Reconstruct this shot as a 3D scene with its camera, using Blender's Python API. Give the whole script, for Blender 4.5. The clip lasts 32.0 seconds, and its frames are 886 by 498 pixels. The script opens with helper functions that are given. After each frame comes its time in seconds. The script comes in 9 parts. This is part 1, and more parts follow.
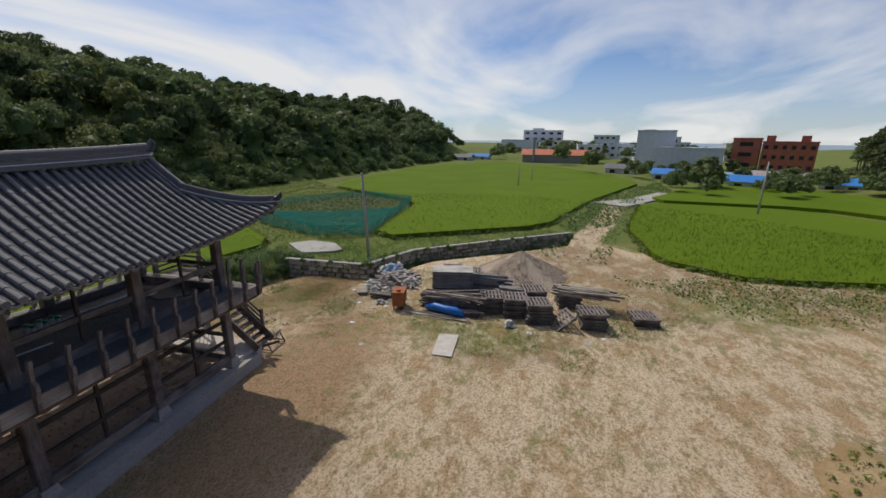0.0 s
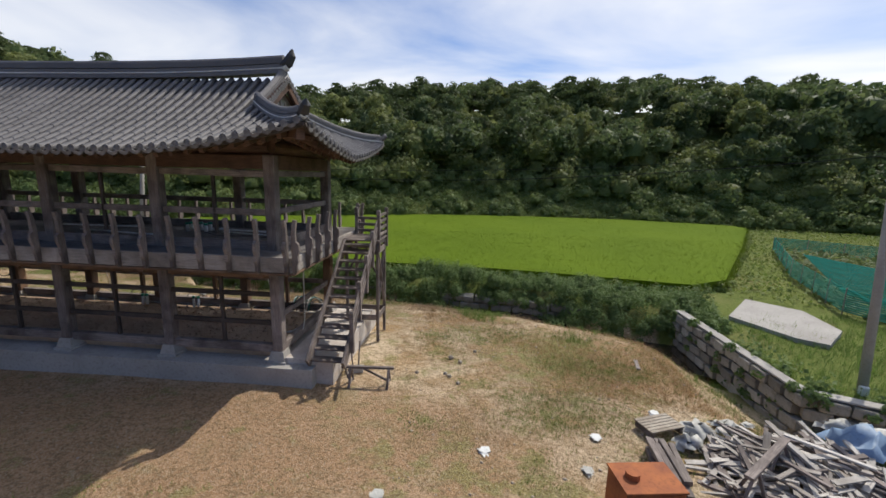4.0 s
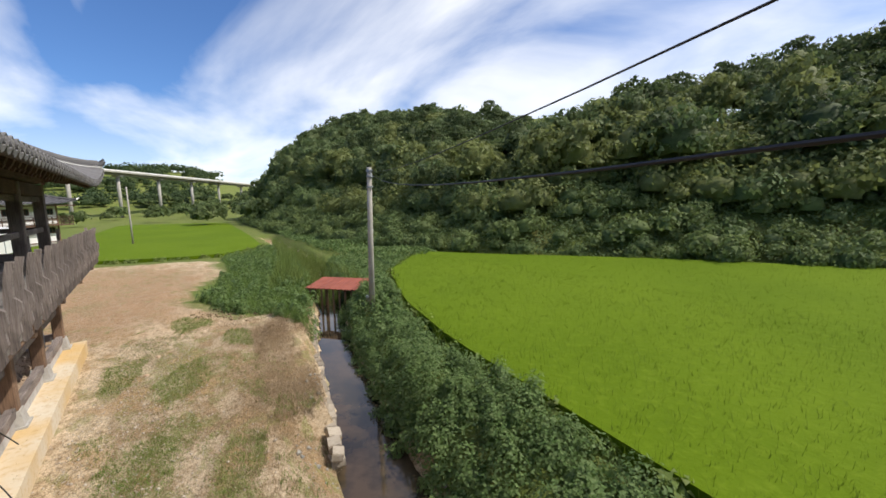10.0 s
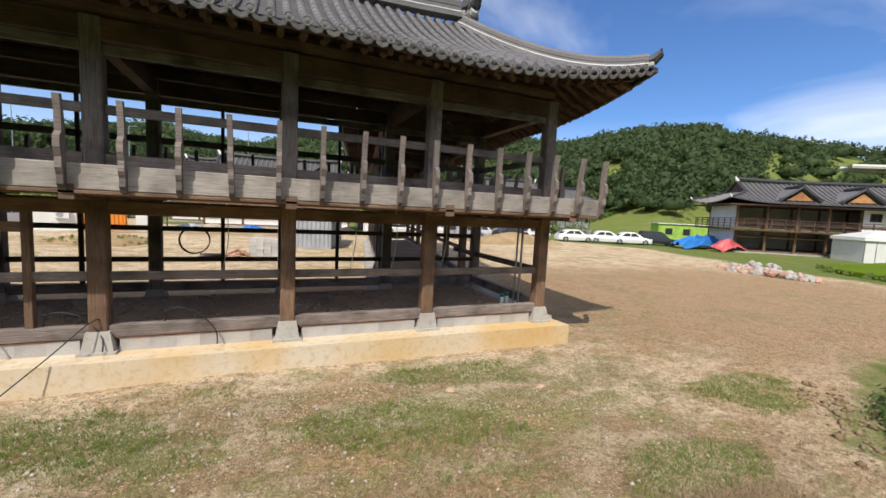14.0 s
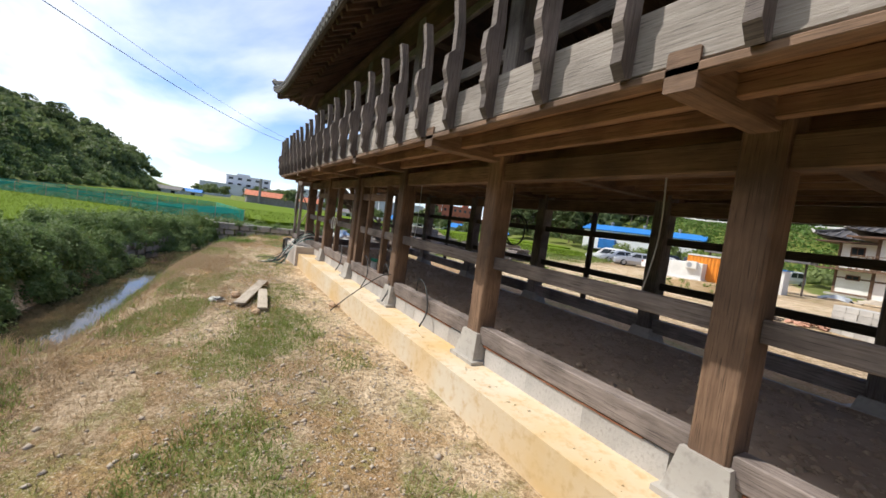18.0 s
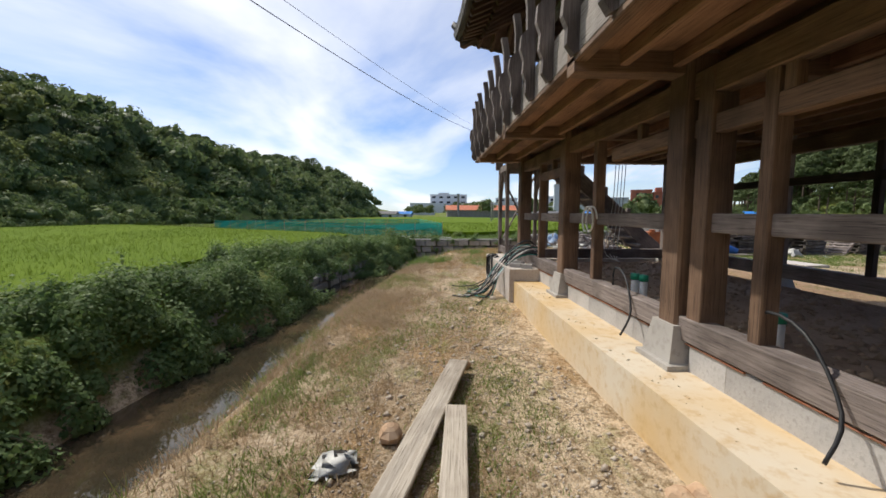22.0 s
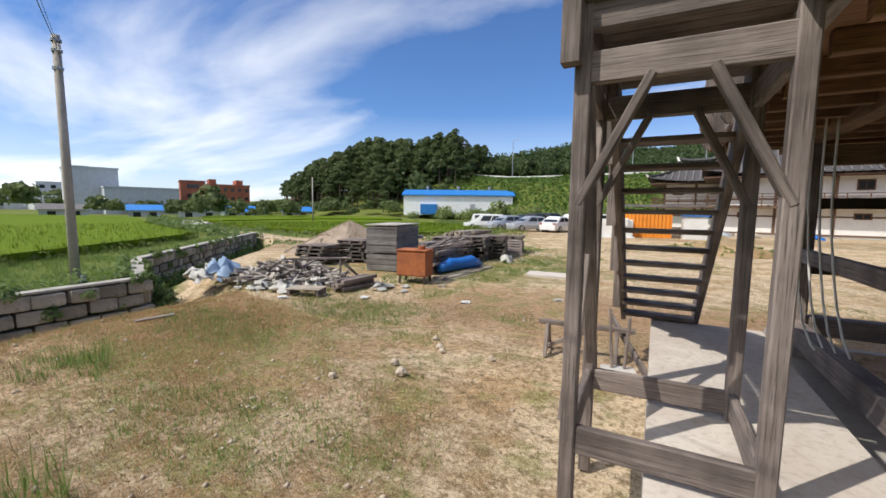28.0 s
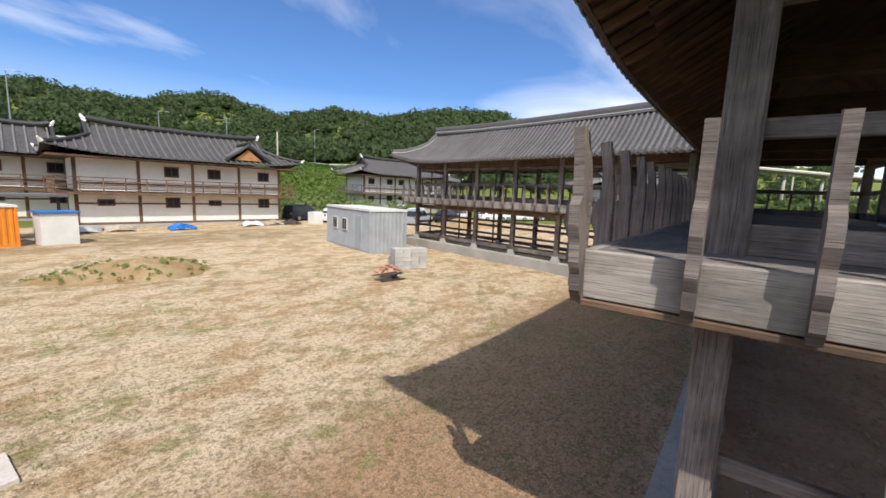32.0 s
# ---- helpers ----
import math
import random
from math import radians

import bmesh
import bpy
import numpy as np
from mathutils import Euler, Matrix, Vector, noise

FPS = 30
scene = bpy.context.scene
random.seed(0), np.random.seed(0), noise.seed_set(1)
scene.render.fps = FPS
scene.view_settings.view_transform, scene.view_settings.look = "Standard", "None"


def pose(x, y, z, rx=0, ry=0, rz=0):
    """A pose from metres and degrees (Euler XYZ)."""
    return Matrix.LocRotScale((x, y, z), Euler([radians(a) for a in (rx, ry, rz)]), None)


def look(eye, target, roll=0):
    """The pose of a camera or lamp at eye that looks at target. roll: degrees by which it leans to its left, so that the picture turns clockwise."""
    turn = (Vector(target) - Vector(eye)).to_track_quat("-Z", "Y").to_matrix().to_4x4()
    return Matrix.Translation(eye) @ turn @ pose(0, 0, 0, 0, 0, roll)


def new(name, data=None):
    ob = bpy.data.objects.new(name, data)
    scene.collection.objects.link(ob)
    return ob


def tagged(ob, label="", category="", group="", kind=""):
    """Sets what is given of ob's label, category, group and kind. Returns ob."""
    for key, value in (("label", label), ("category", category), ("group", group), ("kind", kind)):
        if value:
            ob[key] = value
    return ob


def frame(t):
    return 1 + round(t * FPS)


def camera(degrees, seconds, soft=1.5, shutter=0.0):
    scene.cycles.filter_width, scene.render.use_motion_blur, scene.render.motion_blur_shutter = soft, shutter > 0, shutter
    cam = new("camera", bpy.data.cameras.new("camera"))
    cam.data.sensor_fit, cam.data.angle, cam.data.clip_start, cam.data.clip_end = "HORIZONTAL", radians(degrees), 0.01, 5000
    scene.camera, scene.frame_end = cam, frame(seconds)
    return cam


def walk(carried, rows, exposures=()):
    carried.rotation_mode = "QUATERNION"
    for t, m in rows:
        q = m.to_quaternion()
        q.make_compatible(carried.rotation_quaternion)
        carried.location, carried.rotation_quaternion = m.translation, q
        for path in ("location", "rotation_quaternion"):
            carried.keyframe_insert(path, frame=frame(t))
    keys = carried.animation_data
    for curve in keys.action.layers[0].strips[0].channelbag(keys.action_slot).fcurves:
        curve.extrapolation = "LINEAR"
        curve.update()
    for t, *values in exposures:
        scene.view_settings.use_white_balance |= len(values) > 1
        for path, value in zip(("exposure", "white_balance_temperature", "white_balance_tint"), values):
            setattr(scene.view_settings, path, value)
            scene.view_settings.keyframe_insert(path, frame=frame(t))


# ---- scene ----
cam = camera(95.5, 32.0, soft=1.6)
# seconds, place, tilt from straight down, heading, lean
PATH = [
    (0, 10.251, 9.861, 7.558, 74.61, 103.46, 0.74),
    (0.5, 8.087, 10.213, 7.019, 75.33, 110.01, 0.17),
    (1, 5.955, 10.449, 6.463, 76.20, 118.50, -0.09),
    (1.5, 3.854, 10.532, 5.928, 76.96, 128.76, -0.18),
    (2, 1.810, 10.479, 5.484, 77.75, 140.65, -0.20),
    (2.5, -0.059, 10.227, 5.155, 78.75, 153.27, -0.19),
    (3, -1.734, 9.848, 4.891, 79.50, 165.30, 0.28),
    (3.5, -3.326, 9.428, 4.631, 79.52, 175.93, 1.01),
    (5.5, -6.153, 5.341, 4.422, 78.75, 206.48, 2.44),
    (6, -6.098, 4.084, 4.371, 78.63, 213.84, 2.80),
    (6.5, -5.773, 2.816, 4.271, 79.29, 217.32, 2.70),
    (7, -5.183, 1.574, 4.051, 80.16, 218.66, 1.74),
    (7.5, -4.418, 0.333, 3.805, 81.20, 219.18, 0.41),
    (8, -3.620, -0.869, 3.788, 82.82, 219.25, -0.44),
    (8.5, -2.831, -2.028, 3.890, 83.42, 219.29, -1.42),
    (9, -1.997, -3.204, 3.979, 83.48, 220.48, -1.91),
    (9.5, -1.143, -4.453, 4.064, 83.45, 225.48, -1.94),
    (10, -0.248, -5.756, 4.130, 82.85, 234.00, -1.57),
    (10.5, 0.693, -7.084, 4.112, 82.17, 246.62, 0.98),
    (11, 1.772, -8.285, 3.972, 80.50, 260.63, 2.34),
    (11.5, 3.061, -9.271, 3.704, 78.94, 276.09, 1.88),
    (12, 4.565, -10.019, 3.393, 81.13, 290.02, 2.15),
    (12.5, 6.146, -10.512, 3.099, 82.74, 303.26, 2.49),
    (13, 7.651, -10.788, 2.845, 83.13, 315.84, 2.61),
    (13.5, 9.123, -10.938, 2.577, 83.68, 327.41, 2.79),
    (15.5, 13.627, -9.206, 1.598, 85.83, 359.74, 3.65),
    (16, 14.250, -8.541, 1.396, 85.95, 369.11, 4.24),
    (16.5, 14.683, -7.841, 1.302, 85.70, 381.20, 4.80),
    (17, 14.875, -7.147, 1.322, 85.52, 394.94, 5.77),
    (17.5, 14.836, -6.527, 1.436, 86.24, 408.05, 7.23),
    (18, 14.622, -6.082, 1.468, 86.26, 420.35, 7.51),
    (18.5, 14.221, -5.814, 1.413, 85.16, 429.01, 4.92),
    (19, 13.707, -5.617, 1.479, 84.33, 432.89, 3.41),
    (19.5, 13.046, -5.432, 1.609, 83.76, 436.84, 3.12),
    (20, 12.284, -5.310, 1.627, 83.77, 441.75, 2.70),
    (20.5, 11.425, -5.263, 1.534, 83.92, 444.67, 2.01),
    (21, 10.525, -5.248, 1.411, 84.59, 446.25, 1.23),
    (21.5, 9.634, -5.284, 1.260, 84.98, 447.12, 0.71),
    (22, 8.714, -5.361, 1.148, 84.86, 447.66, 0.23),
    (22.5, 7.792, -5.468, 1.105, 85.09, 447.37, -0.05),
    (23, 6.893, -5.614, 1.044, 85.11, 444.46, 0.35),
    (23.5, 6.001, -5.785, 0.962, 84.86, 439.78, 1.28),
    (24, 5.122, -5.958, 0.900, 85.22, 435.51, 2.47),
    (24.5, 4.200, -6.114, 0.883, 85.58, 430.49, 3.54),
    (26.5, 0.720, -6.372, 1.261, 83.92, 408.28, 1.80),
    (27, -0.033, -6.266, 1.316, 83.63, 403.01, 1.22),
    (27.5, -0.745, -6.039, 1.401, 83.79, 395.98, 0.95),
    (28, -1.377, -5.695, 1.513, 84.35, 387.77, 0.70),
    (28.5, -1.920, -5.262, 1.621, 84.36, 378.73, 0.46),
    (29, -2.414, -4.762, 1.810, 83.97, 370.08, 0.41),
    (29.5, -2.848, -4.188, 2.035, 83.59, 361.72, 0.63),
    (30, -3.216, -3.541, 2.289, 83.74, 352.34, 1.01),
    (30.5, -3.534, -2.821, 2.525, 83.96, 342.02, 1.18),
    (31, -3.715, -2.001, 2.722, 83.40, 331.12, 1.21),
    (31.5, -3.723, -1.080, 2.899, 82.42, 319.29, 1.63),
    (32, -3.579, -0.093, 3.047, 82.01, 306.74, 2.24),
]


def cam_pose(x, y, z, tilt, yaw, lean):
    return pose(x, y, z, 0, 0, yaw) @ pose(0, 0, 0, tilt) @ pose(0, 0, 0, 0, 0, lean)


walk(cam, [(r[0], cam_pose(*r[1:])) for r in PATH], exposures=[(0, -0.95), (1, -1.0), (3, -0.75), (6, -0.14), (7, 0.0), (8, 0.42), (9, 0.33), (10, -0.2), (11, -0.25), (13, -0.2), (16, 0.0), (17, 0.06), (18, 0.0), (19, -0.12), (20, -0.22), (22, -0.32), (24, -0.45), (27, -0.3), (29, -0.1), (30, 0.0), (32, -0.1)])

# ---- sky and sun ----
SUN_EL, SUN_AZ = radians(52.0), math.atan2(-0.755, -0.656)
world = bpy.data.worlds.new("sky")
scene.world = world
world.use_nodes = True
wn, wl = world.node_tree.nodes, world.node_tree.links
wn.clear()
w_out, w_bg = wn.new("ShaderNodeOutputWorld"), wn.new("ShaderNodeBackground")
w_sky = wn.new("ShaderNodeTexSky")
w_sky.sky_type, w_sky.sun_disc = "NISHITA", False
w_sky.sun_elevation, w_sky.sun_rotation = SUN_EL, math.pi / 2 - SUN_AZ
w_sky.air_density, w_sky.dust_density, w_sky.ozone_density = 1.0, 0.25, 3.0
w_co, w_sep = wn.new("ShaderNodeTexCoord"), wn.new("ShaderNodeSeparateXYZ")
wl.new(w_co.outputs["Generated"], w_sep.inputs[0])


def wmath(op, a, b):
    n = wn.new("ShaderNodeMath")
    n.operation = op
    for i, v in enumerate((a, b)):
        if isinstance(v, (int, float)):
            n.inputs[i].default_value = v
        else:
            wl.new(v, n.inputs[i])
    return n.outputs[0]


# clouds on a flat layer overhead
w_h = wmath("ADD", wmath("MAXIMUM", w_sep.outputs[2], 0.0), 0.16)
w_cx, w_cy = wmath("DIVIDE", w_sep.outputs[0], w_h), wmath("DIVIDE", w_sep.outputs[1], w_h)
w_comb = wn.new("ShaderNodeCombineXYZ")
wl.new(w_cx, w_comb.inputs[0])
wl.new(w_cy, w_comb.inputs[1])
w_map = wn.new("ShaderNodeMapping")
w_map.inputs["Location"].default_value = (3.1, 7.4, 0.0)
w_map.inputs["Rotation"].default_value = (0, 0, 0.5)
w_map.inputs["Scale"].default_value = (0.42, 0.8, 1)
wl.new(w_comb.outputs[0], w_map.inputs[0])
w_noise = wn.new("ShaderNodeTexNoise")
w_noise.inputs["Scale"].default_value, w_noise.inputs["Detail"].default_value, w_noise.inputs["Roughness"].default_value = 1.1, 7, 0.52
w_noise.inputs["Distortion"].default_value = 0.5
wl.new(w_map.outputs[0], w_noise.inputs["Vector"])
# thicker cloud towards the sun's side of the sky and low in the east
w_side = wmath("ADD", wmath("MULTIPLY", w_sep.outputs[0], math.cos(SUN_AZ)), wmath("MULTIPLY", w_sep.outputs[1], math.sin(SUN_AZ)))
w_dens = wmath("ADD", w_noise.outputs["Fac"], wmath("ADD", wmath("MULTIPLY", w_side, 0.17), wmath("MULTIPLY", w_sep.outputs[0], 0.10)))
w_ramp = wn.new("ShaderNodeMapRange")
w_ramp.inputs["From Min"].default_value, w_ramp.inputs["From Max"].default_value = 0.40, 0.68
wl.new(w_dens, w_ramp.inputs["Value"])
w_haze = wn.new("ShaderNodeMapRange")
w_haze.inputs["From Min"].default_value, w_haze.inputs["From Max"].default_value = 0.0, 0.22
w_haze.inputs["To Min"].default_value, w_haze.inputs["To Max"].default_value = 0.42, 0.0
wl.new(w_sep.outputs[2], w_haze.inputs["Value"])
w_mask = wmath("MINIMUM", wmath("ADD", wmath("MULTIPLY", w_ramp.outputs[0], 0.85), w_haze.outputs[0]), 0.95)
w_mix = wn.new("ShaderNodeMix")
w_mix.data_type = "RGBA"
w_mix.inputs[7].default_value = (14.5, 14.5, 14.5, 1)
wl.new(w_mask, w_mix.inputs[0])
w_tint = wn.new("ShaderNodeMix")
w_tint.data_type, w_tint.blend_type = "RGBA", "MULTIPLY"
w_tint.inputs[0].default_value = 1.0
w_tint.inputs[7].default_value = (0.87, 1.17, 1.60, 1)
wl.new(w_sky.outputs[0], w_tint.inputs[6])
wl.new(w_tint.outputs[2], w_mix.inputs[6])
wl.new(w_mix.outputs[2], w_bg.inputs["Color"])
w_bg.inputs["Strength"].default_value = 0.105
wl.new(w_bg.outputs[0], w_out.inputs[0])

sun = new("sun", bpy.data.lights.new("sun", "SUN"))
sun.data.energy, sun.data.angle, sun.data.color = 4.85, radians(0.55), (1.0, 0.945, 0.85)
sun.matrix_world = look((0, 0, 60), (-60 * math.cos(SUN_EL) * math.cos(SUN_AZ), -60 * math.cos(SUN_EL) * math.sin(SUN_AZ), 60 - 60 * math.sin(SUN_EL)))


# ---- materials ----
def node(mat, kind, **values):
    n = mat.node_tree.nodes.new(kind)
    for k, v in values.items():
        n.inputs[k.replace("_", " ")].default_value = v
    return n


def base_mat(name, rough=0.8, metal=0.0):
    m = bpy.data.materials.new(name)
    m.use_nodes = True
    b = m.node_tree.nodes["Principled BSDF"]
    b.inputs["Roughness"].default_value, b.inputs["Metallic"].default_value = rough, metal
    b.inputs["Specular IOR Level"].default_value = 0.15 if rough > 0.84 else 0.35
    return m, b, m.node_tree.links


def mix_rgb(m, fac, a, b):
    n = m.node_tree.nodes.new("ShaderNodeMix")
    n.data_type = "RGBA"
    for socket, v in ((0, fac), (6, a), (7, b)):
        if isinstance(v, (int, float)):
            n.inputs[socket].default_value = v
        elif isinstance(v, tuple):
            n.inputs[socket].default_value = (*v, 1)
        else:
            m.node_tree.links.new(v, n.inputs[socket])
    return n.outputs[2]


def ramp(m, value, lo, hi, to_lo=0.0, to_hi=1.0):
    n = m.node_tree.nodes.new("ShaderNodeMapRange")
    n.inputs["From Min"].default_value, n.inputs["From Max"].default_value = lo, hi
    n.inputs["To Min"].default_value, n.inputs["To Max"].default_value = to_lo, to_hi
    m.node_tree.links.new(value, n.inputs["Value"])
    return n.outputs[0]


def noise_of(m, vec, scale, detail=4, rough=0.55):
    n = node(m, "ShaderNodeTexNoise", Scale=scale, Detail=detail, Roughness=rough)
    m.node_tree.links.new(vec, n.inputs["Vector"])
    return n.outputs["Fac"]


def bumped(m, b, height, strength, dist):
    n = node(m, "ShaderNodeBump", Strength=strength, Distance=dist)
    m.node_tree.links.new(height, n.inputs["Height"])
    m.node_tree.links.new(n.outputs[0], b.inputs["Normal"])


def speckled(name, c1, c2, c3, big, small, rough=0.85, bump=0.4, dist=0.01, metal=0.0, vary=0.0):
    """Two colours in large patches, a third in fine grain."""
    m, b, links = base_mat(name, rough, metal)
    co = m.node_tree.nodes.new("ShaderNodeTexCoord").outputs["Object"]
    n1, n2 = noise_of(m, co, big, 5), noise_of(m, co, small, 6, 0.65)
    col = mix_rgb(m, ramp(m, n1, 0.38, 0.62), c1, c2)
    col = mix_rgb(m, ramp(m, n2, 0.5, 0.75, 0, 0.8), col, c3)
    if vary:
        info = m.node_tree.nodes.new("ShaderNodeObjectInfo").outputs["Random"]
        hsv = node(m, "ShaderNodeHueSaturation")
        links.new(ramp(m, info, 0, 1, 1 - vary, 1 + vary), hsv.inputs["Value"])
        links.new(col, hsv.inputs["Color"])
        col = hsv.outputs[0]
    links.new(col, b.inputs["Base Color"])
    if bump:
        bumped(m, b, n2, bump, dist)
    return m


def wood(name, c1, c2, dark, rough=0.75, vary=0.18):
    """Weathered timber: grain runs along the first texture axis."""
    m, b, links = base_mat(name, rough)
    uv = m.node_tree.nodes.new("ShaderNodeTexCoord").outputs["UV"]
    info = m.node_tree.nodes.new("ShaderNodeObjectInfo").outputs["Random"]
    mp = node(m, "ShaderNodeMapping", Scale=(1.3, 26, 1))
    links.new(uv, mp.inputs[0])
    off = m.node_tree.nodes.new("ShaderNodeCombineXYZ")
    links.new(ramp(m, info, 0, 1, 0, 40), off.inputs[0])
    links.new(ramp(m, info, 0, 1, 0, 17), off.inputs[1])
    links.new(off.outputs[0], mp.inputs["Location"])
    grain = noise_of(m, mp.outputs[0], 1.6, 8, 0.7)
    mp2 = node(m, "ShaderNodeMapping", Scale=(2.2, 95, 1))
    links.new(uv, mp2.inputs[0])
    links.new(off.outputs[0], mp2.inputs["Location"])
    cracks = noise_of(m, mp2.outputs[0], 1.3, 5, 0.6)
    co = m.node_tree.nodes.new("ShaderNodeTexCoord").outputs["Object"]
    blotch = noise_of(m, co, 1.7, 4)
    col = mix_rgb(m, ramp(m, grain, 0.35, 0.68), c1, c2)
    col = mix_rgb(m, ramp(m, blotch, 0.42, 0.68, 0, 0.85), col, dark)
    col = mix_rgb(m, ramp(m, cracks, 0.56, 0.64, 0, 0.8), col, tuple(v * 0.5 for v in dark))
    col = mix_rgb(m, ramp(m, cracks, 0.40, 0.30, 0, 0.35), col, tuple(min(1, v * 1.35) for v in c2))
    hsv = node(m, "ShaderNodeHueSaturation")
    links.new(ramp(m, info, 0, 1, 1 - vary, 1 + vary), hsv.inputs["Value"])
    links.new(col, hsv.inputs["Color"])
    links.new(hsv.outputs[0], b.inputs["Base Color"])
    bumped(m, b, grain, 0.45, 0.012)
    return m


def plain(name, c, rough=0.6, metal=0.0, grime=0.25):
    d = tuple(v * (1 - grime) for v in c)
    return speckled(name, c, d, tuple(v * (1 - grime * 1.6) for v in c), 1.3, 18, rough, 0.12, 0.004, metal)


def leafy(name, c1, c2, c3, scale=0.35, fine=9.0):
    """Foliage: varies from clump to clump and leaf to leaf."""
    m, b, links = base_mat(name, 0.6)
    geo = m.node_tree.nodes.new("ShaderNodeNewGeometry")
    isl = geo.outputs["Random Per Island"]
    big = noise_of(m, m.node_tree.nodes.new("ShaderNodeTexCoord").outputs["Object"], scale, 3)
    col = mix_rgb(m, ramp(m, big, 0.36, 0.64), c1, c2)
    col = mix_rgb(m, ramp(m, isl, 0.0, 1.0, 0, 0.75), col, c3)
    # fine noise darkens the colour to paint shaded gaps between leaves
    gap_shade = noise_of(m, m.node_tree.nodes["Texture Coordinate"].outputs["Object"], fine, 5, 0.7)
    col = mix_rgb(m, ramp(m, gap_shade, 0.4, 0.62, 0.35, 0), col, tuple(v * 0.5 for v in c1))
    bumped(m, b, gap_shade, 0.35, 0.6 / fine)
    links.new(col, b.inputs["Base Color"])
    b.inputs["Specular IOR Level"].default_value = 0.25
    tr = node(m, "ShaderNodeBsdfTranslucent")
    links.new(col, tr.inputs["Color"])
    mx = node(m, "ShaderNodeMixShader", Fac=0.42)
    links.new(b.outputs[0], mx.inputs[1])
    links.new(tr.outputs[0], mx.inputs[2])
    links.new(mx.outputs[0], m.node_tree.nodes["Material Output"].inputs[0])
    return m


WOOD = wood("weathered_pine", (0.162, 0.129, 0.115), (0.335, 0.282, 0.255), (0.066, 0.052, 0.047))
WOOD_BLEACHED = wood("bleached_pine", (0.30, 0.26, 0.23), (0.46, 0.415, 0.375), (0.165, 0.142, 0.126))
WOOD_BROWN = wood("brown_pine", (0.155, 0.092, 0.058), (0.29, 0.18, 0.115), (0.075, 0.047, 0.033))
# brighter copy of the eave wood; warm ground bounce is in the colour
WOOD_SOFFIT_LIT = wood("bounce_lit_brown_boards", (0.22, 0.12, 0.07), (0.36, 0.21, 0.125), (0.12, 0.066, 0.04))
# red-brown pine, darkened to carry the shade under the pavilion roof
WOOD_EAVE = wood("red_brown_pine", (0.098, 0.052, 0.036), (0.165, 0.095, 0.064), (0.05, 0.03, 0.022))
WOOD_DARK = wood("dark_pine", (0.06, 0.045, 0.038), (0.12, 0.095, 0.08), (0.035, 0.028, 0.024))
WOOD_PALE = wood("pale_planks", (0.33, 0.28, 0.22), (0.50, 0.44, 0.36), (0.2, 0.16, 0.12))
# cover tiles: sun glint on the ribs is put into a lighter grey
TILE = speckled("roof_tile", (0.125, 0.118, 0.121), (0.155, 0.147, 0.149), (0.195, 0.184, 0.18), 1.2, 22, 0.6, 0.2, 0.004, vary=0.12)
# trough tiles: coloured darker to paint the shade between the ribs
TILE_PAN_SHADED = speckled("shaded_pan_tile", (0.055, 0.052, 0.055), (0.085, 0.08, 0.083), (0.13, 0.12, 0.12), 3, 26, 0.7, 0.4, 0.008)
TILE_END = speckled("eave_tile_face", (0.155, 0.147, 0.147), (0.235, 0.223, 0.22), (0.085, 0.08, 0.08), 9, 60, 0.7, 0.6, 0.01, vary=0.18)
PLASTER = speckled("white_plaster", (0.82, 0.81, 0.79), (0.76, 0.74, 0.71), (0.62, 0.59, 0.54), 0.8, 9, 0.85, 0.15, 0.004)
CONCRETE = speckled("concrete", (0.37, 0.345, 0.315), (0.45, 0.425, 0.39), (0.25, 0.23, 0.21), 0.9, 14, 0.9, 0.35, 0.008)
CONCRETE_TAN = speckled("clay_stained_concrete", (0.62, 0.42, 0.19), (0.66, 0.575, 0.45), (0.50, 0.32, 0.14), 0.5, 9, 0.9, 0.35, 0.008)
CONCRETE_GREY = speckled("grey_concrete", (0.25, 0.24, 0.235), (0.32, 0.31, 0.30), (0.18, 0.17, 0.165), 1.2, 16, 0.9, 0.35, 0.006)
BLOCK = speckled("concrete_block", (0.40, 0.385, 0.37), (0.48, 0.46, 0.44), (0.3, 0.28, 0.26), 3, 40, 0.92, 0.5, 0.006, vary=0.15)
MAT_FLOOR = speckled("deck_screed", (0.14, 0.127, 0.12), (0.22, 0.202, 0.19), (0.36, 0.335, 0.315), 0.9, 15, 0.95, 1.0, 0.02)
STEEL = plain("galvanised_steel", (0.42, 0.44, 0.46), 0.42, 0.7)
RUST = speckled("rusty_steel", (0.42, 0.14, 0.05), (0.30, 0.10, 0.045), (0.16, 0.06, 0.03), 3, 20, 0.8, 0.3, 0.004)
RUBBER = plain("black_conduit", (0.022, 0.022, 0.024), 0.5)


# brown soil, colour raised to stand for light bounced in under the floor
SOIL_IN = speckled("lightened_brown_soil", (0.38, 0.28, 0.20), (0.46, 0.345, 0.25), (0.25, 0.185, 0.13), 0.8, 9, 0.95, 0.35, 0.02)
WATER_M, water_b, water_l = base_mat("stream_water", 0.03)
w_n = noise_of(WATER_M, WATER_M.node_tree.nodes.new("ShaderNodeTexCoord").outputs["Object"], 0.9, 5, 0.6)
water_l.new(mix_rgb(WATER_M, ramp(WATER_M, w_n, 0.42, 0.6), (0.035, 0.028, 0.018), (0.08, 0.055, 0.032)), water_b.inputs["Base Color"])
water_l.new(ramp(WATER_M, w_n, 0.5, 0.65, 0.02, 0.1), water_b.inputs["Roughness"])
water_b.inputs["Specular IOR Level"].default_value = 0.6
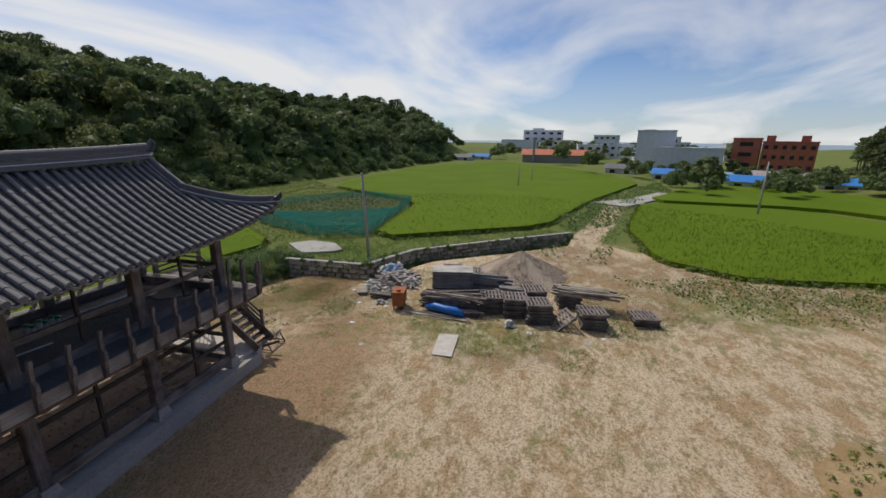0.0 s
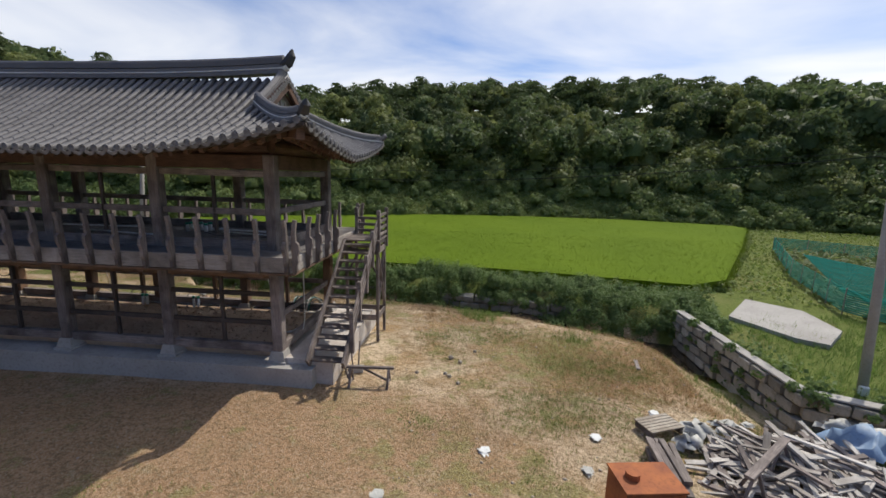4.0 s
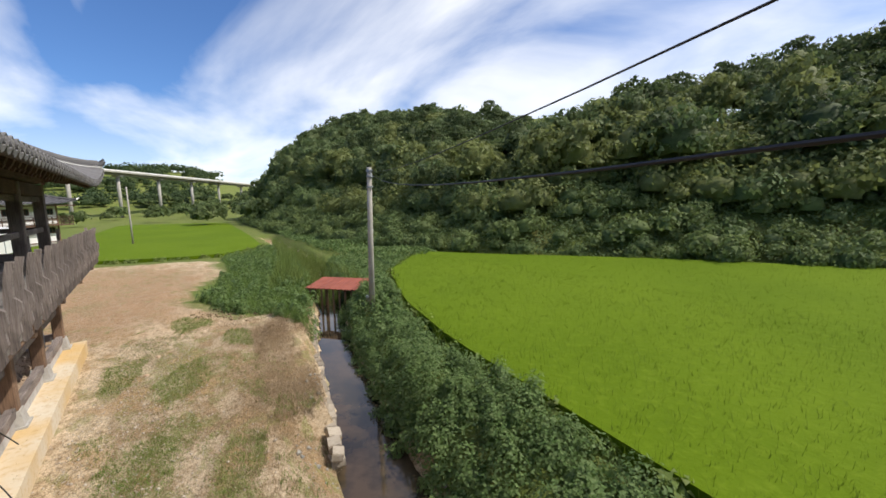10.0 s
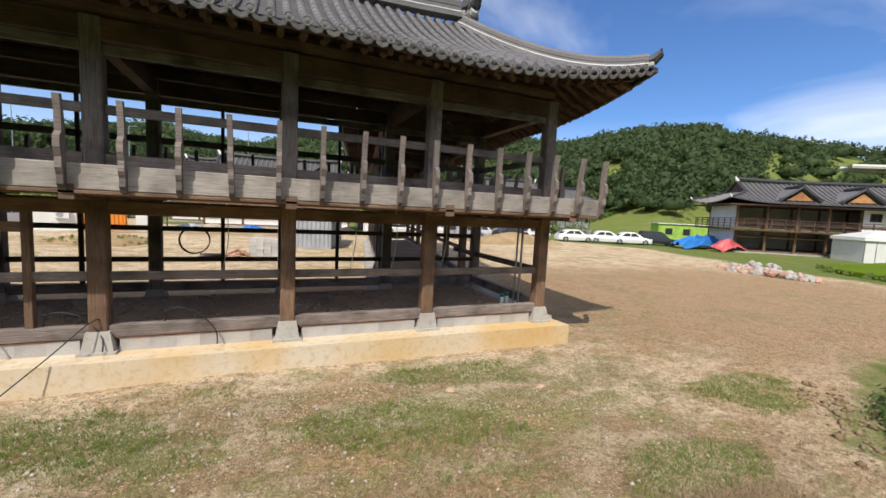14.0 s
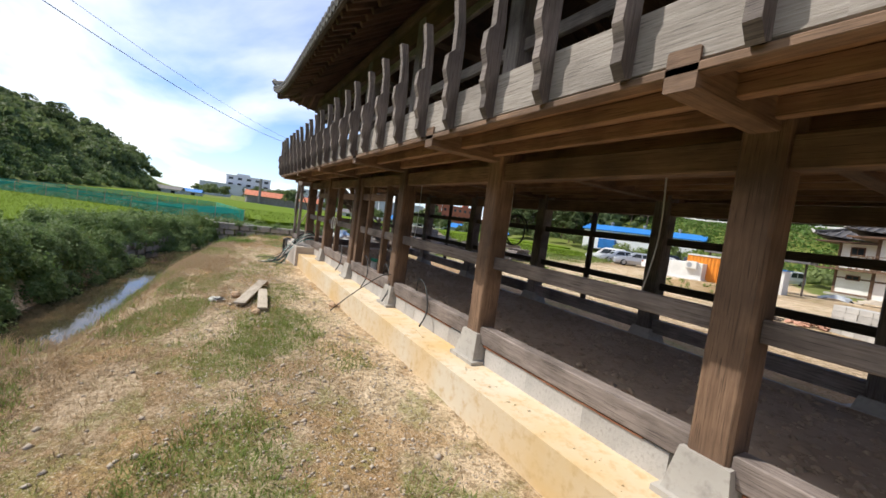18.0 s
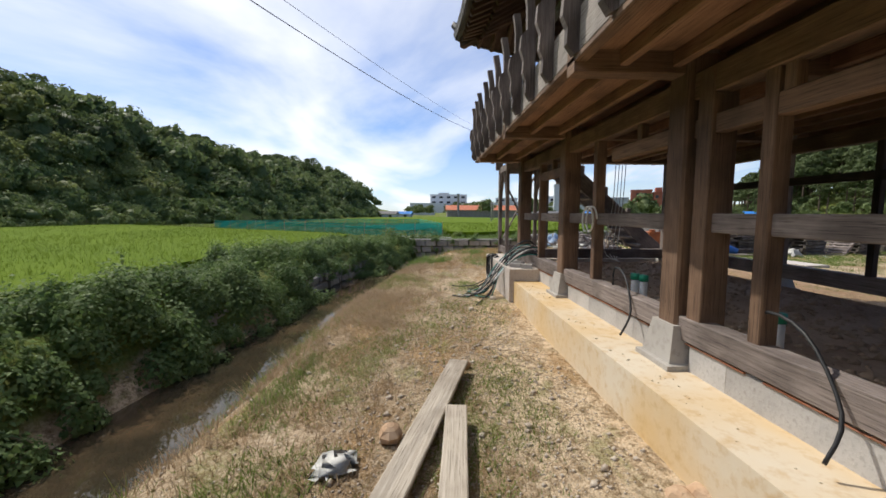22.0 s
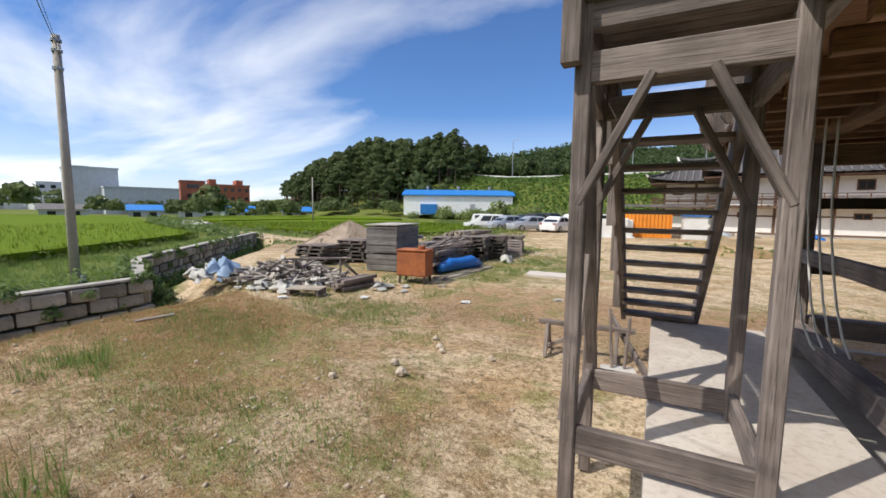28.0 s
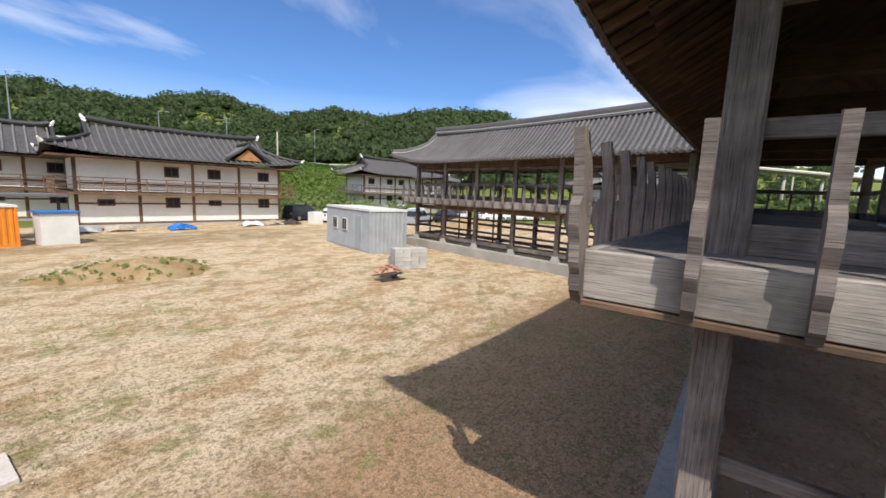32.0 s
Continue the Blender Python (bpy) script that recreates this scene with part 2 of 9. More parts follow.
bumped(WATER_M, water_b, noise_of(WATER_M, WATER_M.node_tree.nodes.new("ShaderNodeTexCoord").outputs["Object"], 2.2, 4), 0.12, 0.02)
RICE = leafy("rice_blades", (0.105, 0.165, 0.008), (0.125, 0.185, 0.011), (0.155, 0.21, 0.022), 0.12)
RICE_BED = speckled("rice_canopy", (0.088, 0.142, 0.002), (0.108, 0.166, 0.004), (0.135, 0.195, 0.009), 0.12, 5, 0.95, 0.45, 0.1)
BUSH = leafy("bank_leaves", (0.10, 0.175, 0.042), (0.15, 0.235, 0.062), (0.25, 0.32, 0.13), 0.7)
WEED = leafy("weed_blades", (0.20, 0.265, 0.06), (0.28, 0.30, 0.095), (0.17, 0.25, 0.05), 0.5)
STRAW = leafy("dry_grass", (0.40, 0.29, 0.17), (0.31, 0.205, 0.12), (0.50, 0.395, 0.25), 0.9)
RUSTY_STRAW = leafy("rusty_dry_grass", (0.42, 0.255, 0.115), (0.34, 0.195, 0.085), (0.50, 0.34, 0.17), 0.9)
TREE_A = leafy("oak_leaves", (0.105, 0.165, 0.055), (0.185, 0.23, 0.085), (0.21, 0.245, 0.105), 0.16, 3.2)
MTN_LEAF = leafy("mountain_leaves", (0.05, 0.085, 0.03), (0.075, 0.115, 0.04), (0.105, 0.145, 0.055), 0.03, 1.2)
TREE_B = leafy("pine_needles", (0.07, 0.105, 0.036), (0.10, 0.14, 0.05), (0.14, 0.17, 0.065), 0.05, 3.2)
TREE_L = leafy("light_leaves", (0.19, 0.225, 0.065), (0.235, 0.265, 0.085), (0.27, 0.295, 0.11), 0.2, 3.2)
TREE_D = leafy("bush_leaves", (0.125, 0.19, 0.055), (0.175, 0.235, 0.08), (0.22, 0.27, 0.115), 0.12, 3.2)
TREE_C = leafy("bright_leaves", (0.165, 0.225, 0.065), (0.205, 0.265, 0.085), (0.26, 0.31, 0.125), 0.12, 3.2)
BARK = speckled("bark", (0.10, 0.075, 0.055), (0.14, 0.11, 0.085), (0.06, 0.045, 0.035), 2, 15, 0.95, 0.8, 0.02)
PALE_STONE = speckled("pale_pebble", (0.42, 0.35, 0.28), (0.52, 0.45, 0.37), (0.32, 0.26, 0.2), 3, 25, 0.9, 0.3, 0.004)
SLAB_M = speckled("white_worn_concrete", (0.52, 0.46, 0.41), (0.60, 0.55, 0.50), (0.36, 0.30, 0.25), 2.5, 22, 0.9, 0.5, 0.01)
SAND_HEAP = speckled("sandy_heap", (0.40, 0.29, 0.17), (0.30, 0.20, 0.10), (0.20, 0.15, 0.06), 0.9, 12, 0.95, 0.9, 0.05)


# ---- mesh building ----
def v3(*p):
    return np.array(p, float)


class MB:
    """Collects faces for one mesh; texture axes run along each beam."""

    def __init__(self, warp=None):
        self.v, self.f, self.uv, self.warp = [], [], [], warp

    def face(self, idx, uv=None):
        self.f.append(tuple(idx))
        self.uv.append(uv)

    def add(self, pts):
        n = len(self.v)
        self.v.extend([tuple(map(float, p)) for p in pts])
        return n

    def loft(self, rings, caps=True, closed=True, us=None):
        k = len(rings[0])
        start = [self.add(r) for r in rings]
        girth = [0.0]
        r0 = [np.array(p, float) for p in rings[0]]
        for i in range(k):
            girth.append(girth[-1] + float(np.linalg.norm(r0[(i + 1) % k] - r0[i])))
        if us is None:
            us = [0.0]
            for a, b in zip(rings, rings[1:]):
                us.append(us[-1] + float(np.linalg.norm(np.mean(b, 0) - np.mean(a, 0))))
        for j in range(len(rings) - 1):
            for i in range(k if closed else k - 1):
                a, b, n = start[j], start[j + 1], (i + 1) % k
                self.face((a + i, a + n, b + n, b + i), ((us[j], girth[i]), (us[j], girth[i + 1]), (us[j + 1], girth[i + 1]), (us[j + 1], girth[i])))
        if caps and closed:
            self.face([start[0] + i for i in range(k)][::-1])
            self.face([start[-1] + i for i in range(k)])
        return self

    def beam(self, a, b, w, h, up=(0, 0, 1), ch=0.008, bow=0.0):
        a, b, up = v3(*a), v3(*b), v3(*up)
        d = (b - a) / np.linalg.norm(b - a)
        if abs(d @ up) > 0.99:
            up = v3(0, 1, 0) if abs(d[1]) < 0.9 else v3(1, 0, 0)
        s = np.cross(d, up)
        s /= np.linalg.norm(s)
        u = np.cross(s, d)
        x, y, c = w / 2, h / 2, min(ch, w / 4, h / 4)
        sec = [(-x + c, -y), (x - c, -y), (x, -y + c), (x, y - c), (x - c, y), (-x + c, y), (-x, y - c), (-x, -y + c)]
        ends = [a, b] if not bow else [a, (a + b) / 2 + u * bow, b]
        return self.loft([[p + q[0] * s + q[1] * u for q in sec] for p in ends])

    def box(self, c, s, rz=0.0, ch=0.006):
        d = v3(math.cos(rz), math.sin(rz), 0) * s[0] / 2
        return self.beam(v3(*c) - d, v3(*c) + d, s[1], s[2], ch=ch)

    def tube(self, pts, r, n=8, caps=True, up=(0, 0, 1)):
        pts = [v3(*p) for p in pts]
        rs = r if isinstance(r, (list, tuple)) else [r] * len(pts)
        rings = []
        for i, p in enumerate(pts):
            d = pts[min(i + 1, len(pts) - 1)] - pts[max(i - 1, 0)]
            d = d / (np.linalg.norm(d) + 1e-9)
            q = v3(*up) if abs(d @ v3(*up)) < 0.97 else v3(1, 0.1, 0)
            s = np.cross(d, q)
            s /= np.linalg.norm(s)
            u = np.cross(s, d)
            rings.append([p + rs[i] * (math.cos(t) * s + math.sin(t) * u) for t in np.linspace(0, 2 * math.pi, n, endpoint=False)])
        return self.loft(rings, caps)

    def slab(self, poly, z0, z1):
        """An upright prism over a flat outline, anticlockwise."""
        return self.loft([[(x, y, z0) for x, y in poly], [(x, y, z1) for x, y in poly]])

    def plate(self, outline, origin, ax, ay, thick):
        """A flat shape in the plane of ax and ay, with thickness."""
        ax, ay = v3(*ax), v3(*ay)
        n = np.cross(ax, ay)
        n = n / np.linalg.norm(n) * thick / 2
        p = [v3(*origin) + x * ax + y * ay for x, y in outline]
        k = len(p)
        i = len(self.v)
        self.loft([[q - n for q in p], [q + n for q in p]], caps=False)
        grain = [(y, x) for x, y in outline]
        self.face([i + j for j in range(k)][::-1], grain[::-1])
        self.face([i + k + j for j in range(k)], grain)
        return self

    def sheet(self, fn, us, vs, thick=0.0):
        top = [[fn(u, v) for v in vs] for u in us]
        base = self.add([p for row in top for p in row])
        k = len(vs)
        for i in range(len(us) - 1):
            for j in range(k - 1):
                a = base + i * k + j
                self.face((a, a + k, a + k + 1, a + 1), ((us[i], vs[j]), (us[i + 1], vs[j]), (us[i + 1], vs[j + 1]), (us[i], vs[j + 1])))
        return self

    def weld(self):
        """Joins points that lie together, so that strips become one surface."""
        seen, remap = {}, []
        pts = []
        for p in self.v:
            key = (round(p[0], 4), round(p[1], 4), round(p[2], 4))
            if key not in seen:
                seen[key] = len(pts)
                pts.append(p)
            remap.append(seen[key])
        self.v = pts
        faces, uvs = [], []
        for f, uv in zip(self.f, self.uv):
            g = [remap[i] for i in f]
            if len(set(g)) == len(g):
                faces.append(tuple(g))
                uvs.append(uv)
            elif len(set(g)) > 2:
                faces.append(tuple(dict.fromkeys(g)))
                uvs.append(None)
        self.f, self.uv = faces, uvs
        return self

    def mesh(self, name):
        pts = self.v if self.warp is None else [self.warp(p) for p in self.v]
        me = bpy.data.meshes.new(name)
        me.from_pydata(pts, [], self.f)
        lay = me.uv_layers.new(name="UVMap")
        flat = []
        for f, uv in zip(self.f, self.uv):
            if uv is None:
                p0, p1, p2 = (np.array(pts[i]) for i in f[:3])
                n = np.abs(np.cross(p1 - p0, p2 - p0))
                i, j = ((1, 2), (0, 2), (0, 1))[int(np.argmax(n))]
                uv = [(pts[q][i], pts[q][j]) for q in f]
            for q in uv:
                flat.extend(q)
        lay.data.foreach_set("uv", flat)
        return me


def mesh_np(name, verts, faces, tris=None):
    """A large mesh from arrays of points and of triangles or quads."""
    me = bpy.data.meshes.new(name)
    verts, faces = np.asarray(verts, np.float32), np.asarray(faces, np.int32)
    me.vertices.add(len(verts))
    me.vertices.foreach_set("co", verts.ravel())
    k = faces.shape[1]
    loops, starts = faces.ravel(), np.arange(0, faces.size, k, dtype=np.int32)
    if tris is not None:
        tris = np.asarray(tris, np.int32)
        starts = np.concatenate([starts, len(loops) + np.arange(0, tris.size, 3, dtype=np.int32)])
        loops = np.concatenate([loops, tris.ravel()])
    me.loops.add(len(loops))
    me.loops.foreach_set("vertex_index", loops)
    me.polygons.add(len(starts))
    me.polygons.foreach_set("loop_start", starts.astype(np.int32))
    me.update(calc_edges=True)
    me.validate()
    return me


def part(name, mb, mat, parent=None, label="", smooth=False):
    me = mb.mesh(name) if isinstance(mb, MB) else mb
    if len(me.materials) == 0:
        me.materials.append(mat)
    if smooth:
        me.polygons.foreach_set("use_smooth", [True] * len(me.polygons))
    ob = new(name, me)
    if parent is not None:
        ob.parent = parent
    return tagged(ob, label)


def thing(name, label, category, group="", kind="", at=(0, 0, 0), rz=0.0):
    ob = new(name)
    ob.empty_display_size = 0.2
    ob.matrix_world = pose(*at, 0, 0, rz)
    return tagged(ob, label, category, group, kind)


def piece(name, me, m, parent):
    """One more object on a shared mesh."""
    ob = new(name, me)
    ob.parent = parent
    ob.matrix_basis = m
    return ob


def solo(name, mb, mat, label, category, group="", kind="", smooth=False):
    return tagged(part(name, mb, mat, smooth=smooth), label, category, group, kind)


rng = np.random.default_rng(7)


def sstep(a, b, x):
    t = np.clip((np.asarray(x, float) - a) / (b - a), 0, 1)
    return t * t * (3 - 2 * t)


# ---- plan of the land ----
STREAM = np.array([(-12.6, -4.4), (-10, -5.9), (-6.5, -7.3), (-2.5, -7.95), (1, -8.5), (4.8, -8.8), (7.2, -9.15), (10.5, -10.0), (14.2, -10.95), (18, -12.2), (20, -13.0), (27, -14.6), (40, -17), (60, -19)])
HILL_X = [-400, -185, -165, -130, -95, -60, -36, -20, 0, 12, 28, 45, 70, 110, 140, 200, 420]
HILL_Y = [-10, -18, -21, -26, -30, -34, -38, -41, -38.5, -33.5, -25.5, -23, -22, -25, -29, -62, -300]
HILL_A = [2, 7.4, 21.1, 18.1, 22.3, 23.6, 21.8, 20.1, 19.6, 18.4, 16.7, 12.9, 24.3, 31, 30, 12, 3]
MTN_ANG = [-20, -5, 2, 8, 13, 18, 24, 30, 37, 45, 53, 60, 67, 75, 83, 90, 100, 112, 125, 140, 160]
MTN_H = [2, 33.3, 34.8, 26.5, 37.4, 37.6, 35.5, 34.6, 36.6, 38, 45, 32, 33.5, 28, 35, 26.5, 31, 12.5, 9, 6, 2]
MTN_R = [440, 440, 430, 410, 380, 300, 225, 195, 209, 230, 241, 250, 255, 260, 260, 260, 250, 200, 190, 200, 300]


def near_line(px, py, line):
    best = np.full(np.shape(px), 1e9)
    side = np.zeros(np.shape(px))
    for (ax, ay), (bx, by) in zip(line, line[1:]):
        dx, dy = bx - ax, by - ay
        t = np.clip(((px - ax) * dx + (py - ay) * dy) / (dx * dx + dy * dy), 0, 1)
        d = np.hypot(px - ax - t * dx, py - ay - t * dy)
        s = dx * (py - ay) - dy * (px - ax)
        side = np.where(d < best, s, side)
        best = np.minimum(best, d)
    return best, side


WALL_LINE = [(-12.2, -6.2), (-12.35, -0.6), (-16.5, 1.25), (-20.9, 6.6), (-25.7, 12.7)]


def inside_wall(x, y):
    return (y > -6.0) & (y < 12.6)


def wob(x, y, s):
    return np.sin(x / s + 1.3 * np.sin(y / s * 0.7 + 1)) * np.cos(y / s * 1.1 + 0.8 * np.sin(x / s * 0.6 + 2))


def land(x, y):
    x, y = np.asarray(x, float), np.asarray(y, float)
    z = np.full(np.broadcast(x, y).shape, -0.5) + 0.04 * wob(x, y, 2.1) + 0.02 * wob(x + 9, y, 0.7)
    d, side = near_line(x, y, STREAM)
    house = side > 0
    steep = np.where(house & (x > 8.5), sstep(0.55, 0.9, d), np.where(house, sstep(0.25, 2.1, d), sstep(0.4, 1.7, d)))
    # upright behind the stone wall of the far bank
    walled = sstep(-9.5, -8.2, x) * sstep(-2.2, -3.4, x)
    steep = np.where(~house, (1 - walled) * steep + walled * sstep(1.35, 1.8, d), steep)
    inside = (x > -12.4) & (x < 62)
    z = np.where(inside, -1.78 + (z + 1.78) * steep, z)
    # ditch along the foot of the block wall
    dw, sw = near_line(x, y, WALL_LINE)
    z = np.where((sw < 0) & inside_wall(x, y), z - 0.85 * (1 - sstep(0.4, 2.6, dw)), z)
    # the terrace beyond the block wall lies a little lower
    z = z - 0.15 * sstep(-14, -20, x)
    base, amp = np.interp(x, HILL_X, HILL_Y), np.interp(x, HILL_X, HILL_A)
    rise = np.maximum(base - y, 0)
    z = z + amp * (1 - np.exp(-rise / 27)) * (1 + 0.16 * wob(x, y, 23)) + 0.7 * wob(x, y, 6) * sstep(2, 14, rise)
    # road bank and mountains to the north and east
    bank_y = 64 + 0.0016 * (x - 10) ** 2 * (x < 10) + 0.10 * np.maximum(x - 10, 0)
    on = sstep(-62, -46, x) * sstep(150, 90, x)
    z = z + 8.6 * sstep(0, 15, y - bank_y) * on
    ang, r = np.degrees(np.arctan2(y, x)), np.hypot(x, y)
    mh, mr = np.interp(ang, MTN_ANG, MTN_H), np.interp(ang, MTN_ANG, MTN_R)
    z = z + mh * sstep(0.42, 1.0, r / mr) * (1 + 0.18 * wob(x, y, 45)) * (1 - 0.6 * sstep(1.3, 3.0, r / mr))
    # pine knoll by the warehouse
    z = z + 7 * np.exp(-(((x + 70) / 21) ** 2 + ((y - 87) / 15) ** 2))
    # the coast
    z = np.where(x < -270, z - 5.0 * sstep(-270, -300, x), z)
    z = np.where(r > 1200, -6, z)
    return z


def lz(x, y):
    return float(land(np.array(float(x)), np.array(float(y))))


def spaced(lo, hi, fine_lo, fine_hi, step, grow):
    mid = list(np.arange(fine_lo, fine_hi + 1e-6, step))
    out, s, p = [], step, fine_hi
    while p < hi:
        s *= grow
        p += s
        out.append(min(p, hi))
    left, s, p = [], step, fine_lo
    while p > lo:
        s *= grow
        p -= s
        left.append(max(p, lo))
    return np.array(left[::-1] + mid + out)


def inside_poly(px, py, poly):
    res = np.zeros(np.shape(px), bool)
    n = len(poly)
    for i in range(n):
        (x1, y1), (x2, y2) = poly[i], poly[(i + 1) % n]
        cross = ((y1 > py) != (y2 > py)) & (px < (x2 - x1) * (py - y1) / (y2 - y1 + 1e-12) + x1)
        res ^= cross
    return res


YARD = [(-11.5, -4), (-4, -5.8), (2, -6.6), (6, -7.4), (12, -8.2), (17, -8.4), (22, -6.5), (30, -9), (38, -10), (42, 4), (46, 20), (30, 45), (20, 36), (0, 40), (-8, 58), (-22, 58), (-26, 40), (-17, 26), (-24, 15), (-20, 7.5), (-15.5, 2), (-12.2, -1)]
gx = spaced(-3000, 3000, -26, 34, 0.42, 1.09)
gy = spaced(-3000, 3000, -20, 26, 0.42, 1.09)
GX, GY = np.meshgrid(gx, gy, indexing="ij")
GZ = land(GX, GY)
idx = np.arange(GX.size).reshape(GX.shape)
quads = np.stack([idx[:-1, :-1], idx[1:, :-1], idx[1:, 1:], idx[:-1, 1:]], -1).reshape(-1, 4)
ground_me = mesh_np("ground", np.stack([GX, GY, GZ], -1).reshape(-1, 3), quads)
bare = np.zeros(GX.shape)
for k in range(5):
    a = k * 1.26
    bare += inside_poly(GX + 0.7 * math.cos(a) + 0.4 * wob(GX, GY, 1.5), GY + 0.7 * math.sin(a) + 0.4 * wob(GY, GX, 1.7), YARD) / 5.0
d_w, side_w = near_line(GX, GY, STREAM)
bare = np.maximum(bare, (side_w > 0) & (d_w < 4.5) & (GX > -11) & (GX < 17.5))
bare = np.maximum(bare, (d_w < 0.9) & (GX > -12.4) & (GX < 60))
CREEK = np.array([(-18.0, 12.2), (-22.5, 13.4), (-26.5, 14.3), (-32.5, 16.2), (-39, 17.8), (-46, 20.0)])
d_c, _ = near_line(GX, GY, CREEK)
bare = np.maximum(bare, (1 - sstep(0.7, 1.7, d_c)) * (GX > -47) * (GX < -17))
att = ground_me.attributes.new("bare", "FLOAT", "POINT")
att.data.foreach_set("value", bare.astype(np.float32).ravel())
# rust-red earth near the pavilion's stair end and under its eaves, where its dark tone also deepens the roof's shadow
red = 1.1 * np.exp(-(((GX + 1.5) / 4.5) ** 2 + ((GY - 2.0) / 2.0) ** 2)) + 1.2 * np.exp(-(((GX - 8) / 8) ** 2 + ((GY - 2.8) / 2.4) ** 2)) + 1.1 * np.exp(-(((GX + 8.0) / 2.6) ** 2 + ((GY + 2.2) / 2.0) ** 2)) + 1.7 * np.exp(-(((GX - 28) / 10) ** 2 + ((GY + 1) / 7) ** 2)) + 0.6 * np.exp(-(((GX - 11) / 5) ** 2 + ((GY + 8.0) / 1.0) ** 2))
att = ground_me.attributes.new("red", "FLOAT", "POINT")
att.data.foreach_set("value", np.clip(red, 0, 1.3).astype(np.float32).ravel())

# dry turf on the stream bank and round the scrap
dryness = 0.75 * sstep(-4.3, -5.2, GY) * sstep(-9.5, -8.5, GY) * sstep(-6, -1, GX) * sstep(18.5, 11, GX) + 0.5 * np.exp(-(((GX + 4) / 3.5) ** 2 + ((GY + 4.0) / 2.5) ** 2)) + np.exp(-(((GX + 0.0) / 8) ** 2 + ((GY + 6.3) / 1.3) ** 2)) + np.exp(-(((GX - 10.5) / 5.5) ** 2 + ((GY + 7.9) / 1.1) ** 2)) + 0.45 * np.exp(-(((GX + 6.5) / 3.5) ** 2 + ((GY - 0.5) / 3.2) ** 2)) + 0.7 * np.exp(-(((GX + 4.5) / 2.0) ** 2 + ((GY - 8.5) / 4) ** 2)) + 0.7 * np.exp(-(((GX + 11) / 3) ** 2 + ((GY - 16) / 5) ** 2)) + 0.8 * np.exp(-(((GX - 6) / 14) ** 2 + ((GY - 29) / 4) ** 2)) + 0.8 * np.exp(-(((GX + 15) / 5) ** 2 + ((GY - 24) / 12) ** 2)) + 0.9 * np.exp(-(((GX + 18.5) / 4) ** 2 + ((GY - 11.5) / 4.5) ** 2))
att = ground_me.attributes.new("dry", "FLOAT", "POINT")
att.data.foreach_set("value", np.clip(dryness, 0, 1).astype(np.float32).ravel())

lush = np.exp(-(((GX + 7) / 4.2) ** 2 + ((GY + 2.6) / 3.6) ** 2)) + 1.0 * np.exp(-(((GX - 13) / 5.5) ** 2 + ((GY + 6.0) / 2.2) ** 2)) + 1.25 * np.exp(-(((GX + 5.2) / 2.3) ** 2 + ((GY - 7.5) / 5) ** 2)) + 1.2 * np.exp(-(((GX + 11) / 3.5) ** 2 + ((GY - 20) / 6) ** 2)) + 0.6 * np.exp(-(((GX - 5) / 9) ** 2 + ((GY - 30) / 3) ** 2)) + 0.5 * np.exp(-(((GX - 2) / 5) ** 2 + ((GY + 6.6) / 1.2) ** 2))
att = ground_me.attributes.new("lush", "FLOAT", "POINT")
att.data.foreach_set("value", np.clip(lush, 0, 1.2).astype(np.float32).ravel())
GROUND_M, gb, gl = base_mat("yard_earth", 0.95)
g_co = GROUND_M.node_tree.nodes.new("ShaderNodeTexCoord").outputs["Object"]
g_a = node(GROUND_M, "ShaderNodeAttribute")
g_a.attribute_name = "bare"
g_r = node(GROUND_M, "ShaderNodeAttribute")
g_r.attribute_name = "red"
g1, g2, g3 = noise_of(GROUND_M, g_co, 0.35, 5), noise_of(GROUND_M, g_co, 2.6, 6, 0.65), noise_of(GROUND_M, g_co, 12, 6, 0.72)
g4 = noise_of(GROUND_M, g_co, 60, 3, 0.6)
g7 = noise_of(GROUND_M, g_co, 27, 5, 0.75)


def gmath(op, a, b):
    n = GROUND_M.node_tree.nodes.new("ShaderNodeMath")
    n.operation = op
    for i, v in enumerate((a, b)):
        if isinstance(v, (int, float)):
            n.inputs[i].default_value = v
        else:
            gl.new(v, n.inputs[i])
    return n.outputs[0]


g_map = node(GROUND_M, "ShaderNodeMapping", Scale=(1.0, 1.5, 1.0), Rotation=(0, 0, 0.5))
gl.new(g_co, g_map.inputs[0])
g5 = noise_of(GROUND_M, g_map.outputs[0], 3.0, 6, 0.66)
g6 = noise_of(GROUND_M, g_map.outputs[0], 7.5, 5, 0.7)
sand = mix_rgb(GROUND_M, ramp(GROUND_M, g1, 0.4, 0.62), (0.60, 0.445, 0.28), (0.71, 0.555, 0.38))
rusty = mix_rgb(GROUND_M, ramp(GROUND_M, g3, 0.4, 0.7), (0.41, 0.235, 0.125), (0.28, 0.155, 0.08))
sand = mix_rgb(GROUND_M, gmath("MULTIPLY", ramp(GROUND_M, gmath("ADD", g_r.outputs["Fac"], gmath("MULTIPLY", g2, 0.8)), 0.58, 1.0), 0.85), sand, rusty)
# trodden dry turf in patches of a hand to a stride across
turf = mix_rgb(GROUND_M, ramp(GROUND_M, g3, 0.38, 0.62), (0.31, 0.205, 0.115), (0.21, 0.14, 0.07))
clumps = gmath("ADD", gmath("MULTIPLY", g5, 0.6), gmath("MULTIPLY", g6, 0.4))
sand = mix_rgb(GROUND_M, ramp(GROUND_M, clumps, 0.49, 0.57, 0, 0.62), sand, turf)
dry = mix_rgb(GROUND_M, ramp(GROUND_M, g3, 0.4, 0.65), (0.30, 0.215, 0.10), (0.21, 0.175, 0.07))
